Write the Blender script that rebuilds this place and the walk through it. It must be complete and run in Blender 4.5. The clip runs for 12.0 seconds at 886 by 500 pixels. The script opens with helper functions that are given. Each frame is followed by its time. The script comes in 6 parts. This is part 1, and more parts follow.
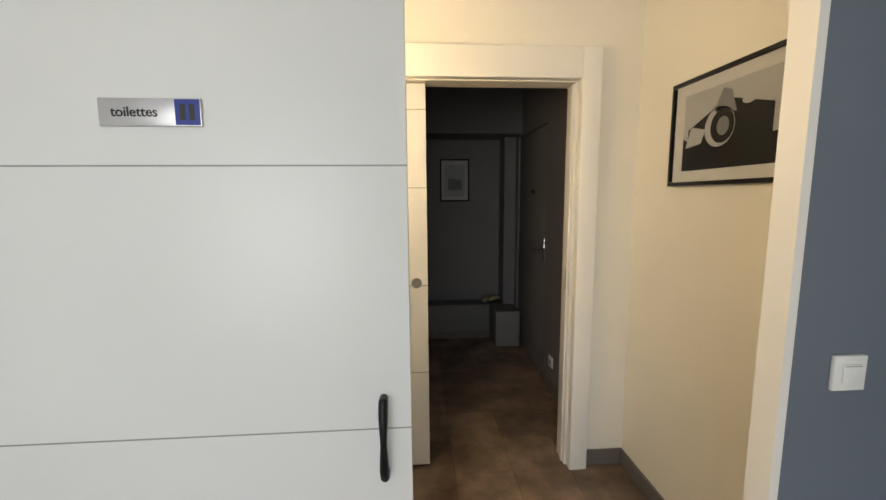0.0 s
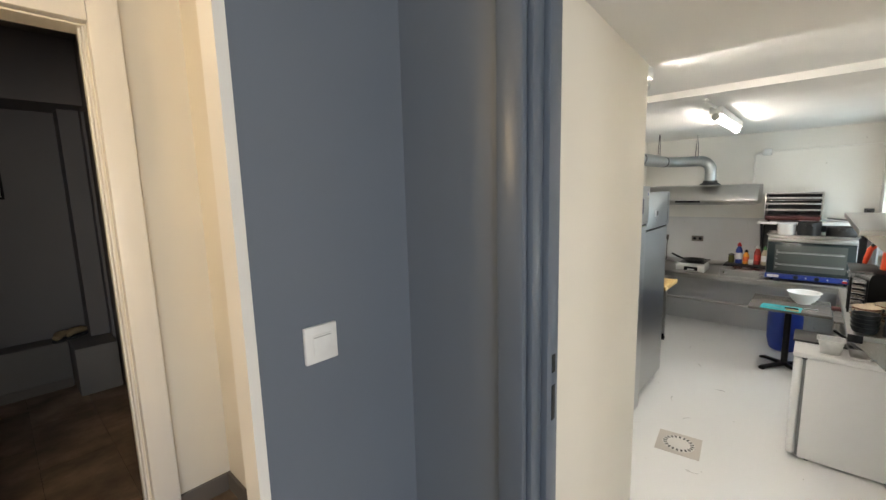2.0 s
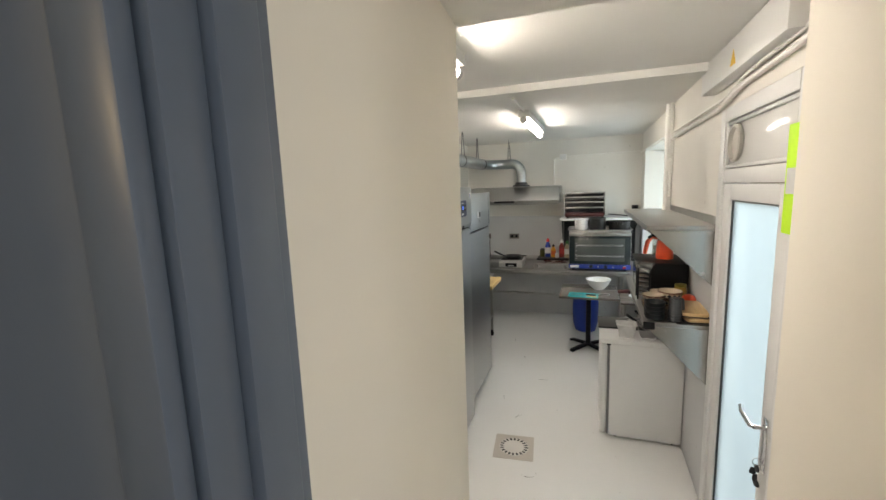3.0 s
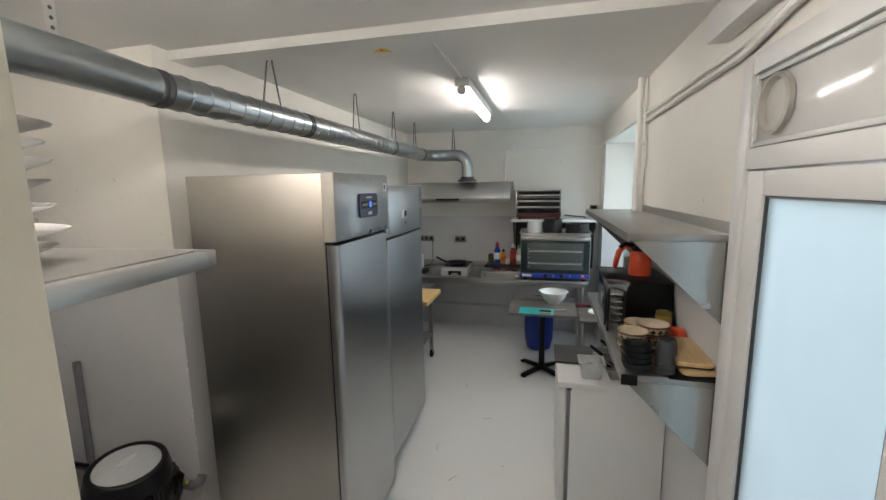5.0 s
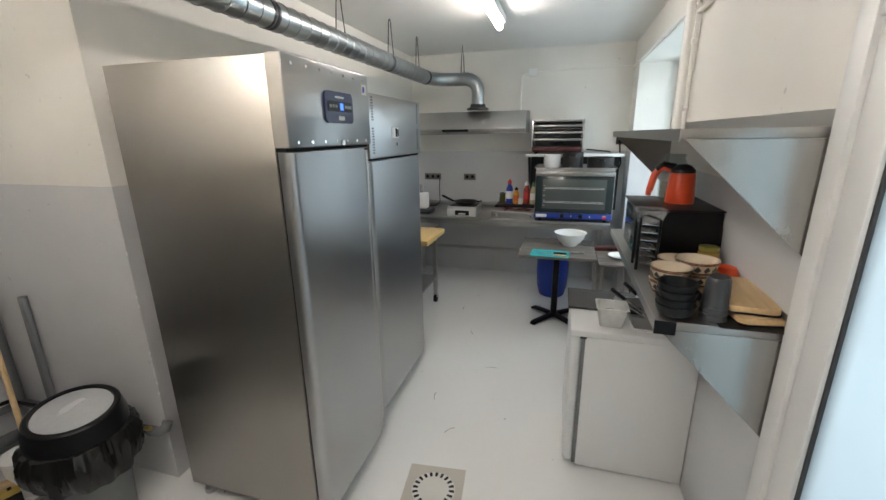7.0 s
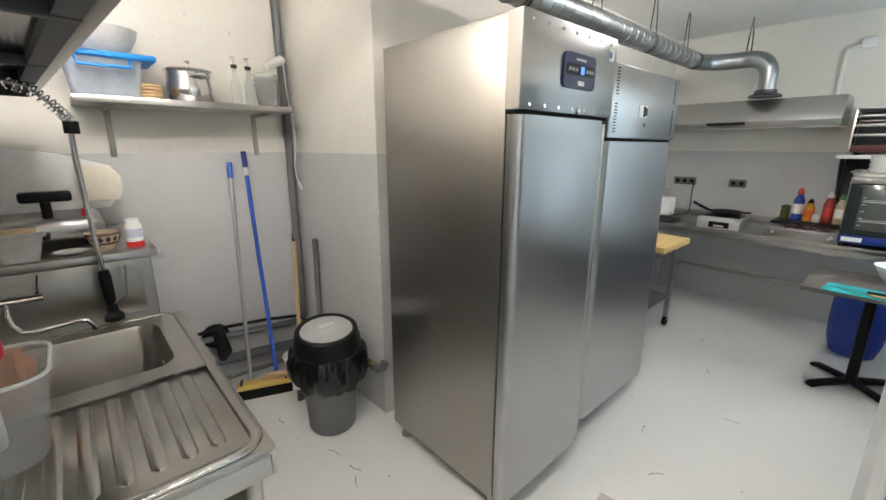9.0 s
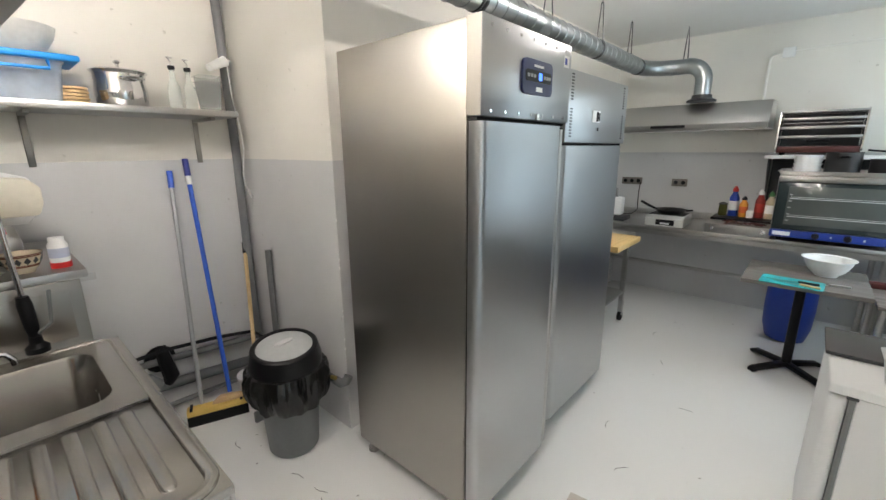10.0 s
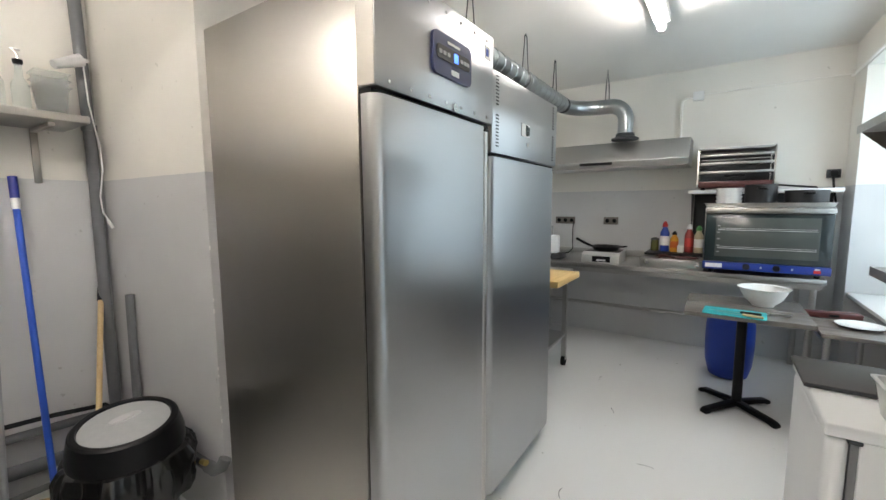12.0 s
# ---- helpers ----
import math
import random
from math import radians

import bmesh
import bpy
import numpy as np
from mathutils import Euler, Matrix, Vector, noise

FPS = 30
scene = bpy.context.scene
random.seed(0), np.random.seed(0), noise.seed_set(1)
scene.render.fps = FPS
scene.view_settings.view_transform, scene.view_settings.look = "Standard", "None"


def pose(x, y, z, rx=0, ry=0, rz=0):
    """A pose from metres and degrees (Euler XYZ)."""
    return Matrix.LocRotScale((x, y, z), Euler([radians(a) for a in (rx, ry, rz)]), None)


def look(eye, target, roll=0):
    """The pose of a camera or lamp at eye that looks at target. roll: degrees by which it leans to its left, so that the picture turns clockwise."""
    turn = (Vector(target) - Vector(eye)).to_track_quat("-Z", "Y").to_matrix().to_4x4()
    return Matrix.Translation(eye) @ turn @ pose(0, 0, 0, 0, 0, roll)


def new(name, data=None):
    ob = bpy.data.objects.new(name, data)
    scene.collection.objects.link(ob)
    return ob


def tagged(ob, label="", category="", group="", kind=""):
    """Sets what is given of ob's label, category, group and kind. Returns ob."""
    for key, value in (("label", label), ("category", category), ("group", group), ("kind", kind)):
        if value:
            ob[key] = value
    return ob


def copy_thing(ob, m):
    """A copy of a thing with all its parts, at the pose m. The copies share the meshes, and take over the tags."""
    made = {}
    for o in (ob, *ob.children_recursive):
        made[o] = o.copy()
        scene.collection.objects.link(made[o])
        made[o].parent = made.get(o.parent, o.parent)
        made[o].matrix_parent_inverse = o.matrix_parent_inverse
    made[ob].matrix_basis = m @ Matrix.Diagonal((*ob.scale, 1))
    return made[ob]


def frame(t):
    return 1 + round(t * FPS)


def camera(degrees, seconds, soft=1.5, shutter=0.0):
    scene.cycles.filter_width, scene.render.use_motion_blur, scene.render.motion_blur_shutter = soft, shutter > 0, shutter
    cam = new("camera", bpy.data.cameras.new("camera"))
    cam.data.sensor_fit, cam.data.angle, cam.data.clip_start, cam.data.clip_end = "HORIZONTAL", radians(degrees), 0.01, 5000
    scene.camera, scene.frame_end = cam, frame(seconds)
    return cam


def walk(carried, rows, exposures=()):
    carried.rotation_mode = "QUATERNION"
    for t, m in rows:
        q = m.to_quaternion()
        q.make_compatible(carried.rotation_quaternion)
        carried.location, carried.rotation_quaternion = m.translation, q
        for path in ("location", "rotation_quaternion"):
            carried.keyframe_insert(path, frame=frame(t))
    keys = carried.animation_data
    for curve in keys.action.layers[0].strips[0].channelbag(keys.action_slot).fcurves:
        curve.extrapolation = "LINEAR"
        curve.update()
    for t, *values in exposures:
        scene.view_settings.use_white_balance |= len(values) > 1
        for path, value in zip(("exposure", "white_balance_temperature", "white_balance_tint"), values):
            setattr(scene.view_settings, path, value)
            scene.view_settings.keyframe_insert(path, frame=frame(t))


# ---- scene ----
cam = camera(94.5, 12.0)
PATH = [
    (0, (0.265, 0.155, 1.478), (0.406, 2.134, 1.219), -0.4),
    (0.5, (0.218, 0.076, 1.48), (0.739, 1.989, 1.218), -0.8),
    (1, (0.294, 0.059, 1.461), (1.164, 1.84, 1.191), -1.4),
    (1.5, (0.502, 0.105, 1.443), (1.694, 1.684, 1.154), -1.7),
    (2, (0.767, 0.182, 1.404), (2.231, 1.515, 1.119), -1.5),
    (2.5, (1.033, 0.268, 1.386), (2.722, 1.299, 1.098), -1.9),
    (3, (1.262, 0.306, 1.39), (3.122, 0.981, 1.097), -2.1),
    (5, (2.196, 0.318, 1.328), (4.115, 0.793, 1.024), -0.9),
    (5.5, (2.347, 0.272, 1.319), (4.266, 0.746, 1.01), -0.9),
    (6, (2.43, 0.273, 1.236), (4.343, 0.738, 0.884), -0.8),
    (6.5, (2.514, 0.287, 1.183), (4.395, 0.753, 0.686), -0.6),
    (8.5, (2.696, 0.321, 0.971), (4.25, 1.478, 0.476), -0.0),
    (9, (2.695, 0.319, 0.967), (3.994, 1.76, 0.479), 0.1),
    (9.5, (2.667, 0.352, 0.984), (3.932, 1.823, 0.501), 0.0),
    (10, (2.708, 0.371, 0.985), (4.155, 1.665, 0.505), -0.4),
    (10.5, (2.778, 0.363, 0.986), (4.37, 1.469, 0.494), -0.3),
    (11, (2.87, 0.383, 0.947), (4.47, 1.484, 0.471), -0.3),
    (11.5, (3.01, 0.484, 0.803), (4.641, 1.589, 0.454), -0.3),
    (12, (3.064, 0.5, 0.797), (4.719, 1.601, 0.576), -0.3),
]
EXPOSURES = [(0, 0.62, 6950, 11), (1.0, 0.74, 7150, 12), (1.5, 0.75, 6450, 13), (2.0, 0.8, 7200, 14), (3.0, 0.42, 7350, 14), (5.0, 0.12, 6850, 14), (6.5, 0.3, 6800, 14), (8.5, 0.78, 6800, 13), (12.0, 0.8, 6750, 14)]
walk(cam, [(t, look(eye, target, roll)) for t, eye, target, roll in PATH], EXPOSURES)

# ---- light ----
TUBE_FAR, TUBE_NEAR, TUBE_ALCOVE, LAMP = 40.0, 54.0, 66.0, 54.0
world = bpy.data.worlds.new("sky")
scene.world = world
world.use_nodes = True
sky = world.node_tree.nodes.new("ShaderNodeTexSky")
sky.sky_type, sky.sun_disc = "NISHITA", False
sky.sun_elevation, sky.sun_rotation = radians(38), radians(200)
world.node_tree.links.new(sky.outputs[0], world.node_tree.nodes["Background"].inputs[0])
world.node_tree.nodes["Background"].inputs[1].default_value = 0.1
sun_lamp = bpy.data.lights.new("sun", "SUN")
sun_lamp.energy, sun_lamp.angle, sun_lamp.color = 2.0, radians(0.5), (1, 0.95, 0.88)
sun_ob = new("sun", sun_lamp)
sun_ob.matrix_basis = pose(0, 0, 6, 52, 0, 200)


def window_lamp(name, at, target, w, h, watts, col):
    la = bpy.data.lights.new(name, "AREA")
    la.shape, la.size, la.size_y, la.energy, la.color = "RECTANGLE", w, h, watts, col
    ob = new(name, la)
    ob.matrix_basis = look(at, target)
    return ob


DAY = (0.82, 0.92, 1.0)
window_lamp("daylight_glazed_door", (3.3, -2.2, 1.3), (3.45, 0.6, -0.1), 1.9, 2.0, 23, DAY)
window_lamp("daylight_far_window", (6.75, -2.6, 1.9), (6.45, 0.4, 0.2), 2.6, 2.2, 185, DAY)
window_lamp("daylight_hall_window", (-0.4, -2.28, 1.5), (-0.4, 0, 1.5), 1.9, 1.5, 33, DAY)

# ---- materials ----
def mat_base(name):
    m = bpy.data.materials.new(name)
    m.use_nodes = True
    nt = m.node_tree
    return m, nt, nt.nodes["Principled BSDF"]


def ramp(nt, fac, stops):
    r = nt.nodes.new("ShaderNodeValToRGB")
    while len(r.color_ramp.elements) < len(stops):
        r.color_ramp.elements.new(0.5)
    for e, (p, c) in zip(r.color_ramp.elements, stops):
        e.position, e.color = p, (*c, 1)
    nt.links.new(fac, r.inputs[0])
    return r.outputs[0]


def noise_tex(nt, scale, detail=4, rough=0.55, stretch=None, space="Object"):
    tc = nt.nodes.new("ShaderNodeTexCoord")
    mp = nt.nodes.new("ShaderNodeMapping")
    mp.inputs["Scale"].default_value = stretch or (1, 1, 1)
    n = nt.nodes.new("ShaderNodeTexNoise")
    n.inputs["Scale"].default_value, n.inputs["Detail"].default_value, n.inputs["Roughness"].default_value = scale, detail, rough
    if space == "World":
        g = nt.nodes.new("ShaderNodeNewGeometry")
        nt.links.new(g.outputs["Position"], mp.inputs["Vector"])
    else:
        nt.links.new(tc.outputs[space], mp.inputs["Vector"])
    nt.links.new(mp.outputs[0], n.inputs["Vector"])
    return n.outputs["Fac"]


def bump(nt, bsdf, height, strength, distance):
    b = nt.nodes.new("ShaderNodeBump")
    b.inputs["Strength"].default_value, b.inputs["Distance"].default_value = strength, distance
    nt.links.new(height, b.inputs["Height"])
    nt.links.new(b.outputs[0], bsdf.inputs["Normal"])


def shade(c, k):
    return tuple(min(1, v * k) for v in c)


def paint(name, col, rough=0.55, vary=0.06, grain=90, relief=0.08, blotch=1.7):
    """Painted or plastic surface: broad blotches, fine orange-peel grain."""
    m, nt, b = mat_base(name)
    big = noise_tex(nt, blotch, 2, 0.5, space="World")
    c = ramp(nt, big, [(0.3, shade(col, 1 - vary)), (0.7, shade(col, 1 + vary))])
    nt.links.new(c, b.inputs["Base Color"])
    rr = ramp(nt, noise_tex(nt, blotch * 4, 4, space="World"), [(0.25, (rough - 0.02,) * 3), (0.75, (rough + 0.03,) * 3)])
    nt.links.new(rr, b.inputs["Roughness"])
    bump(nt, b, noise_tex(nt, grain, 3), relief, 0.002)
    return m


def two_tone(name, low, high, line, rough=0.5):
    """Wall painted in two colours that meet at a level line."""
    m, nt, b = mat_base(name)
    g = nt.nodes.new("ShaderNodeNewGeometry")
    sx = nt.nodes.new("ShaderNodeSeparateXYZ")
    nt.links.new(g.outputs["Position"], sx.inputs[0])
    gt = nt.nodes.new("ShaderNodeMath")
    gt.operation = "GREATER_THAN"
    wob = nt.nodes.new("ShaderNodeMath")
    wob.operation = "MULTIPLY_ADD"
    nt.links.new(noise_tex(nt, 14, 3, space="World"), wob.inputs[0])
    wob.inputs[1].default_value, wob.inputs[2].default_value = 0.006, line - 0.003
    nt.links.new(sx.outputs["Z"], gt.inputs[0])
    nt.links.new(wob.outputs[0], gt.inputs[1])
    big = noise_tex(nt, 1.6, 2, 0.5, space="World")
    cl = ramp(nt, big, [(0.3, shade(low, 0.93)), (0.7, shade(low, 1.06))])
    ch = ramp(nt, big, [(0.3, shade(high, 0.95)), (0.7, shade(high, 1.03))])
    mx = nt.nodes.new("ShaderNodeMix")
    mx.data_type = "RGBA"
    nt.links.new(gt.outputs[0], mx.inputs["Factor"])
    nt.links.new(cl, mx.inputs[6])
    nt.links.new(ch, mx.inputs[7])
    spots = ramp(nt, noise_tex(nt, 22, 2, 0.5, space="World"), [(0.23, (0.55, 0.53, 0.5)), (0.27, (1, 1, 1))])
    mul = nt.nodes.new("ShaderNodeMix")
    mul.data_type, mul.blend_type = "RGBA", "MULTIPLY"
    mul.inputs["Factor"].default_value = 0.5
    nt.links.new(mx.outputs[2], mul.inputs[6])
    nt.links.new(spots, mul.inputs[7])
    nt.links.new(mul.outputs[2], b.inputs["Base Color"])
    b.inputs["Roughness"].default_value = rough
    bump(nt, b, noise_tex(nt, 35, 5, 0.6, space="World"), 0.12, 0.006)
    return m


def metal(name, col=(0.58, 0.56, 0.53), rough=0.28, stretch=(1, 1, 1), grain=60, relief=0.05, aniso=0.0, smear=2.2, spread=0.09):
    m, nt, b = mat_base(name)
    b.inputs["Metallic"].default_value = 1
    big = noise_tex(nt, smear, 1, 0.4, space="World")
    nt.links.new(ramp(nt, big, [(0.2, shade(col, 0.95)), (0.8, shade(col, 1.04))]), b.inputs["Base Color"])
    fine = noise_tex(nt, grain, 4, 0.6, stretch)
    mix = nt.nodes.new("ShaderNodeMath")
    mix.operation = "MULTIPLY_ADD"
    nt.links.new(fine, mix.inputs[0])
    mix.inputs[1].default_value = 0.5
    nt.links.new(big, mix.inputs[2])
    nt.links.new(ramp(nt, mix.outputs[0], [(0.3, (rough - spread * 0.6,) * 3), (1.2, (rough + spread * 0.6,) * 3)]), b.inputs["Roughness"])
    b.inputs["Anisotropic"].default_value = aniso
    if aniso:
        tg = nt.nodes.new("ShaderNodeTangent")
        tg.direction_type, tg.axis = "RADIAL", "Z"
        nt.links.new(tg.outputs[0], b.inputs["Tangent"])
    if relief:
        bump(nt, b, fine, relief, 0.001)
    return m


def plain(name, col, rough=0.4, metallic=0.0, emit=0.0, coat=0.0, spec=0.5):
    m, nt, b = mat_base(name)
    n = noise_tex(nt, 40, 3)
    nt.links.new(ramp(nt, n, [(0.3, shade(col, 0.96)), (0.7, shade(col, 1.03))]), b.inputs["Base Color"])
    b.inputs["Roughness"].default_value, b.inputs["Metallic"].default_value = rough, metallic
    b.inputs["Coat Weight"].default_value, b.inputs["Specular IOR Level"].default_value = coat, spec
    if emit:
        b.inputs["Emission Color"].default_value = (*col, 1)
        b.inputs["Emission Strength"].default_value = emit
    return m


def glassy(name, col=(1, 1, 1), rough=0.02, frost=0.0, alpha=0.25):
    """Clear plastic or glass: mostly see-through, with a glossy skin; frost adds milky scatter."""
    m, nt, b = mat_base(name)
    out = nt.nodes["Material Output"]
    tr = nt.nodes.new("ShaderNodeBsdfTransparent")
    tr.inputs[0].default_value = (*(max(0.9, v) for v in col), 1)
    b.inputs["Base Color"].default_value = (*col, 1)
    b.inputs["Roughness"].default_value = rough
    b.inputs["Transmission Weight"].default_value = 0.0
    mx = nt.nodes.new("ShaderNodeMixShader")
    n = noise_tex(nt, 12, 3)
    nt.links.new(ramp(nt, n, [(0.3, (alpha * 0.85,) * 3), (0.7, (min(1, alpha * 1.15),) * 3)]), mx.inputs[0])
    nt.links.new(tr.outputs[0], mx.inputs[1])
    if frost:
        tl = nt.nodes.new("ShaderNodeBsdfTranslucent")
        tl.inputs[0].default_value = (*col, 1)
        m2 = nt.nodes.new("ShaderNodeMixShader")
        m2.inputs[0].default_value = frost
        nt.links.new(b.outputs[0], m2.inputs[1])
        nt.links.new(tl.outputs[0], m2.inputs[2])
        nt.links.new(m2.outputs[0], mx.inputs[2])
    else:
        nt.links.new(b.outputs[0], mx.inputs[2])
    nt.links.new(mx.outputs[0], out.inputs[0])
    return m


def frosted(name, col, straight=0.3):
    """Satin window glass: scatters most of the daylight, lets a little straight through."""
    m, nt, b = mat_base(name)
    out = nt.nodes["Material Output"]
    tl = nt.nodes.new("ShaderNodeBsdfTranslucent")
    n = noise_tex(nt, 1.4, 3, space="World")
    nt.links.new(ramp(nt, n, [(0.3, shade(col, 0.92)), (0.7, shade(col, 1.04))]), tl.inputs[0])
    b.inputs["Base Color"].default_value = (*shade(col, 0.4), 1)
    b.inputs["Roughness"].default_value = 0.18
    mx = nt.nodes.new("ShaderNodeMixShader")
    mx.inputs[0].default_value = 0.85
    nt.links.new(b.outputs[0], mx.inputs[1])
    nt.links.new(tl.outputs[0], mx.inputs[2])
    tr = nt.nodes.new("ShaderNodeBsdfTransparent")
    m2 = nt.nodes.new("ShaderNodeMixShader")
    m2.inputs[0].default_value = straight
    nt.links.new(mx.outputs[0], m2.inputs[1])
    nt.links.new(tr.outputs[0], m2.inputs[2])
    nt.links.new(m2.outputs[0], out.inputs[0])
    return m


def steel_sheet(name, col, rough, aniso=0.85):
    """Vertically brushed sheet steel: long reflections and wiped smears."""
    m, nt, b = mat_base(name)
    b.inputs["Metallic"].default_value = 1
    big = noise_tex(nt, 1.3, 3, 0.5, space="World")
    nt.links.new(ramp(nt, big, [(0.25, shade(col, 0.93)), (0.75, shade(col, 1.06))]), b.inputs["Base Color"])
    smear = noise_tex(nt, 2.4, 3, 0.5, (1, 1, 2.2), "World")
    nt.links.new(ramp(nt, smear, [(0.3, (rough - 0.012,) * 3), (0.7, (rough + 0.016,) * 3)]), b.inputs["Roughness"])
    b.inputs["Anisotropic"].default_value = aniso
    g = nt.nodes.new("ShaderNodeNewGeometry")
    level = nt.nodes.new("ShaderNodeVectorMath")
    level.operation = "CROSS_PRODUCT"
    level.inputs[1].default_value = (0.0, 0.0, 1.0)
    nt.links.new(g.outputs["Normal"], level.inputs[0])
    nt.links.new(level.outputs[0], b.inputs["Tangent"])
    return m


def wood(name, a, c, rough=0.5, stretch=(1, 14, 14), scale=3):
    m, nt, b = mat_base(name)
    n = noise_tex(nt, scale, 6, 0.6, stretch)
    nt.links.new(ramp(nt, n, [(0.3, a), (0.7, c)]), b.inputs["Base Color"])
    b.inputs["Roughness"].default_value = rough
    bump(nt, b, n, 0.1, 0.002)
    return m


def stone_floor(name):
    m, nt, b = mat_base(name)
    n = noise_tex(nt, 3.2, 8, 0.62, space="World")
    c1 = ramp(nt, n, [(0.3, (0.072, 0.049, 0.036)), (0.5, (0.182, 0.130, 0.094)), (0.72, (0.351, 0.260, 0.189))])
    oi = nt.nodes.new("ShaderNodeObjectInfo")
    hsv = nt.nodes.new("ShaderNodeHueSaturation")
    mr = nt.nodes.new("ShaderNodeMapRange")
    mr.inputs[3].default_value, mr.inputs[4].default_value = 0.72, 1.25
    nt.links.new(oi.outputs["Random"], mr.inputs[0])
    nt.links.new(mr.outputs[0], hsv.inputs["Value"])
    nt.links.new(c1, hsv.inputs["Color"])
    nt.links.new(hsv.outputs[0], b.inputs["Base Color"])
    nt.links.new(ramp(nt, n, [(0.3, (0.5,) * 3), (0.7, (0.4,) * 3)]), b.inputs["Roughness"])
    bump(nt, b, noise_tex(nt, 40, 5, space="World"), 0.15, 0.003)
    return m


def epoxy_floor(name):
    """Pale grey floor paint: soft gloss, scuffs and small dark specks."""
    m, nt, b = mat_base(name)
    big = noise_tex(nt, 1.1, 1, 0.4, space="World")
    base = ramp(nt, big, [(0.2, (0.80, 0.80, 0.785)), (0.8, (0.85, 0.85, 0.835))])
    specks = ramp(nt, noise_tex(nt, 26, 2, 0.4, space="World"), [(0.21, (0.35, 0.33, 0.3)), (0.235, (1, 1, 1))])
    prev = base
    for layer in (specks,):
        mul = nt.nodes.new("ShaderNodeMix")
        mul.data_type, mul.blend_type = "RGBA", "MULTIPLY"
        mul.inputs["Factor"].default_value = 0.8
        nt.links.new(prev, mul.inputs[6])
        nt.links.new(layer, mul.inputs[7])
        prev = mul.outputs[2]
    nt.links.new(prev, b.inputs["Base Color"])
    nt.links.new(ramp(nt, big, [(0.2, (0.19,) * 3), (0.8, (0.245,) * 3)]), b.inputs["Roughness"])
    bump(nt, b, noise_tex(nt, 18, 4, space="World"), 0.03, 0.004)
    return m


WALL = two_tone("kitchen_wall_paint", (0.58, 0.58, 0.58), (0.77, 0.745, 0.69), 0.93)
CEIL = paint("ceiling_paint", (0.80, 0.79, 0.76), 0.7, 0.03)
CREAM = paint("cream_wall_paint", (0.78, 0.74, 0.66), 0.6, 0.03)
WHITE = paint("white_satin_paint", (0.72, 0.72, 0.71), 0.38, 0.025, 140, 0.03)
TRIM = paint("white_gloss_trim", (0.82, 0.80, 0.76), 0.32, 0.03, 60, 0.04)
BLUE = paint("blue_grey_wall_paint", (0.150, 0.176, 0.220), 0.5, 0.05)
BLUEGLOSS = paint("blue_grey_gloss_paint", (0.105, 0.133, 0.178), 0.36, 0.04, 160, 0.05)
GLOSSW = paint("white_lacquer", (0.66, 0.66, 0.645), 0.12, 0.02, 60, 0.01)
DARK = paint("charcoal_wall_paint", (0.172, 0.166, 0.176), 0.55, 0.05)
SKIRT = paint("grey_skirting", (0.14, 0.125, 0.115), 0.5, 0.06)
STONE = stone_floor("brown_stone_vinyl")
GROUT = paint("dark_joint", (0.03, 0.024, 0.02), 0.8, 0.1)
EPOXY = epoxy_floor("pale_epoxy_floor")
STEEL = metal("brushed_steel", (0.50, 0.49, 0.475), rough=0.33, stretch=(1, 1, 14), relief=0.0, spread=0.05)
STEELH = metal("brushed_steel_doors", (0.44, 0.445, 0.45), 0.29, (1, 1, 40), 40, 0.0, 0.75, 1.4, 0.02)
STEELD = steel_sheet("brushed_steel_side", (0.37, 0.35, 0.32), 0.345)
STEELT = metal("worn_steel_top", (0.40, 0.39, 0.375), 0.33, (1, 1, 1), 30, 0.0, 0, 5, 0.06)
SINKST = metal("worn_sink_steel", (0.42, 0.405, 0.385), 0.25, (1, 1, 1), 30, 0.0, 0, 6, 0.04)
CHROME = metal("chrome", (0.75, 0.75, 0.76), 0.09, relief=0, spread=0.04)
GALV = metal("galvanised_duct", (0.37, 0.40, 0.415), 0.30, (1, 1, 1), 25, 0.01, 0, 6, 0.02)
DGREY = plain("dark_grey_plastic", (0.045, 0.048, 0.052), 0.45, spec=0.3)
BLACK = plain("black_plastic", (0.008, 0.008, 0.009), 0.35, spec=0.2)
RUBBER = plain("black_rubber", (0.012, 0.012, 0.012), 0.75, spec=0.2)
GREYPL = plain("grey_plastic", (0.17, 0.175, 0.175), 0.5)
PVC = plain("grey_pvc_pipe", (0.14, 0.145, 0.15), 0.45)
WHITEPL = plain("white_plastic", (0.80, 0.80, 0.79), 0.35)
CREAMPL = plain("cream_plastic", (0.75, 0.70, 0.58), 0.4)
ORANGE = plain("orange_red_plastic", (0.70, 0.075, 0.02), 0.35)
RED = plain("red_plastic", (0.55, 0.02, 0.02), 0.35)
DRED = plain("dark_red_plastic", (0.075, 0.014, 0.012), 0.4)
BLUEPL = plain("blue_plastic", (0.012, 0.045, 0.32), 0.45)
BLUEBR = plain("blue_broom_plastic", (0.02, 0.09, 0.52), 0.35)
LBLUE = plain("bright_blue_plastic", (0.01, 0.30, 0.80), 0.4)
NAVY = plain("navy_panel", (0.018, 0.025, 0.09), 0.3)
OVENBLUE = plain("blue_enamel_panel", (0.01, 0.035, 0.25), 0.3)
TEAL = plain("turquoise_board", (0.01, 0.42, 0.45), 0.5)
YELLOW = plain("yellow_bristle_block", (0.75, 0.52, 0.14), 0.6)
LIME = plain("lime_sticker", (0.50, 0.85, 0.02), 0.5)
WARN = plain("yellow_warning", (0.80, 0.48, 0.02), 0.5)
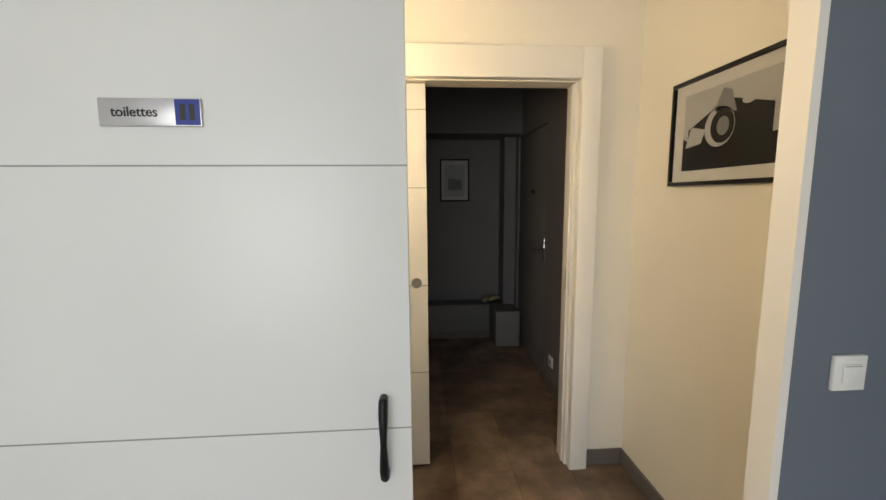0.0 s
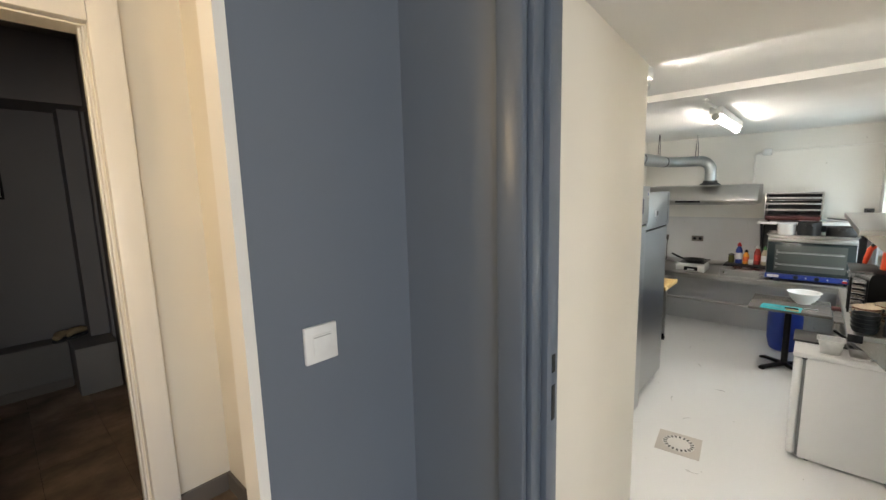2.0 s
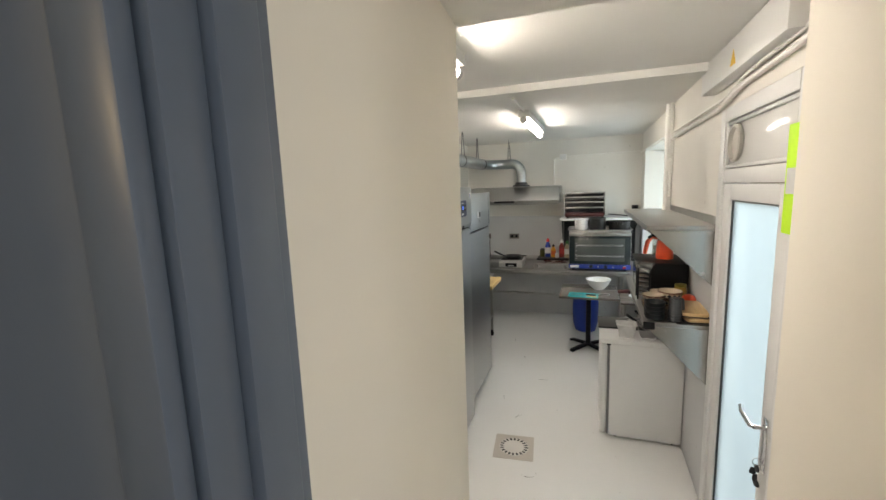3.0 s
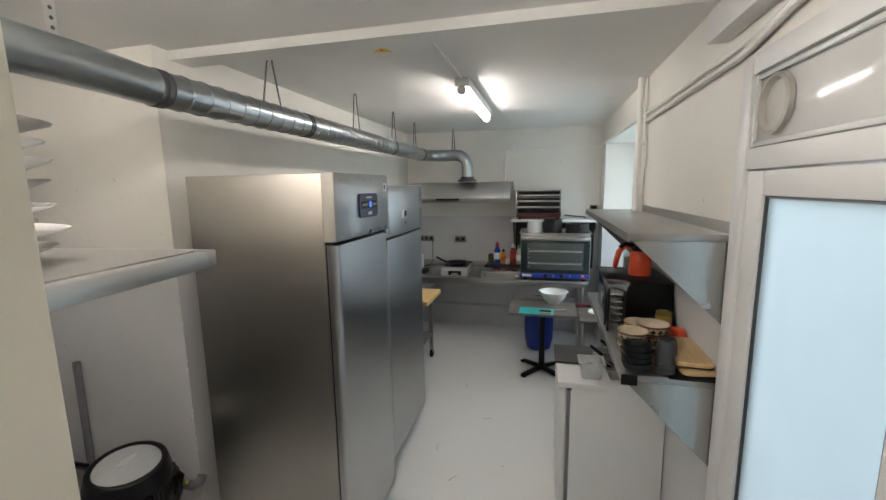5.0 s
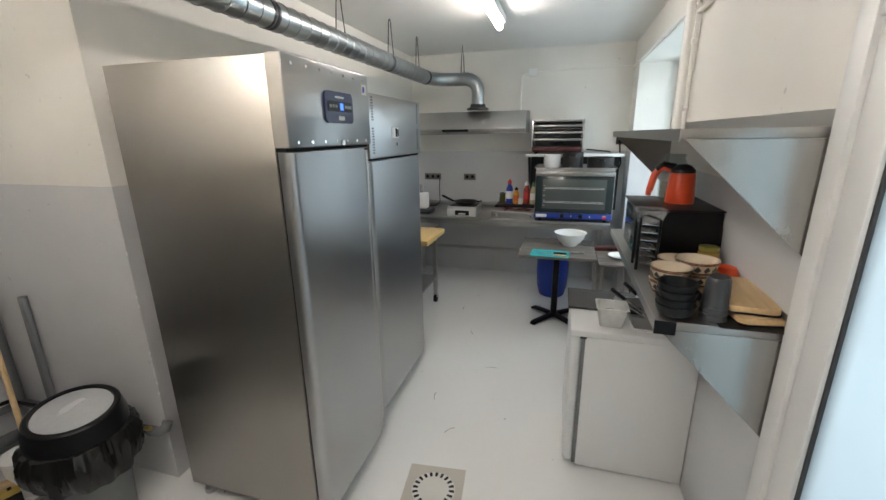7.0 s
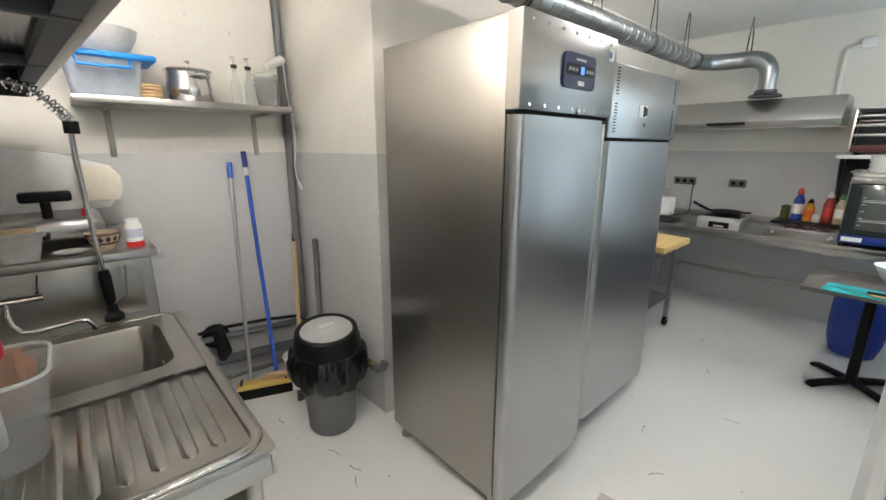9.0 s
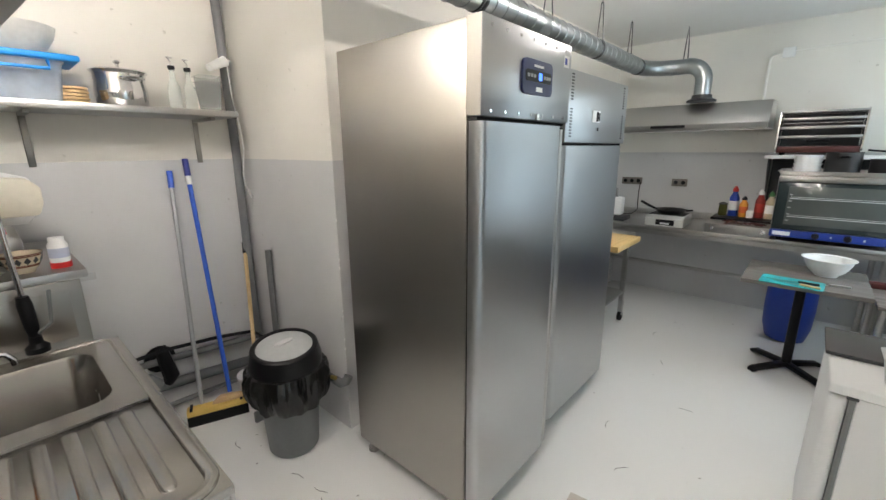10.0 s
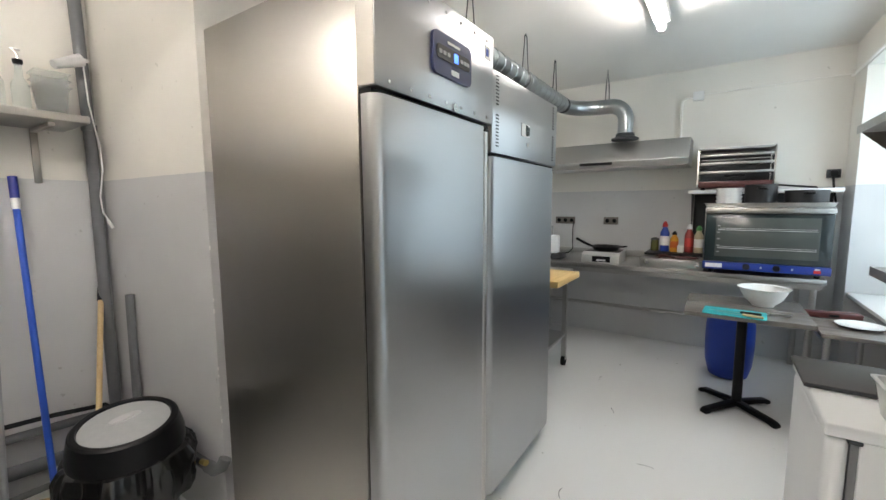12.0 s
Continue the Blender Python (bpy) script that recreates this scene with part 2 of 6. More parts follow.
PALEWOOD = wood("pale_wood", (0.50, 0.33, 0.16), (0.66, 0.46, 0.24))
HANDLEWOOD = wood("broom_wood", (0.55, 0.38, 0.18), (0.70, 0.52, 0.28), stretch=(8, 8, 1))
TABLEWOOD = wood("grey_wood_laminate", (0.115, 0.10, 0.09), (0.22, 0.20, 0.18), 0.25, (14, 1, 14))
CERAMIC = plain("white_ceramic", (0.82, 0.81, 0.79), 0.15, coat=0.5)
CREAMGLAZE = plain("cream_glaze", (0.56, 0.46, 0.33), 0.2, coat=0.4)
GLAZE = plain("brown_glaze", (0.16, 0.05, 0.03), 0.25, coat=0.4)
OVENGLASS = plain("dark_oven_glass", (0.018, 0.028, 0.03), 0.10, coat=0.3, spec=0.35)
OVENVIEW = plain("oven_window_glass", (0.075, 0.085, 0.08), 0.16, spec=0.4)
CLEAR = glassy("clear_glass", (0.93, 0.96, 0.95), 0.03, 0, 0.16)
PANE = glassy("picture_glass", (0.02, 0.02, 0.02), 0.02, 0, 0.04)
FROSTPL = glassy("frosty_plastic", (0.80, 0.86, 0.92), 0.25, 0.6, 0.62)
CLEARPL = glassy("clear_plastic", (0.92, 0.93, 0.93), 0.12, 0.6, 0.22)
MILKY = glassy("milky_plastic", (0.88, 0.88, 0.86), 0.3, 0.5, 0.8)
FROST = frosted("frosted_glass", (0.80, 0.90, 0.93))
FROSTD = frosted("satin_door_glass", (0.76, 0.90, 0.94), 0.4)
PAPER = plain("white_paper", (0.82, 0.81, 0.79), 0.8)
PRINTK = plain("black_print", (0.015, 0.015, 0.016), 0.5)
PRINTG = plain("grey_print", (0.30, 0.30, 0.30), 0.5)
PRINTL = plain("light_grey_print", (0.58, 0.58, 0.58), 0.5)
BAG = metal("black_bin_bag", (0.006, 0.006, 0.006), 0.2, relief=0.05)
BAG.node_tree.nodes["Principled BSDF"].inputs["Metallic"].default_value = 0
LEDBLUE = plain("blue_display", (0.05, 0.2, 1.0), 0.3, emit=1.2)
TUBELIGHT = plain("fluorescent_tube", (1.0, 0.98, 0.945), 0.3, emit=TUBE_FAR)
TUBELIGHTB = plain("fluorescent_tube_near", (1.0, 0.98, 0.945), 0.3, emit=TUBE_NEAR)
TUBELIGHTC = plain("fluorescent_tube_alcove", (1.0, 0.98, 0.945), 0.3, emit=TUBE_ALCOVE)
PENDANTGLOW = plain("warm_lamp_glass", (1.0, 0.78, 0.48), 0.3, emit=LAMP)


# ---- mesh helpers ----
def thing(name, at, label, category, group="", kind="", rz=0):
    ob = new(name)
    ob.empty_display_size = 0.05
    ob.matrix_basis = pose(*at, 0, 0, rz)
    return tagged(ob, label, category, group, kind)


def part(name, bm, material, parent=None, label=""):
    """Links a bmesh as one mesh object under a thing or part."""
    me = bpy.data.meshes.new(name)
    bmesh.ops.recalc_face_normals(bm, faces=bm.faces[:])
    bm.to_mesh(me)
    bm.free()
    me.materials.append(material)
    for p in me.polygons:
        p.use_smooth = True
    me.set_sharp_from_angle(angle=radians(35))
    ob = new(name, me)
    ob.parent = parent
    if label:
        ob["label"] = label
    return ob


def box(x0, x1, y0, y1, z0, z1, r=0.0, seg=2, bm=None):
    b = bmesh.new()
    bmesh.ops.create_cube(b, size=1)
    sx, sy, sz = abs(x1 - x0), abs(y1 - y0), abs(z1 - z0)
    for v in b.verts:
        v.co = ((x0 + x1) / 2 + v.co.x * sx, (y0 + y1) / 2 + v.co.y * sy, (z0 + z1) / 2 + v.co.z * sz)
    if r:
        bmesh.ops.bevel(b, geom=b.edges[:], offset=min(r, sx * 0.49, sy * 0.49, sz * 0.49), segments=seg, profile=0.5, affect="EDGES")
    return join(bm, b)


def join(bm, b):
    if bm is None:
        return b
    me = bpy.data.meshes.new("tmp")
    b.to_mesh(me)
    b.free()
    bm.from_mesh(me)
    bpy.data.meshes.remove(me)
    return bm


def rod(a, b, r, r2=None, n=16, bm=None):
    """A capped rod from a to b."""
    a, b = Vector(a), Vector(b)
    d = b - a
    q = bmesh.new()
    bmesh.ops.create_cone(q, cap_ends=True, segments=n, radius1=r, radius2=r if r2 is None else r2, depth=d.length)
    m = Matrix.Translation((a + b) / 2) @ d.to_track_quat("Z", "Y").to_matrix().to_4x4()
    bmesh.ops.transform(q, matrix=m, verts=q.verts[:])
    return join(bm, q)


def sweep(points, r, n=10, closed=False, bm=None, squash=1.0):
    """A round tube along a line of points."""
    pts = [Vector(p) for p in points]
    q = bmesh.new()
    rings = []
    up = Vector((0, 0, 1))
    prev = None
    for i, p in enumerate(pts):
        a = pts[i - 1] if i or closed else p
        c = pts[(i + 1) % len(pts)] if i < len(pts) - 1 or closed else p
        t = (c - a).normalized()
        if prev is None:
            side = t.cross(up if abs(t.z) < 0.9 else Vector((1, 0, 0))).normalized()
        else:
            side = (prev - t * prev.dot(t)).normalized()
        prev = side
        o = t.cross(side)
        rr = r[i] if isinstance(r, (list, tuple)) else r
        rings.append([q.verts.new(p + (side * math.cos(k * math.tau / n) + o * squash * math.sin(k * math.tau / n)) * rr) for k in range(n)])
    for i in range(len(rings) - (0 if closed else 1)):
        u, v = rings[i], rings[(i + 1) % len(rings)]
        for k in range(n):
            q.faces.new((u[k], u[(k + 1) % n], v[(k + 1) % n], v[k]))
    if not closed:
        q.faces.new(rings[0][::-1])
        q.faces.new(rings[-1])
    return join(bm, q)


def lathe(profile, at=(0, 0, 0), n=28, bm=None, sx=1.0, sy=1.0):
    """Turns a profile of (radius, height) round the z axis."""
    q = bmesh.new()
    rings = []
    for r, z in profile:
        if r < 1e-5:
            rings.append([q.verts.new((at[0], at[1], at[2] + z))])
        else:
            rings.append([q.verts.new((at[0] + sx * r * math.cos(k * math.tau / n), at[1] + sy * r * math.sin(k * math.tau / n), at[2] + z)) for k in range(n)])
    for u, v in zip(rings, rings[1:]):
        for k in range(n):
            f = [u[k % len(u)], u[(k + 1) % len(u)], v[(k + 1) % len(v)], v[k % len(v)]]
            f = list(dict.fromkeys(f))
            if len(f) > 2:
                q.faces.new(f)
    return join(bm, q)


def prism(outline, axis, a, b, r=0.0, bm=None):
    """Extrudes a 2D outline along an axis from a to b."""
    def put(u, v, w):
        return {"x": (w, u, v), "y": (u, w, v), "z": (u, v, w)}[axis]
    q = bmesh.new()
    lo = [q.verts.new(put(u, v, a)) for u, v in outline]
    hi = [q.verts.new(put(u, v, b)) for u, v in outline]
    q.faces.new(lo)
    q.faces.new(hi[::-1])
    for i in range(len(lo)):
        j = (i + 1) % len(lo)
        q.faces.new((lo[j], lo[i], hi[i], hi[j]))
    if r:
        bmesh.ops.bevel(q, geom=q.edges[:], offset=r, segments=2, profile=0.5, affect="EDGES")
    return join(bm, q)


def rrect(x0, x1, y0, y1, r, n=5):
    pts = []
    for cx, cy, s in ((x1 - r, y1 - r, 0), (x0 + r, y1 - r, 90), (x0 + r, y0 + r, 180), (x1 - r, y0 + r, 270)):
        for k in range(n + 1):
            a = radians(s + 90 * k / n)
            pts.append((cx + r * math.cos(a), cy + r * math.sin(a)))
    return pts


def open_tub(x0, x1, y0, y1, z0, z1, taper=0.02, r=0.02, t=0.004, bm=None, lip=0.008):
    """An open box with rounded corners, sloping sides, thickness and a rim."""
    q = bmesh.new()
    loops = [(taper, z0, 0), (0, z1, 0), (-lip, z1, 0), (-lip, z1 + t, 0), (t, z1 + t, 0), (taper + t, z0 + t, 0)]
    rings = []
    for ins, z, _ in loops:
        rings.append([q.verts.new((x, y, z)) for x, y in rrect(x0 + ins, x1 - ins, y0 + ins, y1 - ins, r)])
    for u, v in zip(rings, rings[1:]):
        for k in range(len(u)):
            j = (k + 1) % len(u)
            q.faces.new((u[k], u[j], v[j], v[k]))
    q.faces.new(rings[0][::-1])
    q.faces.new(rings[-1])
    return join(bm, q)


def bowl(r, h, foot=0.45, t=0.006, at=(0, 0, 0), n=32, bm=None):
    prof = [(0.0, 0.0), (r * foot, 0.0), (r * foot, h * 0.05), (r * 0.72, h * 0.28), (r * 0.92, h * 0.65), (r, h), (r - t, h), (r * 0.92 - t, h * 0.65), (r * 0.7 - t, h * 0.31), (r * foot - t, h * 0.12), (0, h * 0.1)]
    return lathe(prof, at, n, bm)


def wall(name, x0, x1, y0, y1, z0, z1, material, label, category="wall"):
    return tagged(part(name, box(x0, x1, y0, y1, z0, z1), material), label, category, "", "structure")


def arc(c, r, a0, a1, plane, n=8):
    out = []
    for k in range(n + 1):
        a = radians(a0 + (a1 - a0) * k / n)
        u, v = r * math.cos(a), r * math.sin(a)
        out.append({"xy": (c[0] + u, c[1] + v, c[2]), "xz": (c[0] + u, c[1], c[2] + v), "yz": (c[0], c[1] + u, c[2] + v)}[plane])
    return out


def words(text, size, material, parent, m, name="lettering"):
    cu = bpy.data.curves.new("words", "FONT")
    cu.body, cu.size, cu.extrude, cu.offset = text, size, 0.0006, 0.0002
    tmp = bpy.data.objects.new("words", cu)
    scene.collection.objects.link(tmp)
    bpy.context.view_layer.update()
    me = bpy.data.meshes.new_from_object(tmp)
    bpy.data.objects.remove(tmp)
    me.materials.clear()
    me.materials.append(material)
    ob = new(name, me)
    ob.parent = parent
    ob.matrix_basis = m
    return ob

# ---- the setting: hall ----
K = -0.62
wall("floor_hall_base", -2.2, 1.6, -2.2, 4.7, -0.12, -0.008, GROUT, "dark bedding under the hall floor tiles", "floor")
wall("wall_hall_west", -2.35, -2.2, -2.3, 4.7, -0.1, 2.6, CREAM, "cream painted hall side wall")
wall("wall_hall_south_low", -2.2, 1.9, -2.35, -2.2, -0.1, 0.7, CREAM, "cream wall under the hall window")
wall("wall_hall_south_high", -2.2, 1.9, -2.35, -2.2, 2.3, 2.6, CREAM, "cream wall over the hall window")
wall("wall_hall_south_a", -2.2, -1.4, -2.35, -2.2, 0.7, 2.3, CREAM, "cream wall beside the hall window")
wall("wall_hall_south_b", 0.6, 1.9, -2.35, -2.2, 0.7, 2.3, CREAM, "cream wall beside the hall window")
wall("ceiling_hall", -2.35, 1.475, -2.35, 2.2, 2.5, 2.6, CEIL, "white painted hall ceiling", "ceiling")
wall("wall_hall_east", 1.475, 1.6, -2.35, -0.16, -0.1, 2.6, BLUE, "blue-grey painted hall wall beside the doorway")
wall("wall_over_passage", 1.475, 1.6, -0.16, 0.61, 2.02, 2.6, BLUE, "blue-grey wall over the kitchen doorway")
wall("wall_switch", 1.075, 1.475, 0.95, 1.005, 0, 2.5, BLUE, "blue-grey painted wall stub carrying the light switch")
wall("trim_wall_end", 1.054, 1.075, 0.944, 1.011, 0, 2.5, TRIM, "cream painted corner bead of the wall end", "trim")
wall("wall_blue_return", 1.475, 1.6, 0.61, 1.06, -0.1, 2.5, BLUE, "blue-grey painted return wall beside the door frame")
wall("wall_corridor_end", 1.40, 1.474, 1.0055, 1.06, 0, 2.5, CREAM, "cream corner of the corridor wall")
wall("wall_corridor", 1.40, 1.6, 1.0605, 2.2, -0.1, 2.5, CREAM, "warm cream corridor wall with a framed photo")
wall("wall_door_right", 1.08, 1.6, 2.2, 2.32, -0.1, 2.5, CREAM, "warm cream wall beside the sliding door")
wall("wall_door_left", -2.2, -0.55, 2.2, 2.32, -0.1, 2.5, CREAM, "warm cream wall beside the sliding door")
wall("wall_door_over", -0.55, 1.08, 2.2, 2.32, 2.03, 2.5, CREAM, "warm cream wall over the sliding door")
wall("baseboard_corridor", 1.385, 1.398, 1.07, 2.198, 0, 0.085, SKIRT, "grey skirting board", "baseboard")
wall("baseboard_door_wall", 1.182, 1.384, 2.185, 2.198, 0, 0.085, SKIRT, "grey skirting board", "baseboard")
# sliding door and its casing
dc = thing("door_1", (0, 2.2, 0), "white sliding door with grooves, half pushed aside in a white casing", "door", kind="structure")
part("casing_head", box(-0.6, 1.084, -0.05, -0.002, 2.035, 2.18, 0.004), TRIM, dc)
part("casing_post", box(1.085, 1.18, -0.05, -0.002, 0, 2.18, 0.004), TRIM, dc)
part("jamb", box(1.073, 1.0795, 0.002, 0.118, 0, 2.03, 0.002), TRIM, dc)
part("jamb_stop", box(1.066, 1.0725, 0.03, 0.05, 0, 2.03, 0.002), TRIM, dc)
leaf = part("leaf", box(-0.5, 0.333, 0.035, 0.075, 0.02, 2.025, 0.003), WHITE, dc)
lf = box(-0.5, 0.334, 0.0338, 0.0346, 1.52, 1.524)
for zz in (0.55, 1.02, 1.9):
    box(-0.5, 0.334, 0.0338, 0.0346, zz, zz + 0.004, bm=lf)
part("groove", lf, PRINTG, leaf)
part("lock_plate", rod((0.276, 0.036, 1.036), (0.276, 0.029, 1.036), 0.026, n=28), GREYPL, dc, "round grey finger pull")
part("keep_plate", box(1.0645, 1.066, 0.036, 0.046, 0.98, 1.1), STEEL, dc)
# dark cloakroom behind
wall("wall_dark_back", -1.2, 1.55, 4.5, 4.62, -0.1, 2.5, DARK, "dark charcoal back wall of the cloakroom")
wall("wall_dark_side", 1.30, 1.55, 2.32, 3.30, -0.1, 2.5, DARK, "dark charcoal cloakroom side wall")
wall("wall_dark_side_far", 1.30, 1.55, 4.18, 4.5, -0.1, 2.5, DARK, "dark charcoal cloakroom side wall")
wall("wall_dark_over_door", 1.30, 1.55, 3.30, 4.18, 2.04, 2.5, DARK, "dark charcoal wall over the cloakroom door")
wall("wall_dark_west", -1.3, -1.2, 2.32, 4.62, -0.1, 2.5, DARK, "dark charcoal cloakroom side wall")
wall("ceiling_dark", -1.3, 1.55, 2.32, 4.62, 2.5, 2.6, DARK, "dark painted cloakroom ceiling", "ceiling")
wall("beam_dark", -1.2, 1.298, 4.05, 4.498, 2.06, 2.498, DARK, "dark painted ceiling beam", "beam")
wall("beam_dark_side", 1.18, 1.298, 4.27, 4.498, 0.36, 2.058, DARK, "dark painted corner casing", "wall")
wall("baseboard_dark", 1.286, 1.298, 2.34, 3.29, 0, 0.08, SKIRT, "grey skirting board", "baseboard")
bench = thing("low_bench", (0.1, 4.4, 0), "low grey plastered bench along the cloakroom wall", "bench", kind="structure")
part("seat", box(-1.28, 0.95, -0.10, 0.096, 0.0, 0.355, 0.008), paint("grey_bench_paint", (0.17, 0.165, 0.165), 0.6, 0.06), bench)
part("end_block", box(0.953, 1.195, -0.40, 0.096, 0.0, 0.355, 0.008), paint("grey_block_paint", (0.17, 0.165, 0.165), 0.6, 0.06), bench)
part("baseboard", box(-1.28, 0.94, -0.112, -0.102, 0.0, 0.07), SKIRT, bench)
dk = thing("door_2", (1.30, 3.31, 0), "closed charcoal flush door with a chrome lever", "door", kind="structure")
part("leaf", box(0.015, 0.05, 0.01, 0.86, 0.01, 2.035, 0.003), DARK, dk)
part("handle_plate", box(0.006, 0.0148, 0.05, 0.085, 0.93, 1.15, 0.003), CHROME, dk)
part("lever", sweep([(0.004, 0.068, 1.05), (-0.05, 0.068, 1.05), (-0.055, 0.08, 1.05), (-0.055, 0.18, 1.048)], 0.009), CHROME, dk)
part("name_plate", box(0.008, 0.0148, 0.36, 0.46, 1.50, 1.53), BLACK, dk)


def framed(name, at, rz, w, h, label, art):
    """A framed print that hangs on a wall; its face looks along local -y."""
    ob = thing(name, at, label, "picture", rz=rz)
    fr = box(-w / 2, w / 2, -0.022, -0.001, h - 0.016, h, 0.002)
    box(-w / 2, w / 2, -0.022, -0.001, 0, 0.016, 0.002, bm=fr)
    box(-w / 2, -w / 2 + 0.016, -0.022, -0.001, 0.017, h - 0.017, 0.002, bm=fr)
    box(w / 2 - 0.016, w / 2, -0.022, -0.001, 0.017, h - 0.017, 0.002, bm=fr)
    part("picture_frame", fr, BLACK, ob, "thin black wooden frame")
    part("mount", box(-w / 2 + 0.015, w / 2 - 0.015, -0.009, -0.003, 0.015, h - 0.015), PAPER, ob)
    art(ob, w, h)
    g = part("pane", box(-w / 2 + 0.016, w / 2 - 0.016, -0.0165, -0.015, 0.016, h - 0.016), PANE, ob)
    g.visible_shadow = False
    return ob


def flat(ob, name, pts, depth, material):
    part(name, prism(pts, "y", -depth - 0.0006, -depth), material, ob)


def oval(cx, cz, rx, rz, n=26, a0=0, a1=360):
    return [(cx + rx * math.cos(radians(a0 + (a1 - a0) * k / n)), cz + rz * math.sin(radians(a0 + (a1 - a0) * k / n))) for k in range(n if a1 - a0 == 360 else n + 1)]


def camera_art(ob, w, h):
    """Black and white still life of an old film camera, in flat tones."""
    x0, x1, z0, z1 = -w / 2 + 0.075, w / 2 - 0.075, 0.06, h - 0.06
    flat(ob, "print_ground", [(x0, z0), (x1, z0), (x1, z1), (x0, z1)], 0.0095, PRINTL)
    flat(ob, "print_table", [(x0, z0), (x1, z0), (x1, z0 + 0.10), (x0 + 0.1, z0 + 0.08), (x0, z0 + 0.13)], 0.0105, PRINTK)
    flat(ob, "print_body", [(x0 + 0.03, z0 + 0.08), (x1 - 0.02, z0 + 0.05), (x1 - 0.02, z0 + 0.19), (x0 + 0.22, z0 + 0.25), (x0 + 0.17, z0 + 0.22), (x0 + 0.03, z0 + 0.16)], 0.0115, PRINTK)
    flat(ob, "print_prism", [(x0 + 0.17, z0 + 0.21), (x0 + 0.28, z0 + 0.19), (x0 + 0.25, z0 + 0.27), (x0 + 0.21, z0 + 0.285)], 0.0125, PRINTG)
    flat(ob, "print_lens", oval(x0 + 0.2, z0 + 0.15, 0.075, 0.072), 0.0125, PRINTL)
    flat(ob, "print_lens_ring", oval(x0 + 0.215, z0 + 0.15, 0.058, 0.06), 0.0132, PRINTK)
    flat(ob, "print_lens_glass", oval(x0 + 0.22, z0 + 0.15, 0.03, 0.033), 0.0138, PRINTG)
    flat(ob, "print_lights", [(x0 + 0.02, z0 + 0.09), (x0 + 0.11, z0 + 0.10), (x0 + 0.13, z0 + 0.15), (x0 + 0.05, z0 + 0.17)], 0.0132, PRINTL)
    flat(ob, "print_dial", oval(x0 + 0.33, z0 + 0.22, 0.03, 0.014), 0.0125, PRINTL)


def plain_art(ob, w, h):
    flat(ob, "print_sheet", [(-w / 2 + 0.05, 0.05), (w / 2 - 0.05, 0.05), (w / 2 - 0.05, h - 0.06), (-w / 2 + 0.05, h - 0.06)], 0.0095, PRINTL)
    flat(ob, "print_block", [(-w / 2 + 0.09, 0.12), (w / 2 - 0.08, 0.12), (w / 2 - 0.08, h * 0.5), (-w / 2 + 0.09, h * 0.55)], 0.0105, PRINTG)


framed("framed_photo", (1.396, 1.595, 1.515), -90, 0.60, 0.42, "framed black and white photograph of an old film camera", camera_art)
framed("framed_print", (0.70, 4.494, 1.425), 0, 0.31, 0.44, "black framed print behind glass on the dark wall", plain_art)

# toilet door leaf that stands across the hall
td = thing("door_3", (0.255, 0.90, 0), "open white door with fine horizontal grooves and a toilet sign", "door", kind="structure")
tl = part("leaf", box(-0.83, 0, 0, 0.04, 0.01, 2.12, 0.002), WHITE, td)
for zz in (0.56, 1.034, 1.532, 2.02):
    part("groove", box(-0.83, 0.0, -0.0006, 0.0002, zz, zz + 0.003), PRINTG, tl)
ph = part("pull_handle", sweep([(-0.052, 0.0, 1.098), (-0.052, -0.02, 1.10), (-0.052, -0.032, 1.08), (-0.052, -0.036, 1.025), (-0.052, -0.032, 0.97), (-0.052, -0.02, 0.948), (-0.052, 0.0, 0.95)], [0.008, 0.009, 0.009, 0.006, 0.009, 0.009, 0.008]), BLACK, td, "curved black pull handle")
sg = part("door_sign", box(-0.508, -0.343, -0.005, -0.0008, 1.598, 1.644, 0.0015), plain("silver_sign", (0.55, 0.54, 0.56), 0.35, 0.6), td, "silver sign with a blue square")
words("toilettes", 0.0225, PRINTK, sg, pose(-0.488, -0.0056, 1.614, 90, 0, 0))
part("sign_square", box(-0.385, -0.345, -0.0062, -0.0052, 1.600, 1.642), plain("sign_blue", (0.01, 0.03, 0.25), 0.3), sg)
fg = box(-0.377, -0.368, -0.0068, -0.0064, 1.608, 1.634)
box(-0.362, -0.353, -0.0068, -0.0064, 1.608, 1.634, bm=fg)
part("sign_bars", fg, PRINTK, sg)
wall("wall_toilet", -2.2, -0.585, 0.90, 1.02, 0, 2.5, CREAM, "cream wall beside the toilet door")

# light switch
sw = thing("light_switch", (1.208, 0.95, 1.09), "white square rocker light switch", "switch")
part("plate", box(-0.038, 0.038, -0.012, -0.0005, -0.04, 0.04, 0.003), WHITEPL, sw)
part("rocker", box(-0.021, 0.021, -0.0165, -0.0125, -0.022, 0.022, 0.002), WHITEPL, sw)
part("rocker_line", box(-0.020, 0.020, -0.0172, -0.0166, 0.017, 0.0185), PRINTG, sw)

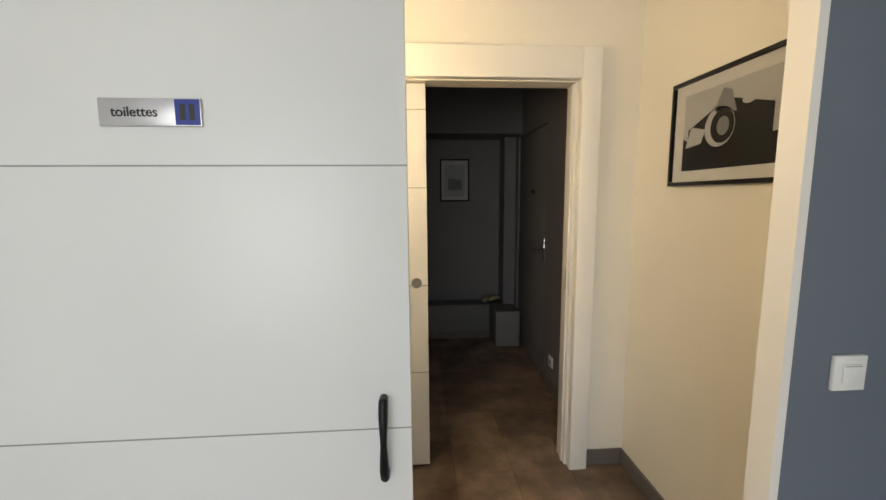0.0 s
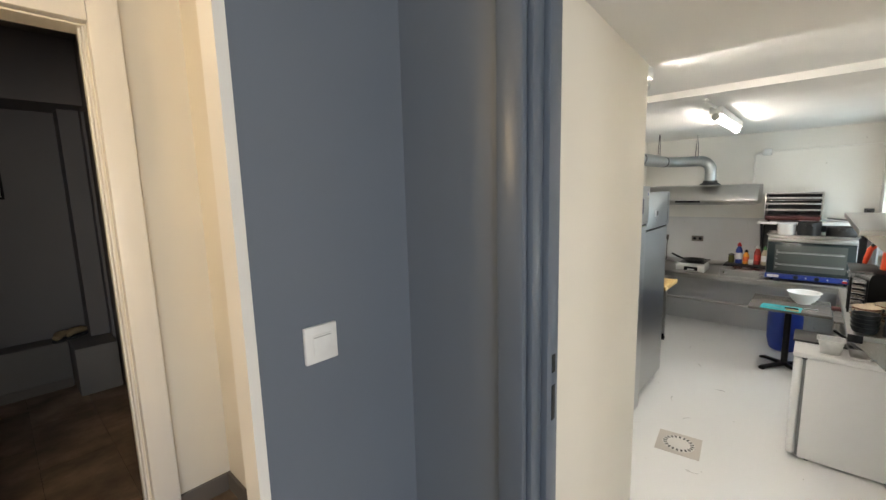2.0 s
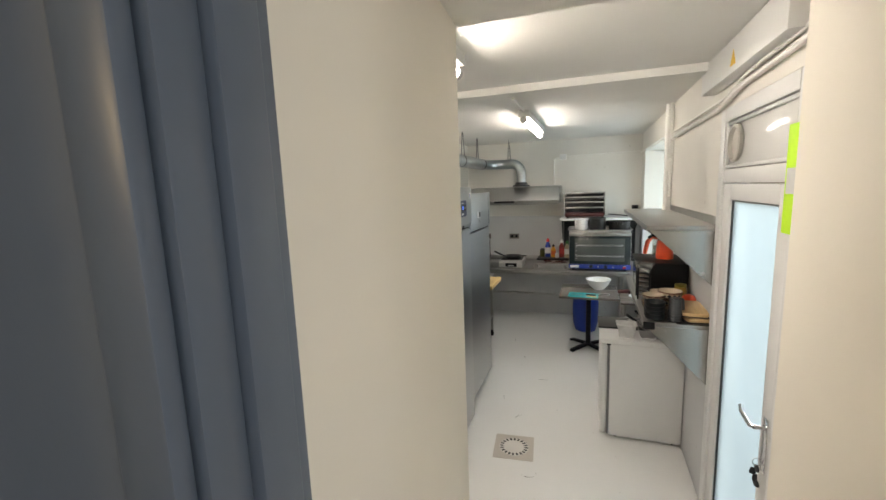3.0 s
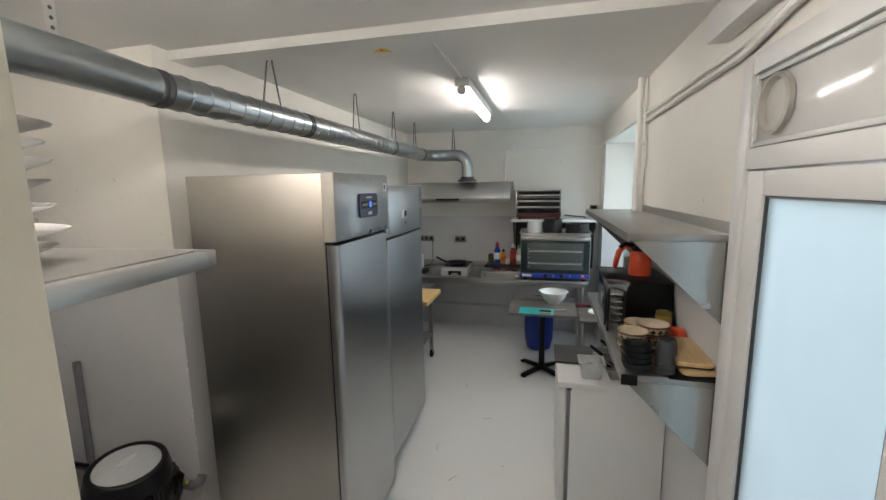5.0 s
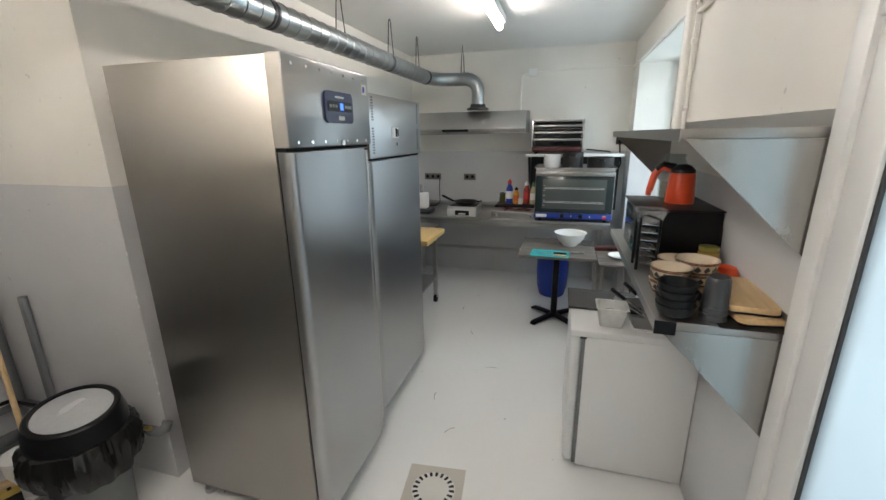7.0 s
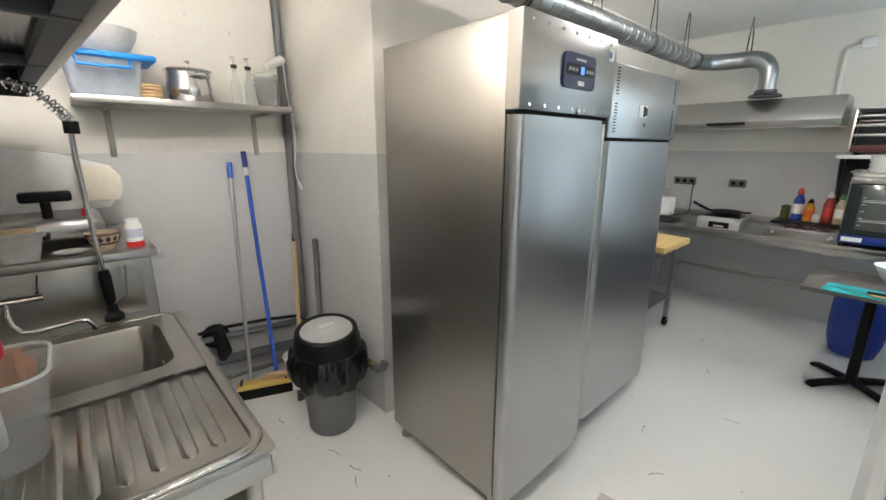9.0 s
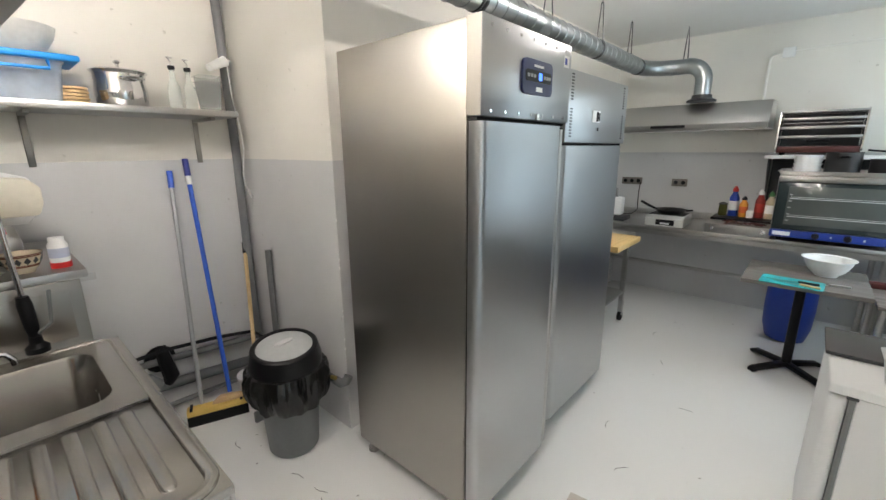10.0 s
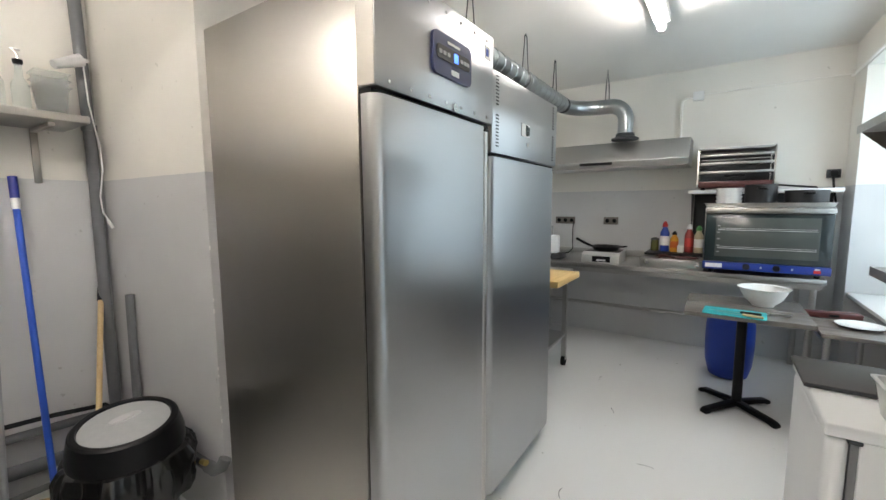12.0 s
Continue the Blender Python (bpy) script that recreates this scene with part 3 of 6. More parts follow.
# kitchen door frame, painted blue-grey, with its rebates
df = thing("door_4", (1.475, 0.61, 0), "blue-grey painted door frame with rebates and strike plates", "door frame", kind="structure")
part("architrave", box(-0.022, -0.001, -0.012, 0.05, 0, 2.1, 0.006), BLUEGLOSS, df)
part("jamb", box(0.0, 0.042, -0.022, -0.001, 0, 2.02, 0.004), BLUEGLOSS, df)
part("rebate", box(0.043, 0.092, -0.034, -0.001, 0, 2.02, 0.004), BLUEGLOSS, df)
part("stop", box(0.093, 0.122, -0.018, -0.001, 0, 2.02, 0.004), BLUEGLOSS, df)
part("head", box(0.0, 0.122, -0.765, -0.036, 1.98, 2.018, 0.004), BLUEGLOSS, df)
part("jamb_right", box(0.0, 0.122, -0.77, -0.75, 0, 2.018, 0.004), BLUEGLOSS, df)
part("strike_plate", box(0.062, 0.076, -0.0352, -0.0342, 0.90, 0.98), BLACK, df)
part("strike_slot", box(0.062, 0.076, -0.0352, -0.0342, 1.01, 1.05), BLACK, df)

# passage to the kitchen
pw = prism([(1.6, 0.60), (2.405, 0.66), (2.405, 0.80), (1.6, 0.80)], "z", -0.7, 2.3, 0.004)
tagged(part("wall_passage_left", pw, CREAM), "cream plastered passage wall with a worn corner", "wall", "", "structure")
wall("wall_passage_right", 1.6, 2.42, -0.5, -0.13, -0.7, 2.3, CREAM, "cream plastered passage wall")
wall("ceiling_passage", 1.6, 2.42, -0.13, 0.80, 1.83, 1.95, CEIL, "low white passage ceiling", "ceiling")
wall("floor_landing", 1.6, 2.0, -0.13, 0.62, -0.62, 0.0, EPOXY, "pale landing floor at the kitchen doorway", "floor")
st = thing("stairs", (2.0, 0.25, K), "three pale painted concrete steps down into the kitchen", "stairs", kind="structure")
for i in range(3):
    part("step", box(0.25 * i, 0.25 * i + 0.248, -0.378, 0.38, 0.0, 0.465 - 0.155 * i, 0.004), EPOXY, st)

# ---- the setting: kitchen ----
wall("floor_kitchen", 1.6, 7.85, -0.5, 3.4, K - 0.1, K, EPOXY, "pale grey painted epoxy kitchen floor", "floor")
wall("wall_kitchen_far", 7.75, 7.87, -0.9, 2.3, K, 2.3, WALL, "kitchen end wall, cream above and grey below")
wall("wall_behind_fridges", 3.905, 7.75, 2.18, 3.38, K, 2.3, WALL, "kitchen wall behind the fridges, cream above grey")
wall("wall_alcove_back", 1.9, 3.905, 3.26, 3.38, K, 2.3, WALL, "alcove wall, cream above and grey below")
wall("wall_alcove_west", 1.9, 2.2, 0.80, 3.26, K, 2.3, WALL, "alcove side wall behind the sink")
wall("wall_right_near", 2.42, 2.95, -0.5, -0.37, K, 2.3, WALL, "cream wall beside the glazed door")
wall("wall_right_mid", 3.92, 5.75, -0.5, -0.37, K, 2.3, WALL, "kitchen side wall behind the shelves")
wall("wall_right_over_door", 2.95, 3.92, -0.5, -0.37, 1.76, 2.3, WALL, "cream wall over the glazed door")
wall("wall_right_over_window", 5.75, 7.42, -0.9, -0.37, 1.80, 2.3, WALL, "cream wall over the window recess")
wall("wall_right_under_window", 5.75, 7.42, -0.9, -0.72, K, 0.1, WALL, "grey wall under the window")
wall("wall_right_far", 7.42, 7.75, -0.9, -0.37, K, 2.3, WALL, "narrow wall at the kitchen corner")
wall("wall_recess_side", 5.63, 5.75, -0.9, -0.5, K, 2.3, WALL, "side of the window recess")
wall("ceiling_kitchen_near", 1.9, 4.0, -0.5, 3.38, 2.03, 2.3, CEIL, "white ceiling near the kitchen door", "ceiling")
wall("ceiling_beam", 4.0, 4.14, -0.37, 2.18, 1.984, 2.3, CEIL, "shallow white ceiling beam", "beam")
wall("ceiling_kitchen_far", 4.14, 7.75, -0.5, 2.2, 2.06, 2.3, CEIL, "white kitchen ceiling", "ceiling")

# small wear on floor and corner
fl = thing("floor_debris", (3.5, 2.0, K), "thin cracks and dark crumbs on the floor paint", "debris", kind="stuff")
random.seed(11)
cr = None
for x0, y0, a in ((0.02, 0.05, 95), (-0.02, -0.2, 70), (0.05, -0.12, 100), (0.55, -1.15, 30), (0.72, -1.3, 60), (1.1, -1.1, 10), (0.4, -1.35, 140), (1.9, -1.3, 80), (2.4, -1.0, 20), (3.0, -0.8, 110), (1.4, -0.95, 45), (0.2, 0.35, 20), (-0.1, 0.5, 60)):
    p = [(x0, y0, 0.0006)]
    for k in range(4):
        a += random.uniform(-30, 30)
        p.append((p[-1][0] + 0.022 * math.cos(radians(a)), p[-1][1] + 0.022 * math.sin(radians(a)), 0.0006))
    cr = sweep(p, [0.0008, 0.0018, 0.0013, 0.002, 0.0007], 5, bm=cr, squash=0.4)
part("cracks", cr, plain("dark_dirt", (0.06, 0.05, 0.04), 0.8), fl)
ck = thing("paint_chips", (3.905, 2.18, 0.0), "small bare chips along the wall corner", "wear", kind="stuff")
cp_ = None
for z in (0.62, 0.41, 0.36, 0.12, 0.09, -0.05, -0.11):
    w = random.uniform(0.004, 0.009)
    cp_ = box(-0.0012, 0.002, -0.0012, w * 0.5, z, z + w * 2, bm=cp_)
part("chips", cp_, PAPER, ck)

# hall tiles
tile_me = None
tiles = thing("floor_hall", (0, 0, 0), "brown stone-look vinyl floor tiles with fine joints", "floor", kind="structure")
for i in range(-7, 5):
    for j in range(-3, 7):
        y = j * 0.62 + (0.31 if i % 2 else 0)
        x = i * 0.31 + 0.16
        if x + 0.31 > 1.475:
            continue
        if tile_me is None:
            first = part("tile", box(0, 0.3085, 0, 0.6185, -0.008, 0, 0.0012, 1), STONE, tiles)
            tile_me = first.data
        else:
            first = new("tile", tile_me)
            first.parent = tiles
        first.matrix_basis = pose(x, y, 0)

# ---- kitchen: the large things ----
def leg(h, r=0.02):
    b = rod((0, 0, 0.02), (0, 0, h), r)
    return rod((0, 0, 0), (0, 0, 0.02), r * 1.3, bm=b)


def legs(ob, spots, h, r=0.02, material=STEEL):
    me = None
    for x, y in spots:
        if me is None:
            o = part("leg", leg(h, r), material, ob)
            me = o.data
        else:
            o = new("leg", me)
            o.parent = ob
        o.matrix_basis = pose(x, y, 0)


def copies(ob, name, bm, material, spots, label=""):
    """Alike pieces of a thing that share one mesh."""
    me = None
    for m in spots:
        if me is None:
            o = part(name, bm, material, ob, label)
            me = o.data
        else:
            o = new(name, me)
            o.parent = ob
        o.matrix_basis = m


def door_slab(x0, x1, depth, z0, z1, r_left, r_right, n=8):
    """Steel door with a broad roll on its hinge edge and a tighter one on the other."""
    pts = [(x0, depth)]
    pts += [(x0 + r_left - r_left * math.cos(radians(90 * k / n)), r_left - r_left * math.sin(radians(90 * k / n))) for k in range(n + 1)]
    pts += [(x1 - r_right + r_right * math.sin(radians(90 * k / n)), r_right - r_right * math.cos(radians(90 * k / n))) for k in range(n + 1)]
    pts += [(x1, depth)]
    return prism(pts, "z", z0, z1)


def tall_fridge(at, w, d, h, zdoor, wdoor, label):
    """Upright steel cabinet; local x across the front, front at y = 0, back at y = d."""
    ob = thing("upright_fridge", at, label, "fridge", "tall steel fridges")
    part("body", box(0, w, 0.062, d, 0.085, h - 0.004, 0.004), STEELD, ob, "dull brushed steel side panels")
    part("door", door_slab(0.0, wdoor, 0.052, 0.10, zdoor, 0.034, 0.014), STEELH, ob, "brushed steel door with a rolled edge")
    part("door_seal", box(0.007, w - 0.006, 0.0525, 0.0615, 0.102, zdoor - 0.002), RUBBER, ob, "black rubber door seal")
    part("grip_recess", box(wdoor + 0.001, w - 0.003, 0.036, 0.0518, 0.102, zdoor - 0.002), BLACK, ob, "dark recess along the door edge")
    strip_ = part("grip_strip", door_slab(wdoor + 0.020, w - 0.014, 0.0235, 0.10, zdoor - 0.012, 0.009, 0.009), STEEL, ob, "vertical grip strip of the door")
    strip_.matrix_basis = pose(0, 0.012, 0)
    part("grip_cap", box(wdoor + 0.018, w - 0.012, 0.012, 0.0355, zdoor - 0.0118, zdoor - 0.002, 0.003), BLACK, ob)
    part("top_panel", box(0.0, w, 0.0, 0.0615, zdoor + 0.014, h, 0.006), STEELH, ob)
    part("panel_gap", box(0.004, w - 0.004, 0.02, 0.0615, zdoor + 0.002, zdoor + 0.0135), RUBBER, ob)
    # edge strip of the top panel: the light it reflects is put into its pale colour
    part("panel_cheek", box(-0.0022, -0.0004, 0.003, 0.061, zdoor + 0.018, h - 0.004), metal("reflected_light_edge", (0.62, 0.59, 0.54), 0.42), ob, "matt steel edge, pale to stand in for reflected light")
    part("base_panel", box(0.01, w - 0.01, 0.03, 0.0615, 0.075, 0.098, 0.003), DGREY, ob)
    legs(ob, [(0.05, 0.10), (w - 0.05, 0.10), (0.05, d - 0.05), (w - 0.05, d - 0.05)], 0.086, 0.022)
    return ob


f1 = tall_fridge((3.84, 1.212, K), 0.637, 0.785, 2.02, 1.695, 0.572, "tall brushed steel upright fridge with a blue control panel")
cp = part("control_panel", prism(rrect(0.235, 0.455, 1.80, 1.922, 0.022), "y", -0.010, 0.001), NAVY, f1, "navy panel with a lit display")
part("display", prism(rrect(0.25, 0.44, 1.845, 1.885, 0.012), "y", -0.0125, -0.0102), BLACK, cp)
part("lit_digits", box(0.343, 0.366, -0.0138, -0.0127, 1.852, 1.878), LEDBLUE, cp)
copies(cp, "button", prism(rrect(-0.008, 0.008, -0.006, 0.006, 0.003, 2), "y", -0.0140, -0.0127), PRINTG,
       [pose(x, 0, 1.865) for x in (0.268, 0.29, 0.312, 0.388, 0.408, 0.426)])
part("badge", box(0.33, 0.375, -0.0115, -0.0102, 1.812, 1.828), WHITEPL, cp)
part("maker_bar", box(0.31, 0.38, -0.0115, -0.0102, 1.897, 1.905), PRINTL, cp)
sc = [pose(0.05 + 0.088 * k, 0, z) for k in range(7) for z in (1.99, 1.728)]
copies(f1, "screw", rod((0, 0.0005, 0), (0, -0.003, 0), 0.0055, n=10), CHROME, sc)
part("lock", rod((0.36, 0.0, 1.722), (0.36, -0.008, 1.722), 0.012), CHROME, f1)
part("energy_label", box(0.568, 0.612, -0.0012, -0.0002, 1.93, 1.975), PAPER, f1)
part("label_print", box(0.574, 0.593, -0.002, -0.0013, 1.94, 1.965), BLUEPL, f1)

f2 = tall_fridge((4.605, 1.283, K), 0.81, 0.72, 1.963, 1.615, 0.765, "tall brushed steel upright freezer with vent slots")
copies(f2, "vent_slot", box(-0.013, 0.013, -0.0012, 0.0, -0.003, 0.003), BLACK,
       [pose(x, 0, 1.66 + 0.014 * k + (0.03 if k > 9 else 0)) for x in (0.05, 0.745) for k in range(19)])
th = part("thermostat", box(0.30, 0.40, -0.004, 0.0, 1.735, 1.795, 0.002), WHITEPL, f2, "white thermostat panel")
part("thermostat_screen", box(0.35, 0.375, -0.0055, -0.0042, 1.74, 1.79), BLACK, th)
part("thermostat_dial", box(0.38, 0.396, -0.0055, -0.0042, 1.745, 1.785), DGREY, th)
part("lock", rod((0.37, 0.0, 1.70), (0.37, -0.007, 1.70), 0.01), CHROME, f2)
part("cap", box(0.05, 0.09, 0.10, 0.14, 1.963, 2.0, 0.004), WHITEPL, f2)

# ventilation duct with its hangers
dz, dy, dr = 1.715, 1.755, 0.068
duct = thing("ventilation_duct", (2.9, dy, dz), "long galvanised spiral duct hung under the ceiling", "duct")
ox, oy, oz = 2.9, dy, dz
pts = [(0.0, -0.02, 0.012), (0.35, -0.01, 0.008), (0.62, 0, 0)] + [(x, 0, 0) for x in (1.5, 2.5, 3.5, 4.1)]
part("spiral_pipe", sweep(pts, dr, 24), GALV, duct)
bend = arc((4.1, -0.30, 0), 0.30, 90, 0, "xy", 8)
part("elbow", sweep(bend, dr * 1.01, 24), GALV, duct)
part("cross_pipe", sweep([(4.40, -0.30, 0), (4.40, -0.36, 0)], dr, 24), GALV, duct)
part("elbow", sweep([(4.40, -0.36, 0)] + [(4.40, -0.36 - 0.14 * math.sin(radians(a)), -0.14 * (1 - math.cos(radians(a)))) for a in range(12, 91, 13)], dr * 1.01, 24), GALV, duct)
part("drop_pipe", sweep([(4.40, -0.50, -0.13), (4.40, -0.50, -0.27)], dr, 24), GALV, duct)
part("flange", lathe([(0.0, 0.0), (0.12, 0.0), (0.12, 0.015), (0.085, 0.03), (0.08, 0.06), (0.0, 0.06)], (4.40, -0.50, -0.325), 24), DGREY, duct, "dark collar over the hood")
copies(duct, "seam", sweep([(0, dr * 1.02 * math.cos(k * math.tau / 24), dr * 1.02 * math.sin(k * math.tau / 24)) for k in range(24)], 0.0032, 6, True), GALV,
       [pose(0.72 + 0.098 * k, 0, 0, 0, 0, 7) for k in range(34)])
copies(duct, "clamp", lathe([(dr * 1.0, -0.028), (dr * 1.05, -0.022), (dr * 1.05, -0.004), (dr * 1.02, 0), (dr * 1.05, 0.004), (dr * 1.05, 0.022), (dr * 1.0, 0.028)], n=24), DGREY,
       [pose(0.62, 0, 0, 0, 90, 0), pose(1.62, 0, 0, 0, 90, 0), pose(3.1, 0, 0, 0, 90, 0), pose(4.08, 0, 0, 0, 90, 0)])
for hx, w in ((1.32, 0.15), (2.35, 0.14), (3.18, 0.14), (3.85, 0.12)):
    top = 2.06 - oz - 0.002
    if hx > 2:
        wire = [(hx - w * 0.5, 0.0, -dr * 0.2), (hx - w * 0.42, 0.0, dr), (hx - w * 0.17, 0.0, top - 0.06)]
        wire += [(hx - w * 0.17 * math.cos(radians(a)), 0.0, top - 0.04 + 0.03 * math.sin(radians(a))) for a in range(0, 181, 30)]
        wire += [(hx + w * 0.17, 0.0, top - 0.06), (hx + w * 0.42, 0.0, dr), (hx + w * 0.5, 0.0, -dr * 0.2)]
        part("hanger_wire", sweep([(x, 0.02 if abs(z) < dr else 0.0, z) for x, y, z in wire], 0.0042, 6), DGREY, duct)
        part("ceiling_hook", sweep(arc((hx, 0, top - 0.012), 0.012, 180, 0, "xz", 6), 0.004, 6), STEEL, duct)
        continue
    for side in (-1, 1):
        ch = None
        for k in range(13):
            f = k / 12
            p0 = Vector((hx + side * w * 0.5 * (1 - f * 0.85), 0.0, dr * 0.9 + (top - 0.012 - dr * 0.9) * f))
            ring = [(p0.x + 0.006 * math.cos(a * math.tau / 8) * (1 if k % 2 else 0.3), p0.y + 0.006 * math.cos(a * math.tau / 8) * (0.3 if k % 2 else 1), p0.z + 0.011 * math.sin(a * math.tau / 8)) for a in range(8)]
            ch = sweep(ring, 0.0022, 5, True, ch)
        part("chain", ch, DGREY, duct)
    part("ceiling_hook", sweep(arc((hx, 0, top - 0.012), 0.012, 180, 0, "xz", 6), 0.004, 6), STEEL, duct)
part("hanger_strap", sweep([(4.40, -0.31, dr), (4.40, -0.315, 0.2), (4.40, -0.325, 2.06 - oz), (4.40, -0.34, 0.2), (4.40, -0.345, dr)], 0.005, 6), DGREY, duct)
perf = box(0.27, 0.30, -0.01, -0.007, dr, 2.028 - oz)
part("perforated_strap", perf, STEEL, duct, "perforated steel fixing strap")
copies(duct, "strap_hole", rod((0.285, -0.0105, 0), (0.285, -0.0115, 0), 0.006, n=10), DGREY, [pose(0, 0, dr + 0.03 + 0.028 * k) for k in range(9)])

# extractor hood
hd = thing("extractor_hood", (7.748, 0.72, 1.14), "long brushed steel extractor hood with a slanted front", "hood")
part("canopy", prism([(0, 0), (-0.52, 0), (-0.55, 0.05), (-0.45, 0.20), (-0.43, 0.235), (0, 0.25)], "y", 0.0, 1.32, 0.004), STEEL, hd)
part("switch_strip", box(-0.5535, -0.548, 0.62, 0.92, 0.02, 0.045, 0.002), BLACK, hd)
part("front_lip", box(-0.55, -0.53, 0.02, 1.3, -0.008, -0.001), STEELT, hd)

# worktop along the end wall
wt = thing("steel_worktop", (6.93, -0.18, K), "long stainless worktop on tube legs along the end wall", "worktop")
part("tabletop", box(0, 0.80, 0, 2.30, 0.83, 0.87, 0.006), STEELT, wt)
part("upstand", box(0.795, 0.815, 0.0, 2.30, 0.871, 0.93, 0.003), STEEL, wt)
part("apron", box(0.02, 0.04, 0.02, 2.28, 0.79, 0.828), STEEL, wt)
part("lower_rail", rod((0.7, 0.05, 0.34), (0.7, 2.25, 0.34), 0.018), STEEL, wt)
legs(wt, [(0.06, 0.06), (0.06, 1.86), (0.74, 0.06), (0.74, 2.24)], 0.83, 0.02)

# electric oven
ov = thing("convection_oven", (6.90, -0.19, 0.262), "tabletop convection oven with a blue control strip", "oven")
part("body", box(0.02, 0.60, 0.0, 0.76, 0.02, 0.50, 0.006), STEEL, ov)
dr_o = part("door", box(-0.012, 0.018, 0.006, 0.754, 0.085, 0.455, 0.005), OVENGLASS, ov, "dark glass oven door")
part("glass", box(-0.0145, -0.0125, 0.075, 0.685, 0.125, 0.425, 0.001), OVENVIEW, dr_o, "smoked viewing window")
part("door_rail", box(-0.035, 0.018, 0.004, 0.756, 0.457, 0.495, 0.008), STEELT, ov, "steel rail over the oven door")
for zz in (0.19, 0.33):
    grid = rod((-0.0165, 0.09, zz), (-0.0165, 0.67, zz), 0.0022, n=6)
    rod((-0.0165, 0.09, zz + 0.012), (-0.0165, 0.67, zz + 0.012), 0.0014, n=6, bm=grid)
    part("wire_shelf", grid, PRINTL, dr_o)
for k in range(5):
    part("shelf_runner", rod((-0.0165, 0.655, 0.16 + 0.05 * k), (-0.0165, 0.675, 0.16 + 0.05 * k), 0.004, n=6), PRINTG, dr_o)
strip = part("control_strip", box(-0.012, 0.018, 0.0, 0.76, 0.022, 0.082, 0.004), OVENBLUE, ov, "blue enamel control strip")
copies(strip, "knob", lathe([(0, -0.02), (0.02, -0.018), (0.024, 0.0), (0, 0.0)], n=18), BLACK, [pose(-0.013, y, 0.052, 0, 90, 0) for y in (0.48, 0.30)])
part("white_badge", box(-0.0135, -0.0122, 0.63, 0.74, 0.036, 0.068), WHITEPL, strip)
part("red_badge", box(-0.0135, -0.0122, 0.055, 0.095, 0.036, 0.056), RED, strip)
part("badge_square", box(-0.0135, -0.0122, 0.06, 0.09, 0.057, 0.070), PRINTL, strip)
for yy in (0.385, 0.205):
    part("dial_marks", box(-0.0132, -0.0122, yy, yy + 0.012, 0.045, 0.06), PRINTL, strip)
copies(ov, "foot", rod((0, 0, 0), (0, 0, 0.02), 0.018), BLACK, [pose(0.08, 0.06, -0.012), pose(0.08, 0.70, -0.012), pose(0.52, 0.06, -0.012), pose(0.52, 0.70, -0.012)])
tr = thing("steel_tray", (6.93, -0.20, 0.766), "shallow steel tray lying on the oven", "tray")
part("tray_body", open_tub(0, 0.52, 0, 0.78, 0.0, 0.028, 0.015, 0.02, 0.003), STEEL, tr)

# low white fridge with a worktop lid
mf = thing("low_fridge", (4.53, -0.365, K), "white undercounter fridge with a rounded door", "fridge")
part("body", box(0, 0.55, 0.0, 0.51, 0.02, 0.782, 0.006), WHITE, mf)
part("door", box(0.002, 0.548, 0.528, 0.58, 0.03, 0.78, 0.02, 3), WHITE, mf)
part("door_gap", box(0.006, 0.544, 0.5105, 0.5275, 0.03, 0.776), GREYPL, mf)
part("lid", box(-0.008, 0.552, 0.0, 0.585, 0.7835, 0.82, 0.008, 3), WHITE, mf)
part("hinge", box(-0.004, 0.02, 0.505, 0.535, 0.772, 0.7832, 0.002), DGREY, mf)
copies(mf, "foot", rod((0, 0, 0), (0, 0, 0.021), 0.02), BLACK, [pose(0.05, 0.05, 0), pose(0.5, 0.05, 0), pose(0.05, 0.46, 0), pose(0.5, 0.46, 0)])

# wall shelves with triangular cheeks
def cheek_shelf(at, length, depth, drop, label, cap):
    """Steel shelf fixed to the wall; local x along the wall, y towards the room."""
    ob = thing("wall_shelf", at, label, "shelf", "steel wall shelves")
    part("board", box(0, length, 0.004, depth, -0.028, 0.0, 0.003), STEELT, ob)
    part("upstand", box(0, length, 0.001, 0.0035, -0.028, 0.045), STEEL, ob)
    tri = prism([(0.004, -0.029), (depth - 0.012, -0.029), (0.004, -drop)], "x", 0, 0.003)
    copies(ob, "cheek", tri, SINKST, [pose(0.0, 0, 0), pose(length - 0.01, 0, 0)], "triangular steel cheek")
    part("front_lip", box(0.0, length, depth, depth + 0.003, -0.034, 0.001), STEEL, ob)
    if cap:
        part("corner_cap", box(-0.004, -0.0005, depth - 0.06, depth + 0.003, -0.045, 0.0), BLACK, ob)
    return ob


cheek_shelf((3.925, -0.37, 1.135), 1.75, 0.36, 0.36, "stainless wall shelf with triangular cheeks, carrying nothing", False)
cheek_shelf((3.925, -0.37, 0.55), 1.36, 0.36, 0.38, "stainless wall shelf crowded with bowls and an oven", True)

# square cafe table
ct = thing("cafe_table", (6.45, 0.31, K), "square grey wood-look table on a black cross foot", "table")
part("tabletop", box(-0.33, 0.33, -0.33, 0.33, 0.69, 0.72, 0.004), TABLEWOOD, ct)
part("column", rod((0, 0, 0.05), (0, 0, 0.67), 0.03), BLACK, ct)
part("top_plate", box(-0.16, 0.16, -0.03, 0.03, 0.67, 0.688), BLACK, ct)
copies(ct, "foot_arm", prism([(0.0, 0.025), (0.0, 0.06), (0.26, 0.035), (0.285, 0.02), (0.285, 0.0), (0.25, 0.0), (0.24, 0.015)], "y", -0.025, 0.025, 0.004), BLACK,
       [pose(0, 0, 0, 0, 0, a) for a in (48, 138, 228, 318)])
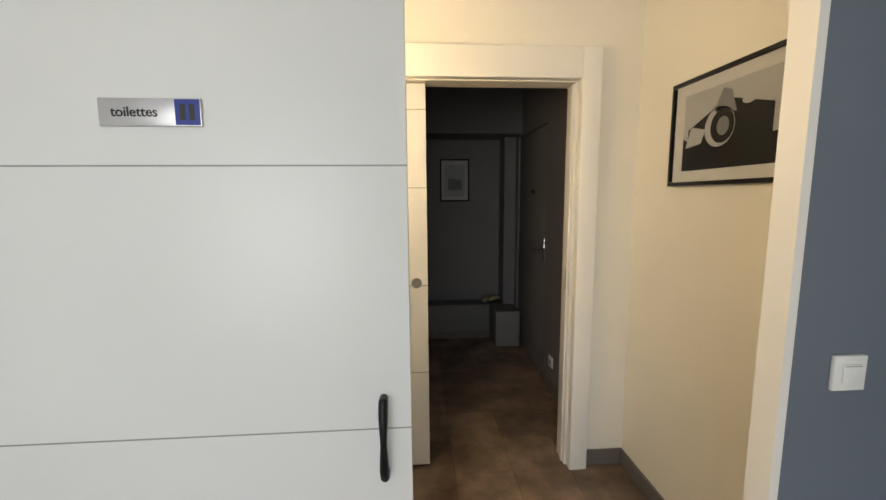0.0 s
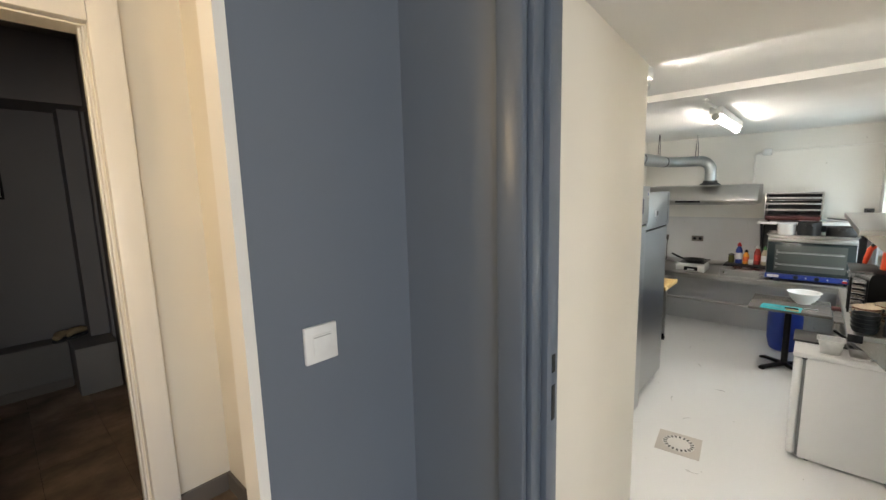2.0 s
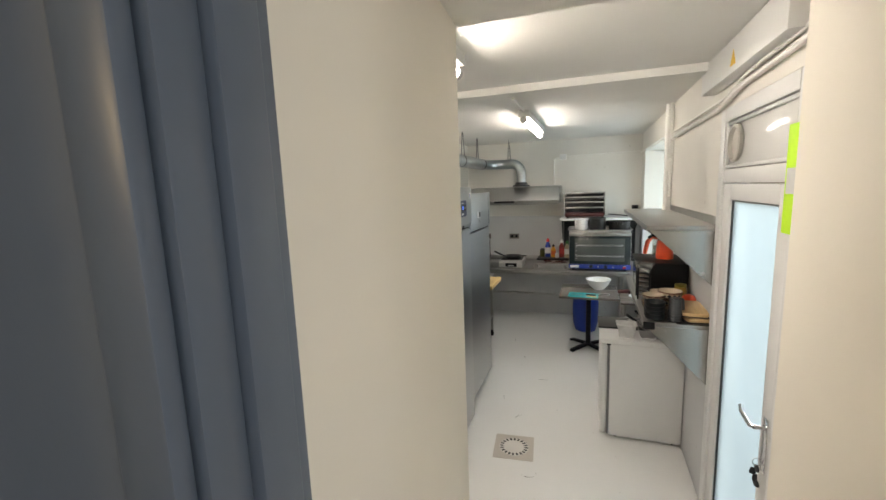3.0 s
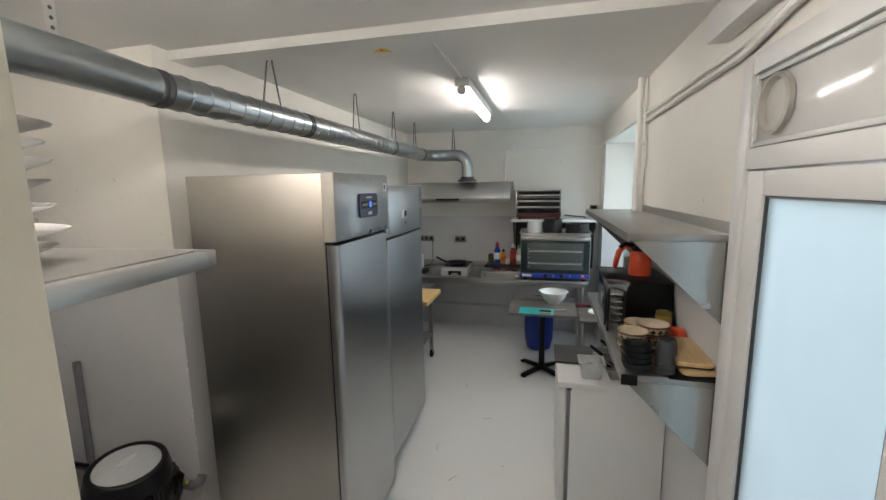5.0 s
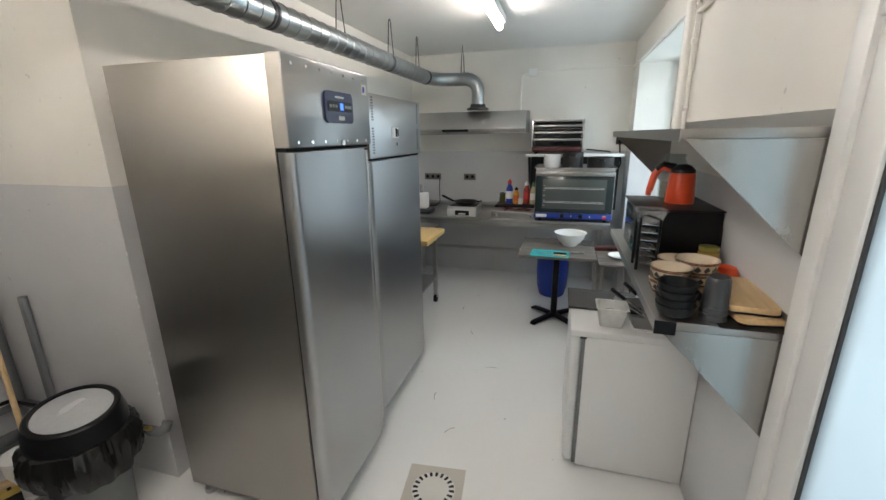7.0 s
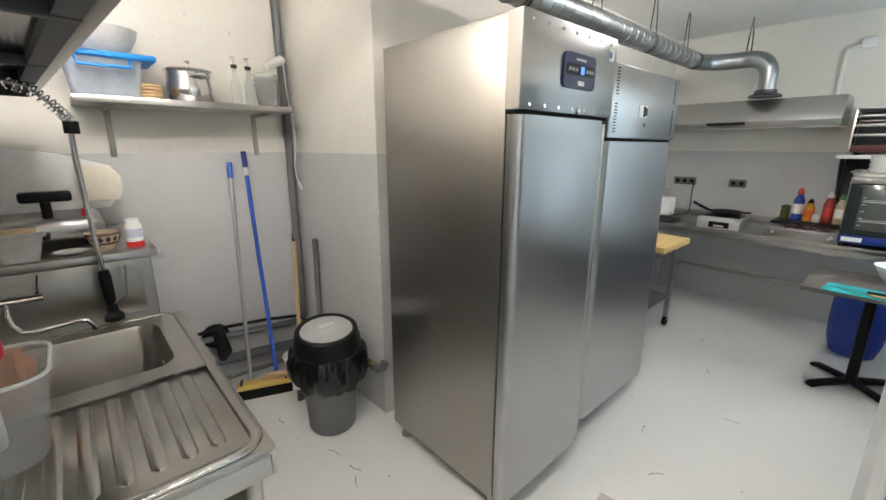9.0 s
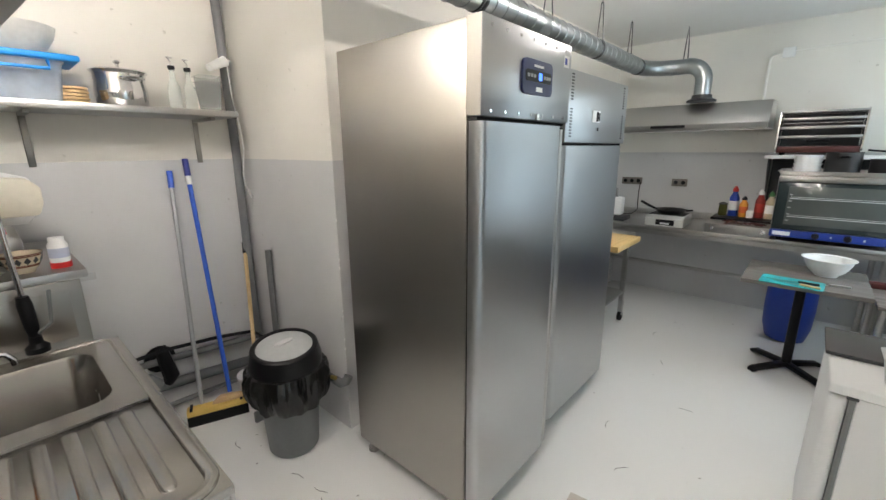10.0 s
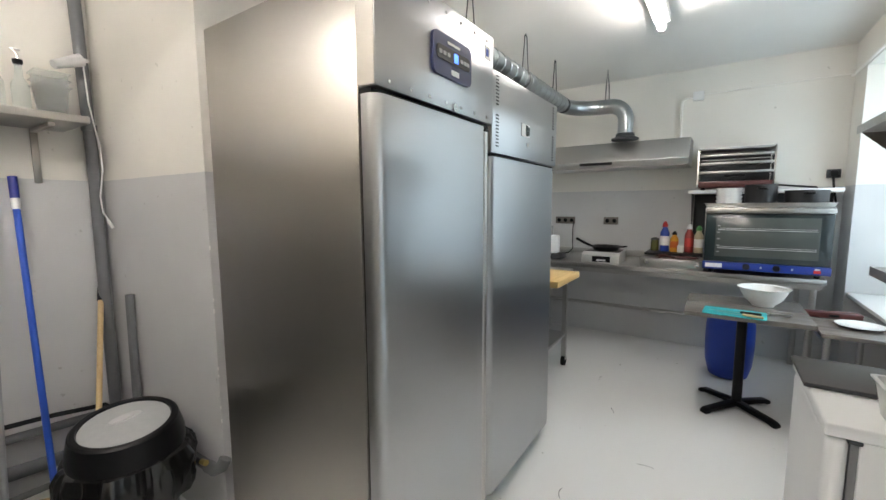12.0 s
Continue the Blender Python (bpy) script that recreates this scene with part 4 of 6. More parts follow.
tb = thing("steel_side_table", (6.45, -0.20, K), "small table with a grey top and steel frame", "table")
part("tabletop", box(-0.33, 0.30, -0.165, 0.165, 0.655, 0.68, 0.004), TABLEWOOD, tb)
legs(tb, [(-0.28, -0.13), (-0.28, 0.13), (0.26, -0.13), (0.26, 0.13)], 0.655, 0.018)
part("rail", box(-0.30, 0.28, 0.12, 0.14, 0.60, 0.65), STEEL, tb)

# blue drum under the table
bd = thing("plastic_drum", (7.08, 0.35, K), "tall blue plastic waste drum", "bin")
part("drum", lathe([(0, 0), (0.11, 0), (0.135, 0.015), (0.162, 0.12), (0.17, 0.27), (0.168, 0.42), (0.155, 0.54), (0.15, 0.56), (0.14, 0.56), (0.13, 0.05), (0, 0.04)], n=32), BLUEPL, bd)
part("lid", lathe([(0, 0.64), (0.06, 0.638), (0.13, 0.615), (0.16, 0.585), (0.162, 0.562), (0.0, 0.5615)], n=32), BLACK, bd, "black domed lid")

# ceiling tubes
def tube_lamp(at, length, label, glow):
    ob = thing("tube_light", at, label, "lamp", "fluorescent tubes")
    part("tube", rod((0.022, 0, -0.088), (length - 0.022, 0, -0.088), 0.023, n=24), glow, ob, "glowing white fluorescent tube")
    part("batten", box(0, length, -0.05, 0.05, -0.062, -0.001, 0.006), WHITEPL, ob)
    copies(ob, "end_cap", rod((-0.02, 0, -0.086), (0.02, 0, -0.086), 0.03, n=24), plain("grey_lamp_cap", (0.5, 0.5, 0.49), 0.5), [pose(0.0, 0, 0), pose(length, 0, 0)])
    return ob


tube_lamp((5.05, 0.875, 2.058), 1.25, "lit fluorescent tube lamp on the kitchen ceiling", TUBELIGHT)
tube_lamp((2.2, 0.93, 2.028), 1.05, "lit fluorescent tube lamp near the kitchen door", TUBELIGHTB)

tube_lamp((2.24, 1.62, 2.028), 0.74, "lit fluorescent tube lamp over the sink alcove", TUBELIGHTC)

# glazed door to the yard
gd = thing("door_5", (2.95, -0.37, K), "white framed door with a frosted glass pane and a transom", "door", kind="structure")
H = 2.37
for nm, b in (("frame_post", box(0.002, 0.075, -0.09, 0.02, 0.0, H, 0.004)), ("frame_post", box(0.895, 0.968, -0.09, 0.02, 0.0, H, 0.004)),
              ("frame_head", box(0.077, 0.893, -0.09, 0.02, H - 0.07, H, 0.004)), ("frame_rail", box(0.077, 0.893, -0.09, 0.016, 1.99, 2.06, 0.004))):
    part(nm, b, WHITE, gd)
part("stile", box(0.079, 0.20, -0.06, 0.008, 0.02, 1.985, 0.006), WHITE, gd)
part("stile", box(0.785, 0.892, -0.06, 0.008, 0.02, 1.985, 0.006), WHITE, gd)
part("rail", box(0.201, 0.784, -0.06, 0.008, 1.905, 1.985, 0.006), WHITE, gd)
part("rail", box(0.201, 0.784, -0.06, 0.008, 0.02, 0.155, 0.006), WHITE, gd)
part("bead", box(0.201, 0.213, -0.03, -0.002, 0.157, 1.903, 0.002), DGREY, gd, "dark glazing seal")
part("bead", box(0.774, 0.784, -0.03, -0.002, 0.157, 1.903, 0.002), DGREY, gd, "dark glazing seal")
part("bead", box(0.214, 0.773, -0.03, -0.002, 1.897, 1.904, 0.002), GREYPL, gd)
pn = part("pane", box(0.2135, 0.7735, -0.016, -0.010, 0.157, 1.8965), FROSTD, gd, "frosted glass pane")
for nm, b in (("moulding", box(0.0795, 0.098, -0.003, 0.012, 2.064, 2.296, 0.005)), ("moulding", box(0.874, 0.8915, -0.003, 0.012, 2.064, 2.296, 0.005)),
              ("moulding", box(0.0985, 0.8735, -0.003, 0.012, 2.064, 2.082, 0.005)), ("moulding", box(0.0985, 0.8735, -0.003, 0.012, 2.278, 2.296, 0.005))):
    part(nm, b, GLOSSW, gd)
part("transom_panel", box(0.079, 0.892, -0.05, -0.004, 2.062, 2.298, 0.003), GLOSSW, gd)
vt = part("round_vent", lathe([(0.088, 0), (0.092, 0.004), (0.092, 0.018), (0.08, 0.022), (0.072, 0.004), (0, 0.003)], n=32), plain("grey_cream_valve", (0.42, 0.40, 0.36), 0.45), gd, "round cream ventilation valve")
vt.matrix_basis = pose(0.76, -0.0035, 2.185, -90, 0, 0)
hn = part("door_handle", sweep([(0.14, 0.009, 1.03), (0.14, 0.05, 1.03), (0.15, 0.06, 1.03), (0.25, 0.06, 1.035), (0.275, 0.055, 1.05)], 0.010), CHROME, gd, "chrome lever handle")
part("handle_plate", box(0.12, 0.16, 0.0085, 0.013, 0.84, 1.07, 0.002), CHROME, gd)
part("sticker", box(0.03, 0.125, 0.0205, 0.0215, 1.81, 2.19), LIME, gd, "bright lime paper sticker")
part("sticker_print", box(0.042, 0.113, 0.022, 0.0226, 1.95, 2.04), PRINTL, gd)
ks = thing("key_bunch", (3.09, -0.352, K + 0.88), "bunch of dark keys hanging in the door lock", "keys")
part("ring", sweep([(0.0, 0.012 + 0.016 * math.cos(a * math.tau / 14), 0.016 * math.sin(a * math.tau / 14)) for a in range(14)], 0.0015, 6, True), STEEL, ks)
copies(ks, "key", prism(rrect(-0.011, 0.011, -0.03, 0.0, 0.008, 3) , "y", 0.0, 0.003), DGREY, [pose(0.0, 0.012, -0.012, 0, 12, 20), pose(0.006, 0.018, -0.03, 0, -14, 70), pose(-0.006, 0.02, -0.05, 0, 5, 120), pose(0.004, 0.012, -0.08, 0, 20, 40)])

# far window in its recess
fw = thing("window_1", (5.75, -0.72, 0.1), "white framed window with frosted panes in a deep recess", "window", kind="structure")
for nm, b in (("window_frame", box(0.002, 0.07, -0.06, 0.0, 0.0, 1.698, 0.004)), ("window_frame", box(1.598, 1.668, -0.06, 0.0, 0.0, 1.698, 0.004)),
              ("window_frame", box(0.072, 1.596, -0.06, 0.0, 1.40, 1.46, 0.004)), ("window_frame", box(0.072, 1.596, -0.06, 0.0, 1.64, 1.698, 0.004)),
              ("window_frame", box(0.072, 1.596, -0.06, 0.0, 0.0, 0.06, 0.004)), ("mullion", box(0.79, 0.87, -0.06, 0.0, 0.062, 1.398, 0.004))):
    part(nm, b, WHITE, fw)
for b in (box(0.073, 0.789, -0.035, -0.03, 0.063, 1.397), box(0.871, 1.595, -0.035, -0.03, 0.063, 1.397), box(0.073, 1.595, -0.035, -0.03, 1.461, 1.638)):
    part("pane", b, FROST, fw)
part("window_sill", box(0.002, 1.668, 0.002, 0.34, -0.03, -0.002, 0.004), WHITE, fw)

# ---- corridor lamp ----
cl_ = thing("pendant_lamp", (-0.05, 1.55, 1.88), "lit warm glass pendant lamp on a thin cord", "lamp")
part("globe", lathe([(0, -0.09), (0.045, -0.078), (0.078, -0.045), (0.09, 0), (0.078, 0.045), (0.045, 0.078), (0.03, 0.085)], n=24), PENDANTGLOW, cl_, "glowing warm glass globe")
part("cap", lathe([(0.032, 0.083), (0.03, 0.13), (0.012, 0.15), (0, 0.15)], n=20), metal("copper", (0.55, 0.27, 0.15), 0.3), cl_, "copper lamp cap")
part("cord", rod((0, 0, 0.15), (0, 0, 0.618), 0.003, n=8), BLACK, cl_)

# ---- kitchen: alcove with sink ----
sk = thing("sink_unit", (2.27, 1.25, K), "stainless sink unit with a deep basin and ribbed drainer", "sink")
W, D, T = 0.70, 1.17, 0.87
q = bmesh.new()
inner = rrect(0.10, 0.60, 0.62, 1.07, 0.07)
outer = []
cx, cy = 0.35, 0.845
for x, y in inner:
    dx, dy = x - cx, y - cy
    kx = (0.35 / abs(dx)) if abs(dx) > 1e-6 else 9
    ky = (0.305 / abs(dy)) if abs(dy) > 1e-6 else 9
    k_ = min(kx, ky)
    outer.append((cx + dx * k_, cy + dy * k_))
rings = [[q.verts.new((x, y, T)) for x, y in outer], [q.verts.new((x, y, T)) for x, y in inner],
         [q.verts.new((cx + (x - cx) * 0.975, cy + (y - cy) * 0.975, T - 0.012)) for x, y in inner],
         [q.verts.new((cx + (x - cx) * 0.93, cy + (y - cy) * 0.93, T - 0.22)) for x, y in inner],
         [q.verts.new((cx + (x - cx) * 0.85, cy + (y - cy) * 0.85, T - 0.245)) for x, y in inner]]
for u, v in zip(rings, rings[1:]):
    for k in range(len(u)):
        j = (k + 1) % len(u)
        q.faces.new((u[k], u[j], v[j], v[k]))
q.faces.new(rings[-1])
part("basin", q, SINKST, sk, "deep pressed steel basin")
part("drainer", box(0.0, W, 0.0, 0.5399, T - 0.03, T - 0.006, 0.002), SINKST, sk)
rim = sweep([(x, y, T - 0.004) for x, y in rrect(0.022, W - 0.022, 0.022, D - 0.012, 0.06, 8)], 0.016, 10, True, squash=0.5)
part("raised_rim", rim, SINKST, sk)


def drainer_rib():
    """A pressed half-round rib with rounded ends."""
    bm, rows_ = bmesh.new(), []
    for f in (0, 0.004, 0.014, 0.03, 0.05, 0.5, 0.95, 0.97, 0.986, 0.996, 1):
        g = min(f, 1 - f, 0.05) / 0.05
        e = max(0.02, math.sqrt(1 - (1 - g) ** 2))
        rows_.append([bm.verts.new((0.0185 * e * math.cos(math.pi * i / 8), 0.435 * f, 0.0042 * e * math.sin(math.pi * i / 8))) for i in range(9)])
    for u, v in zip(rows_, rows_[1:]):
        for i in range(8):
            bm.faces.new((u[i], v[i], v[i + 1], u[i + 1]))
    return bm


copies(sk, "drainer_rib", drainer_rib(), SINKST, [pose(0.101 + 0.062 * k, 0.085, T - 0.0065) for k in range(9)])
part("front_apron", box(W - 0.012, W - 0.001, 0.002, D - 0.002, T - 0.09, T - 0.007, 0.002), STEEL, sk)
part("end_apron", box(0.002, W - 0.013, 0.001, 0.012, T - 0.09, T - 0.031, 0.002), STEEL, sk)
part("front_panel", box(W - 0.05, W - 0.035, 0.08, D - 0.05, 0.12, T - 0.1, 0.002), STEEL, sk)
legs(sk, [(0.05, 0.05), (W - 0.05, 0.05), (0.05, D - 0.05), (W - 0.05, D - 0.05)], T - 0.092, 0.022)
part("drain_ring", lathe([(0.045, 0.0), (0.045, 0.004), (0.02, 0.002), (0, 0.001)], (cx, cy, T - 0.2448), 24), CHROME, sk)
mx = thing("mixer_tap", (2.45, 2.395, 0.40), "chrome wall mixer tap with a long bent spout", "tap")
part("body", rod((-0.1, 0, 0.02), (0.1, 0, 0.02), 0.015), CHROME, mx)
part("spout", sweep([(0.0, 0.0, 0.0), (0.0, -0.03, -0.02), (0.01, -0.04, -0.06), (0.03, -0.05, -0.085), (0.07, -0.06, -0.09), (0.18, -0.075, -0.075), (0.21, -0.08, -0.08), (0.225, -0.08, -0.105), (0.225, -0.08, -0.125)], 0.0095, 12), CHROME, mx)
part("lever", sweep([(0.085, 0, 0.035), (0.088, -0.01, 0.07), (0.095, -0.012, 0.11)], [0.008, 0.006, 0.008], 8), CHROME, mx)
part("wall_stub", rod((-0.03, 0.0, 0.02), (-0.03, 0.03, 0.02), 0.016), CHROME, mx)

bk = thing("steel_back_unit", (2.2, 2.425, K), "steel cabinet behind the sink with a raised ledge", "cabinet")
part("body", box(0.0, 0.70, 0.0, 0.80, 0.0, 1.13, 0.006), STEELD, bk)
part("top_ledge", box(-0.0, 0.725, -0.012, 0.81, 1.132, 1.165, 0.004), STEELT, bk)
part("side_flange", box(0.701, 0.76, 0.10, 0.106, 1.09, 1.12), STEEL, bk)
part("pressed_panel", box(0.06, 0.66, -0.003, -0.0003, 0.90, 1.09, 0.0025), STEELD, bk)

# pre-rinse spray on its spring
pr = thing("spray_hose", (2.74, 2.36, 0.255), "pre-rinse spray with a coiled spring and black grip", "hose")
part("spray_head", lathe([(0, 0), (0.034, 0), (0.034, 0.02), (0.02, 0.035), (0.018, 0.06), (0, 0.06)], (0, 0.0, 0.03)), BLACK, pr)
part("grip", sweep([(0, 0, 0.09), (-0.002, 0, 0.13), (-0.005, 0, 0.21), (-0.006, 0, 0.24)], [0.016, 0.02, 0.022, 0.017], 14), BLACK, pr, "black hand grip")
part("trigger", sweep([(0.01, -0.01, 0.10), (0.05, -0.01, 0.13), (0.062, -0.01, 0.25)], 0.006, 8), GREYPL, pr)
part("rinse_pipe", sweep([(-0.006, 0, 0.24), (-0.012, -0.03, 0.4), (-0.018, -0.10, 0.68), (-0.016, -0.115, 0.755)], 0.009, 12), CHROME, pr)
part("pipe_clip", rod((-0.013, -0.117, 0.755), (-0.012, -0.121, 0.795), 0.022), BLACK, pr)
spine = [(-0.012, -0.121, 0.795), (-0.026, -0.13, 0.815), (-0.05, -0.14, 0.845), (-0.09, -0.15, 0.885), (-0.14, -0.17, 0.90), (-0.24, -0.18, 0.905), (-0.42, -0.18, 0.90)]
def along(pts, f):
    f = f * (len(pts) - 1)
    i = min(int(f), len(pts) - 2)
    a, b = Vector(pts[i]), Vector(pts[i + 1])
    return a.lerp(b, f - i), (b - a).normalized()
coil = []
for k in range(330):
    p, d = along(spine, k / 329)
    s1 = d.cross(Vector((0, 1, 0.1))).normalized()
    s2 = d.cross(s1)
    a = k * math.tau / 17
    coil.append(p + (s1 * math.cos(a) + s2 * math.sin(a)) * 0.017)
part("spring", sweep(coil, 0.0028, 6), CHROME, pr, "coiled chrome spring")
part("inner_hose", sweep(spine, 0.006, 8), GREYPL, pr)

# steel rack above the sink
rk = thing("overhead_rack", (2.255, 0.86, 1.17), "steel rack shelf with cross bars above the sink", "rack")
rk.matrix_basis = pose(2.255, 0.86, 1.17, 0, 0, 5)
part("board", box(0.13, 0.544, 0.019, 1.96, 0.045, 0.052), STEELT, rk)
# added sheet below the board; the shelf's shaded underside is put into its darker metal
part("underside", box(0.131, 0.543, 0.02, 1.959, 0.040, 0.0445), metal("shaded_underside_metal", (0.22, 0.215, 0.21), 0.12, spread=0.05), rk, "glossy underside, its shade put into a dark colour")
part("front_edge", box(0.545, 0.575, 0.0, 1.98, 0.02, 0.05, 0.003), STEEL, rk)
part("end_edge", box(0.13, 0.544, -0.008, 0.018, 0.02, 0.05, 0.003), STEEL, rk)
part("end_edge", box(0.13, 0.544, 1.962, 1.98, 0.0, 0.044, 0.003), DGREY, rk)
copies(rk, "cross_bar", box(0.13, 0.544, -0.016, 0.016, 0.012, 0.039, 0.003), DGREY, [pose(0, y, 0) for y in (0.45, 1.1, 1.55)])
part("wall_rail", box(0.13, 0.16, 0.02, 1.96, -0.01, 0.039), DGREY, rk)
part("front_rail", box(0.50, 0.543, 0.02, 1.96, 0.014, 0.0395), DGREY, rk)
part("rack_bracket", prism([(-0.02, 0.04), (0.30, 0.04), (-0.02, -0.25)], "y", 0.346, 0.354), STEEL, rk)
part("rack_bracket", prism([(0.075, 0.04), (0.36, 0.04), (0.075, -0.25)], "y", 1.396, 1.404), STEEL, rk)

# dishes stacked on the rack
ds = thing("dish_stack", (2.60, 1.12, 1.2225), "uneven stack of pale dishes and lids on the rack", "dishes")
for k in range(7):
    o = part("dish", lathe([(0, 0.004), (0.05, 0.0), (0.075, 0.012), (0.10, 0.022), (0.102, 0.025), (0.074, 0.017), (0, 0.01)], n=28), CERAMIC if k % 3 else STEEL, ds)
    o.matrix_basis = pose(0.012 * math.sin(k * 2.1), 0.012 * math.cos(k * 1.7), 0.032 * k, 3 * math.sin(k * 1.3) if k else 0, 3 * math.cos(k) if k else 0, 0)

# clear jug in the sink and a black cable
jg = thing("plastic_jug", (2.45, 1.62, 0.256), "large clear plastic measuring tub on the drainer", "tub")
part("tub_wall", open_tub(-0.14, 0.14, -0.13, 0.13, 0.0, 0.22, 0.035, 0.06, 0.004), CLEARPL, jg)
lip = rrect(-0.14, 0.14, -0.13, 0.13, 0.06)
part("rolled_rim", sweep([(x, y, 0.22) for x, y in lip], 0.0045, 8, True), MILKY, jg)
part("pour_lip", prism([(0.132, 0.175), (0.165, 0.222), (0.132, 0.218)], "y", -0.03, 0.03, 0.003), CLEARPL, jg)
sb = thing("spray_bottle", (2.44, 1.66, 0.262), "white spray bottle with a red trigger", "bottle")
part("bottle", lathe([(0, 0), (0.04, 0), (0.042, 0.02), (0.042, 0.15), (0.018, 0.20), (0.016, 0.22), (0, 0.22)]), WHITEPL, sb)
part("trigger_head", box(-0.02, 0.075, -0.018, 0.018, 0.221, 0.27, 0.012, 3), RED, sb, "red trigger head")
sp = thing("sponge", (2.48, 1.815, 0.262), "crumpled orange cleaning cloth by the basin", "cloth")
cl = bmesh.new()
bmesh.ops.create_icosphere(cl, subdivisions=3, radius=1)
for v in cl.verts:
    n_ = 1 + 0.35 * noise.noise(v.co * 2.3)
    v.co = Vector((v.co.x * 0.06 * n_, v.co.y * 0.04 * n_, v.co.z * 0.10 * n_ + 0.10))
part("cloth", cl, plain("orange_cloth", (0.55, 0.18, 0.05), 0.8), sp)
cb = thing("power_cable", (2.30, 1.2, 0.28), "black power cable hanging beside the sink", "cable")
part("cord", sweep([(0.13, 0.40, 0.62), (0.195, 0.27, 0.45), (0.207, 0.25, 0.37), (0.21, 0.25, 0.32), (0.196, 0.25, 0.209), (0.19, 0.22, 0.12), (0.185, 0.18, 0.03), (0.18, 0.14, -0.003)], 0.0065, 8), BLACK, cb)
part("cord_tip", rod((0.18, 0.14, -0.003), (0.179, 0.12, -0.005), 0.005), CHROME, cb)

# things on the ledge behind the sink
LZ = K + 1.166
sl = thing("slicer", (2.42, 2.86, LZ), "white and steel meat slicer with a red knob", "slicer")
part("base", box(-0.2, 0.36, -0.20, 0.20, 0.03, 0.12, 0.03, 3), STEEL, sl)
part("gauge_plate", prism([(-0.2, 0.13), (0.40, 0.13), (0.46, 0.2), (0.46, 0.27), (0.43, 0.33), (0.25, 0.39), (0.0, 0.42), (-0.2, 0.42)], "y", 0.06, 0.075, 0.004), WHITEPL, sl, "large white guide plate")
part("guard", prism([(0.30, 0.17), (0.44, 0.17), (0.46, 0.22), (0.46, 0.29), (0.42, 0.33), (0.30, 0.34)], "y", -0.02, 0.055, 0.012), CREAMPL, sl)
part("blade_ring", sweep([(-0.14 + 0.15 * math.cos(a * math.tau / 30), -0.02, 0.27 + 0.15 * math.sin(a * math.tau / 30)) for a in range(30)], 0.012, 8, True), CHROME, sl)
part("motor_cap", lathe([(0, 0), (0.07, 0), (0.07, 0.10), (0.05, 0.15), (0, 0.16)], (-0.12, -0.08, 0.12)), CREAMPL, sl)
part("red_cap", lathe([(0.075, 0), (0.07, 0.03), (0.03, 0.05), (0, 0.05)], (-0.12, -0.08, 0.281)), RED, sl, "red cap")
part("knob", box(0.10, 0.27, -0.14, -0.08, 0.19, 0.235, 0.012, 3), BLACK, sl)
part("knob_stem", rod((0.18, -0.11, 0.12), (0.18, -0.11, 0.192), 0.018), BLACK, sl)
part("red_side", prism([(0.28, 0.03), (0.34, 0.03), (0.32, 0.15), (0.29, 0.15)], "y", -0.12, -0.08), RED, sl)
copies(sl, "foot", rod((0, 0, 0), (0, 0, 0.032), 0.02), BLACK, [pose(-0.15, -0.15, 0), pose(0.3, -0.15, 0), pose(-0.15, 0.15, 0), pose(0.3, 0.15, 0)])
kf = thing("bread_board", (2.40, 2.60, LZ + 0.075), "pale wooden board with a black edge lying on a tray", "board")
part("plank", box(-0.18, 0.16, -0.05, 0.05, 0.0, 0.025, 0.005), PALEWOOD, kf)
part("black_edge", box(-0.18, 0.20, -0.055, 0.055, -0.015, -0.001, 0.003), BLACK, kf)
bx = thing("black_tray", (2.40, 2.59, LZ), "black oven tray under the wooden board", "tray")
part("tray_body", open_tub(-0.19, 0.14, -0.07, 0.07, 0.0, 0.055, 0.01, 0.02, 0.004), BLACK, bx)
wtub = thing("white_tub", (2.51, 2.48, LZ), "open white rectangular plastic tub", "tub")
part("tub_wall", open_tub(-0.075, 0.075, -0.05, 0.05, 0.0, 0.095, 0.022, 0.015, 0.003), MILKY, wtub)
pl = thing("small_plate", (2.655, 2.50, LZ), "small round white ceramic plate", "plate")
part("dish", lathe([(0, 0.003), (0.03, 0.002), (0.055, 0.012), (0.056, 0.014), (0.03, 0.006), (0, 0.006)]), CERAMIC, pl)


def pattern_bowl(at, r, h, label, group="patterned bowls"):
    ob = thing("bowl", at, label, "bowl", group)
    part("bowl_body", bowl(r, h, 0.5), CREAMGLAZE, ob)
    def rad(z):
        f = z / h
        return r * (0.72 + (f - 0.28) / 0.37 * 0.2) if f < 0.65 else r * (0.92 + (f - 0.65) / 0.35 * 0.08)
    for z0 in (0.34, 0.40, 0.86, 0.93):
        part("painted_line", lathe([(rad(h * z0) + 0.0005, h * z0), (rad(h * z0 + 0.004) + 0.0008, h * z0 + 0.004), (rad(h * z0 + 0.004) - 0.002, h * z0 + 0.004)], n=32), GLAZE, ob)
    me = None
    n = 14
    for k in range(n):
        z0, z1, zm = h * 0.46, h * 0.84, h * 0.64
        if me is None:
            qq = bmesh.new()
            w_ = math.pi / n * 0.8
            def pt(a, z):
                rr = rad(z) + 0.0012
                return qq.verts.new((rr * math.cos(a), rr * math.sin(a), z))
            qq.faces.new((pt(-w_, zm), pt(0, z0), pt(w_, zm), pt(0, z1)))
            o = part("painted_mark", qq, PRINTK, ob)
            me = o.data
        else:
            o = new("painted_mark", me)
            o.parent = ob
        o.matrix_basis = pose(0, 0, 0, 0, 0, k * 360 / n)
    return ob


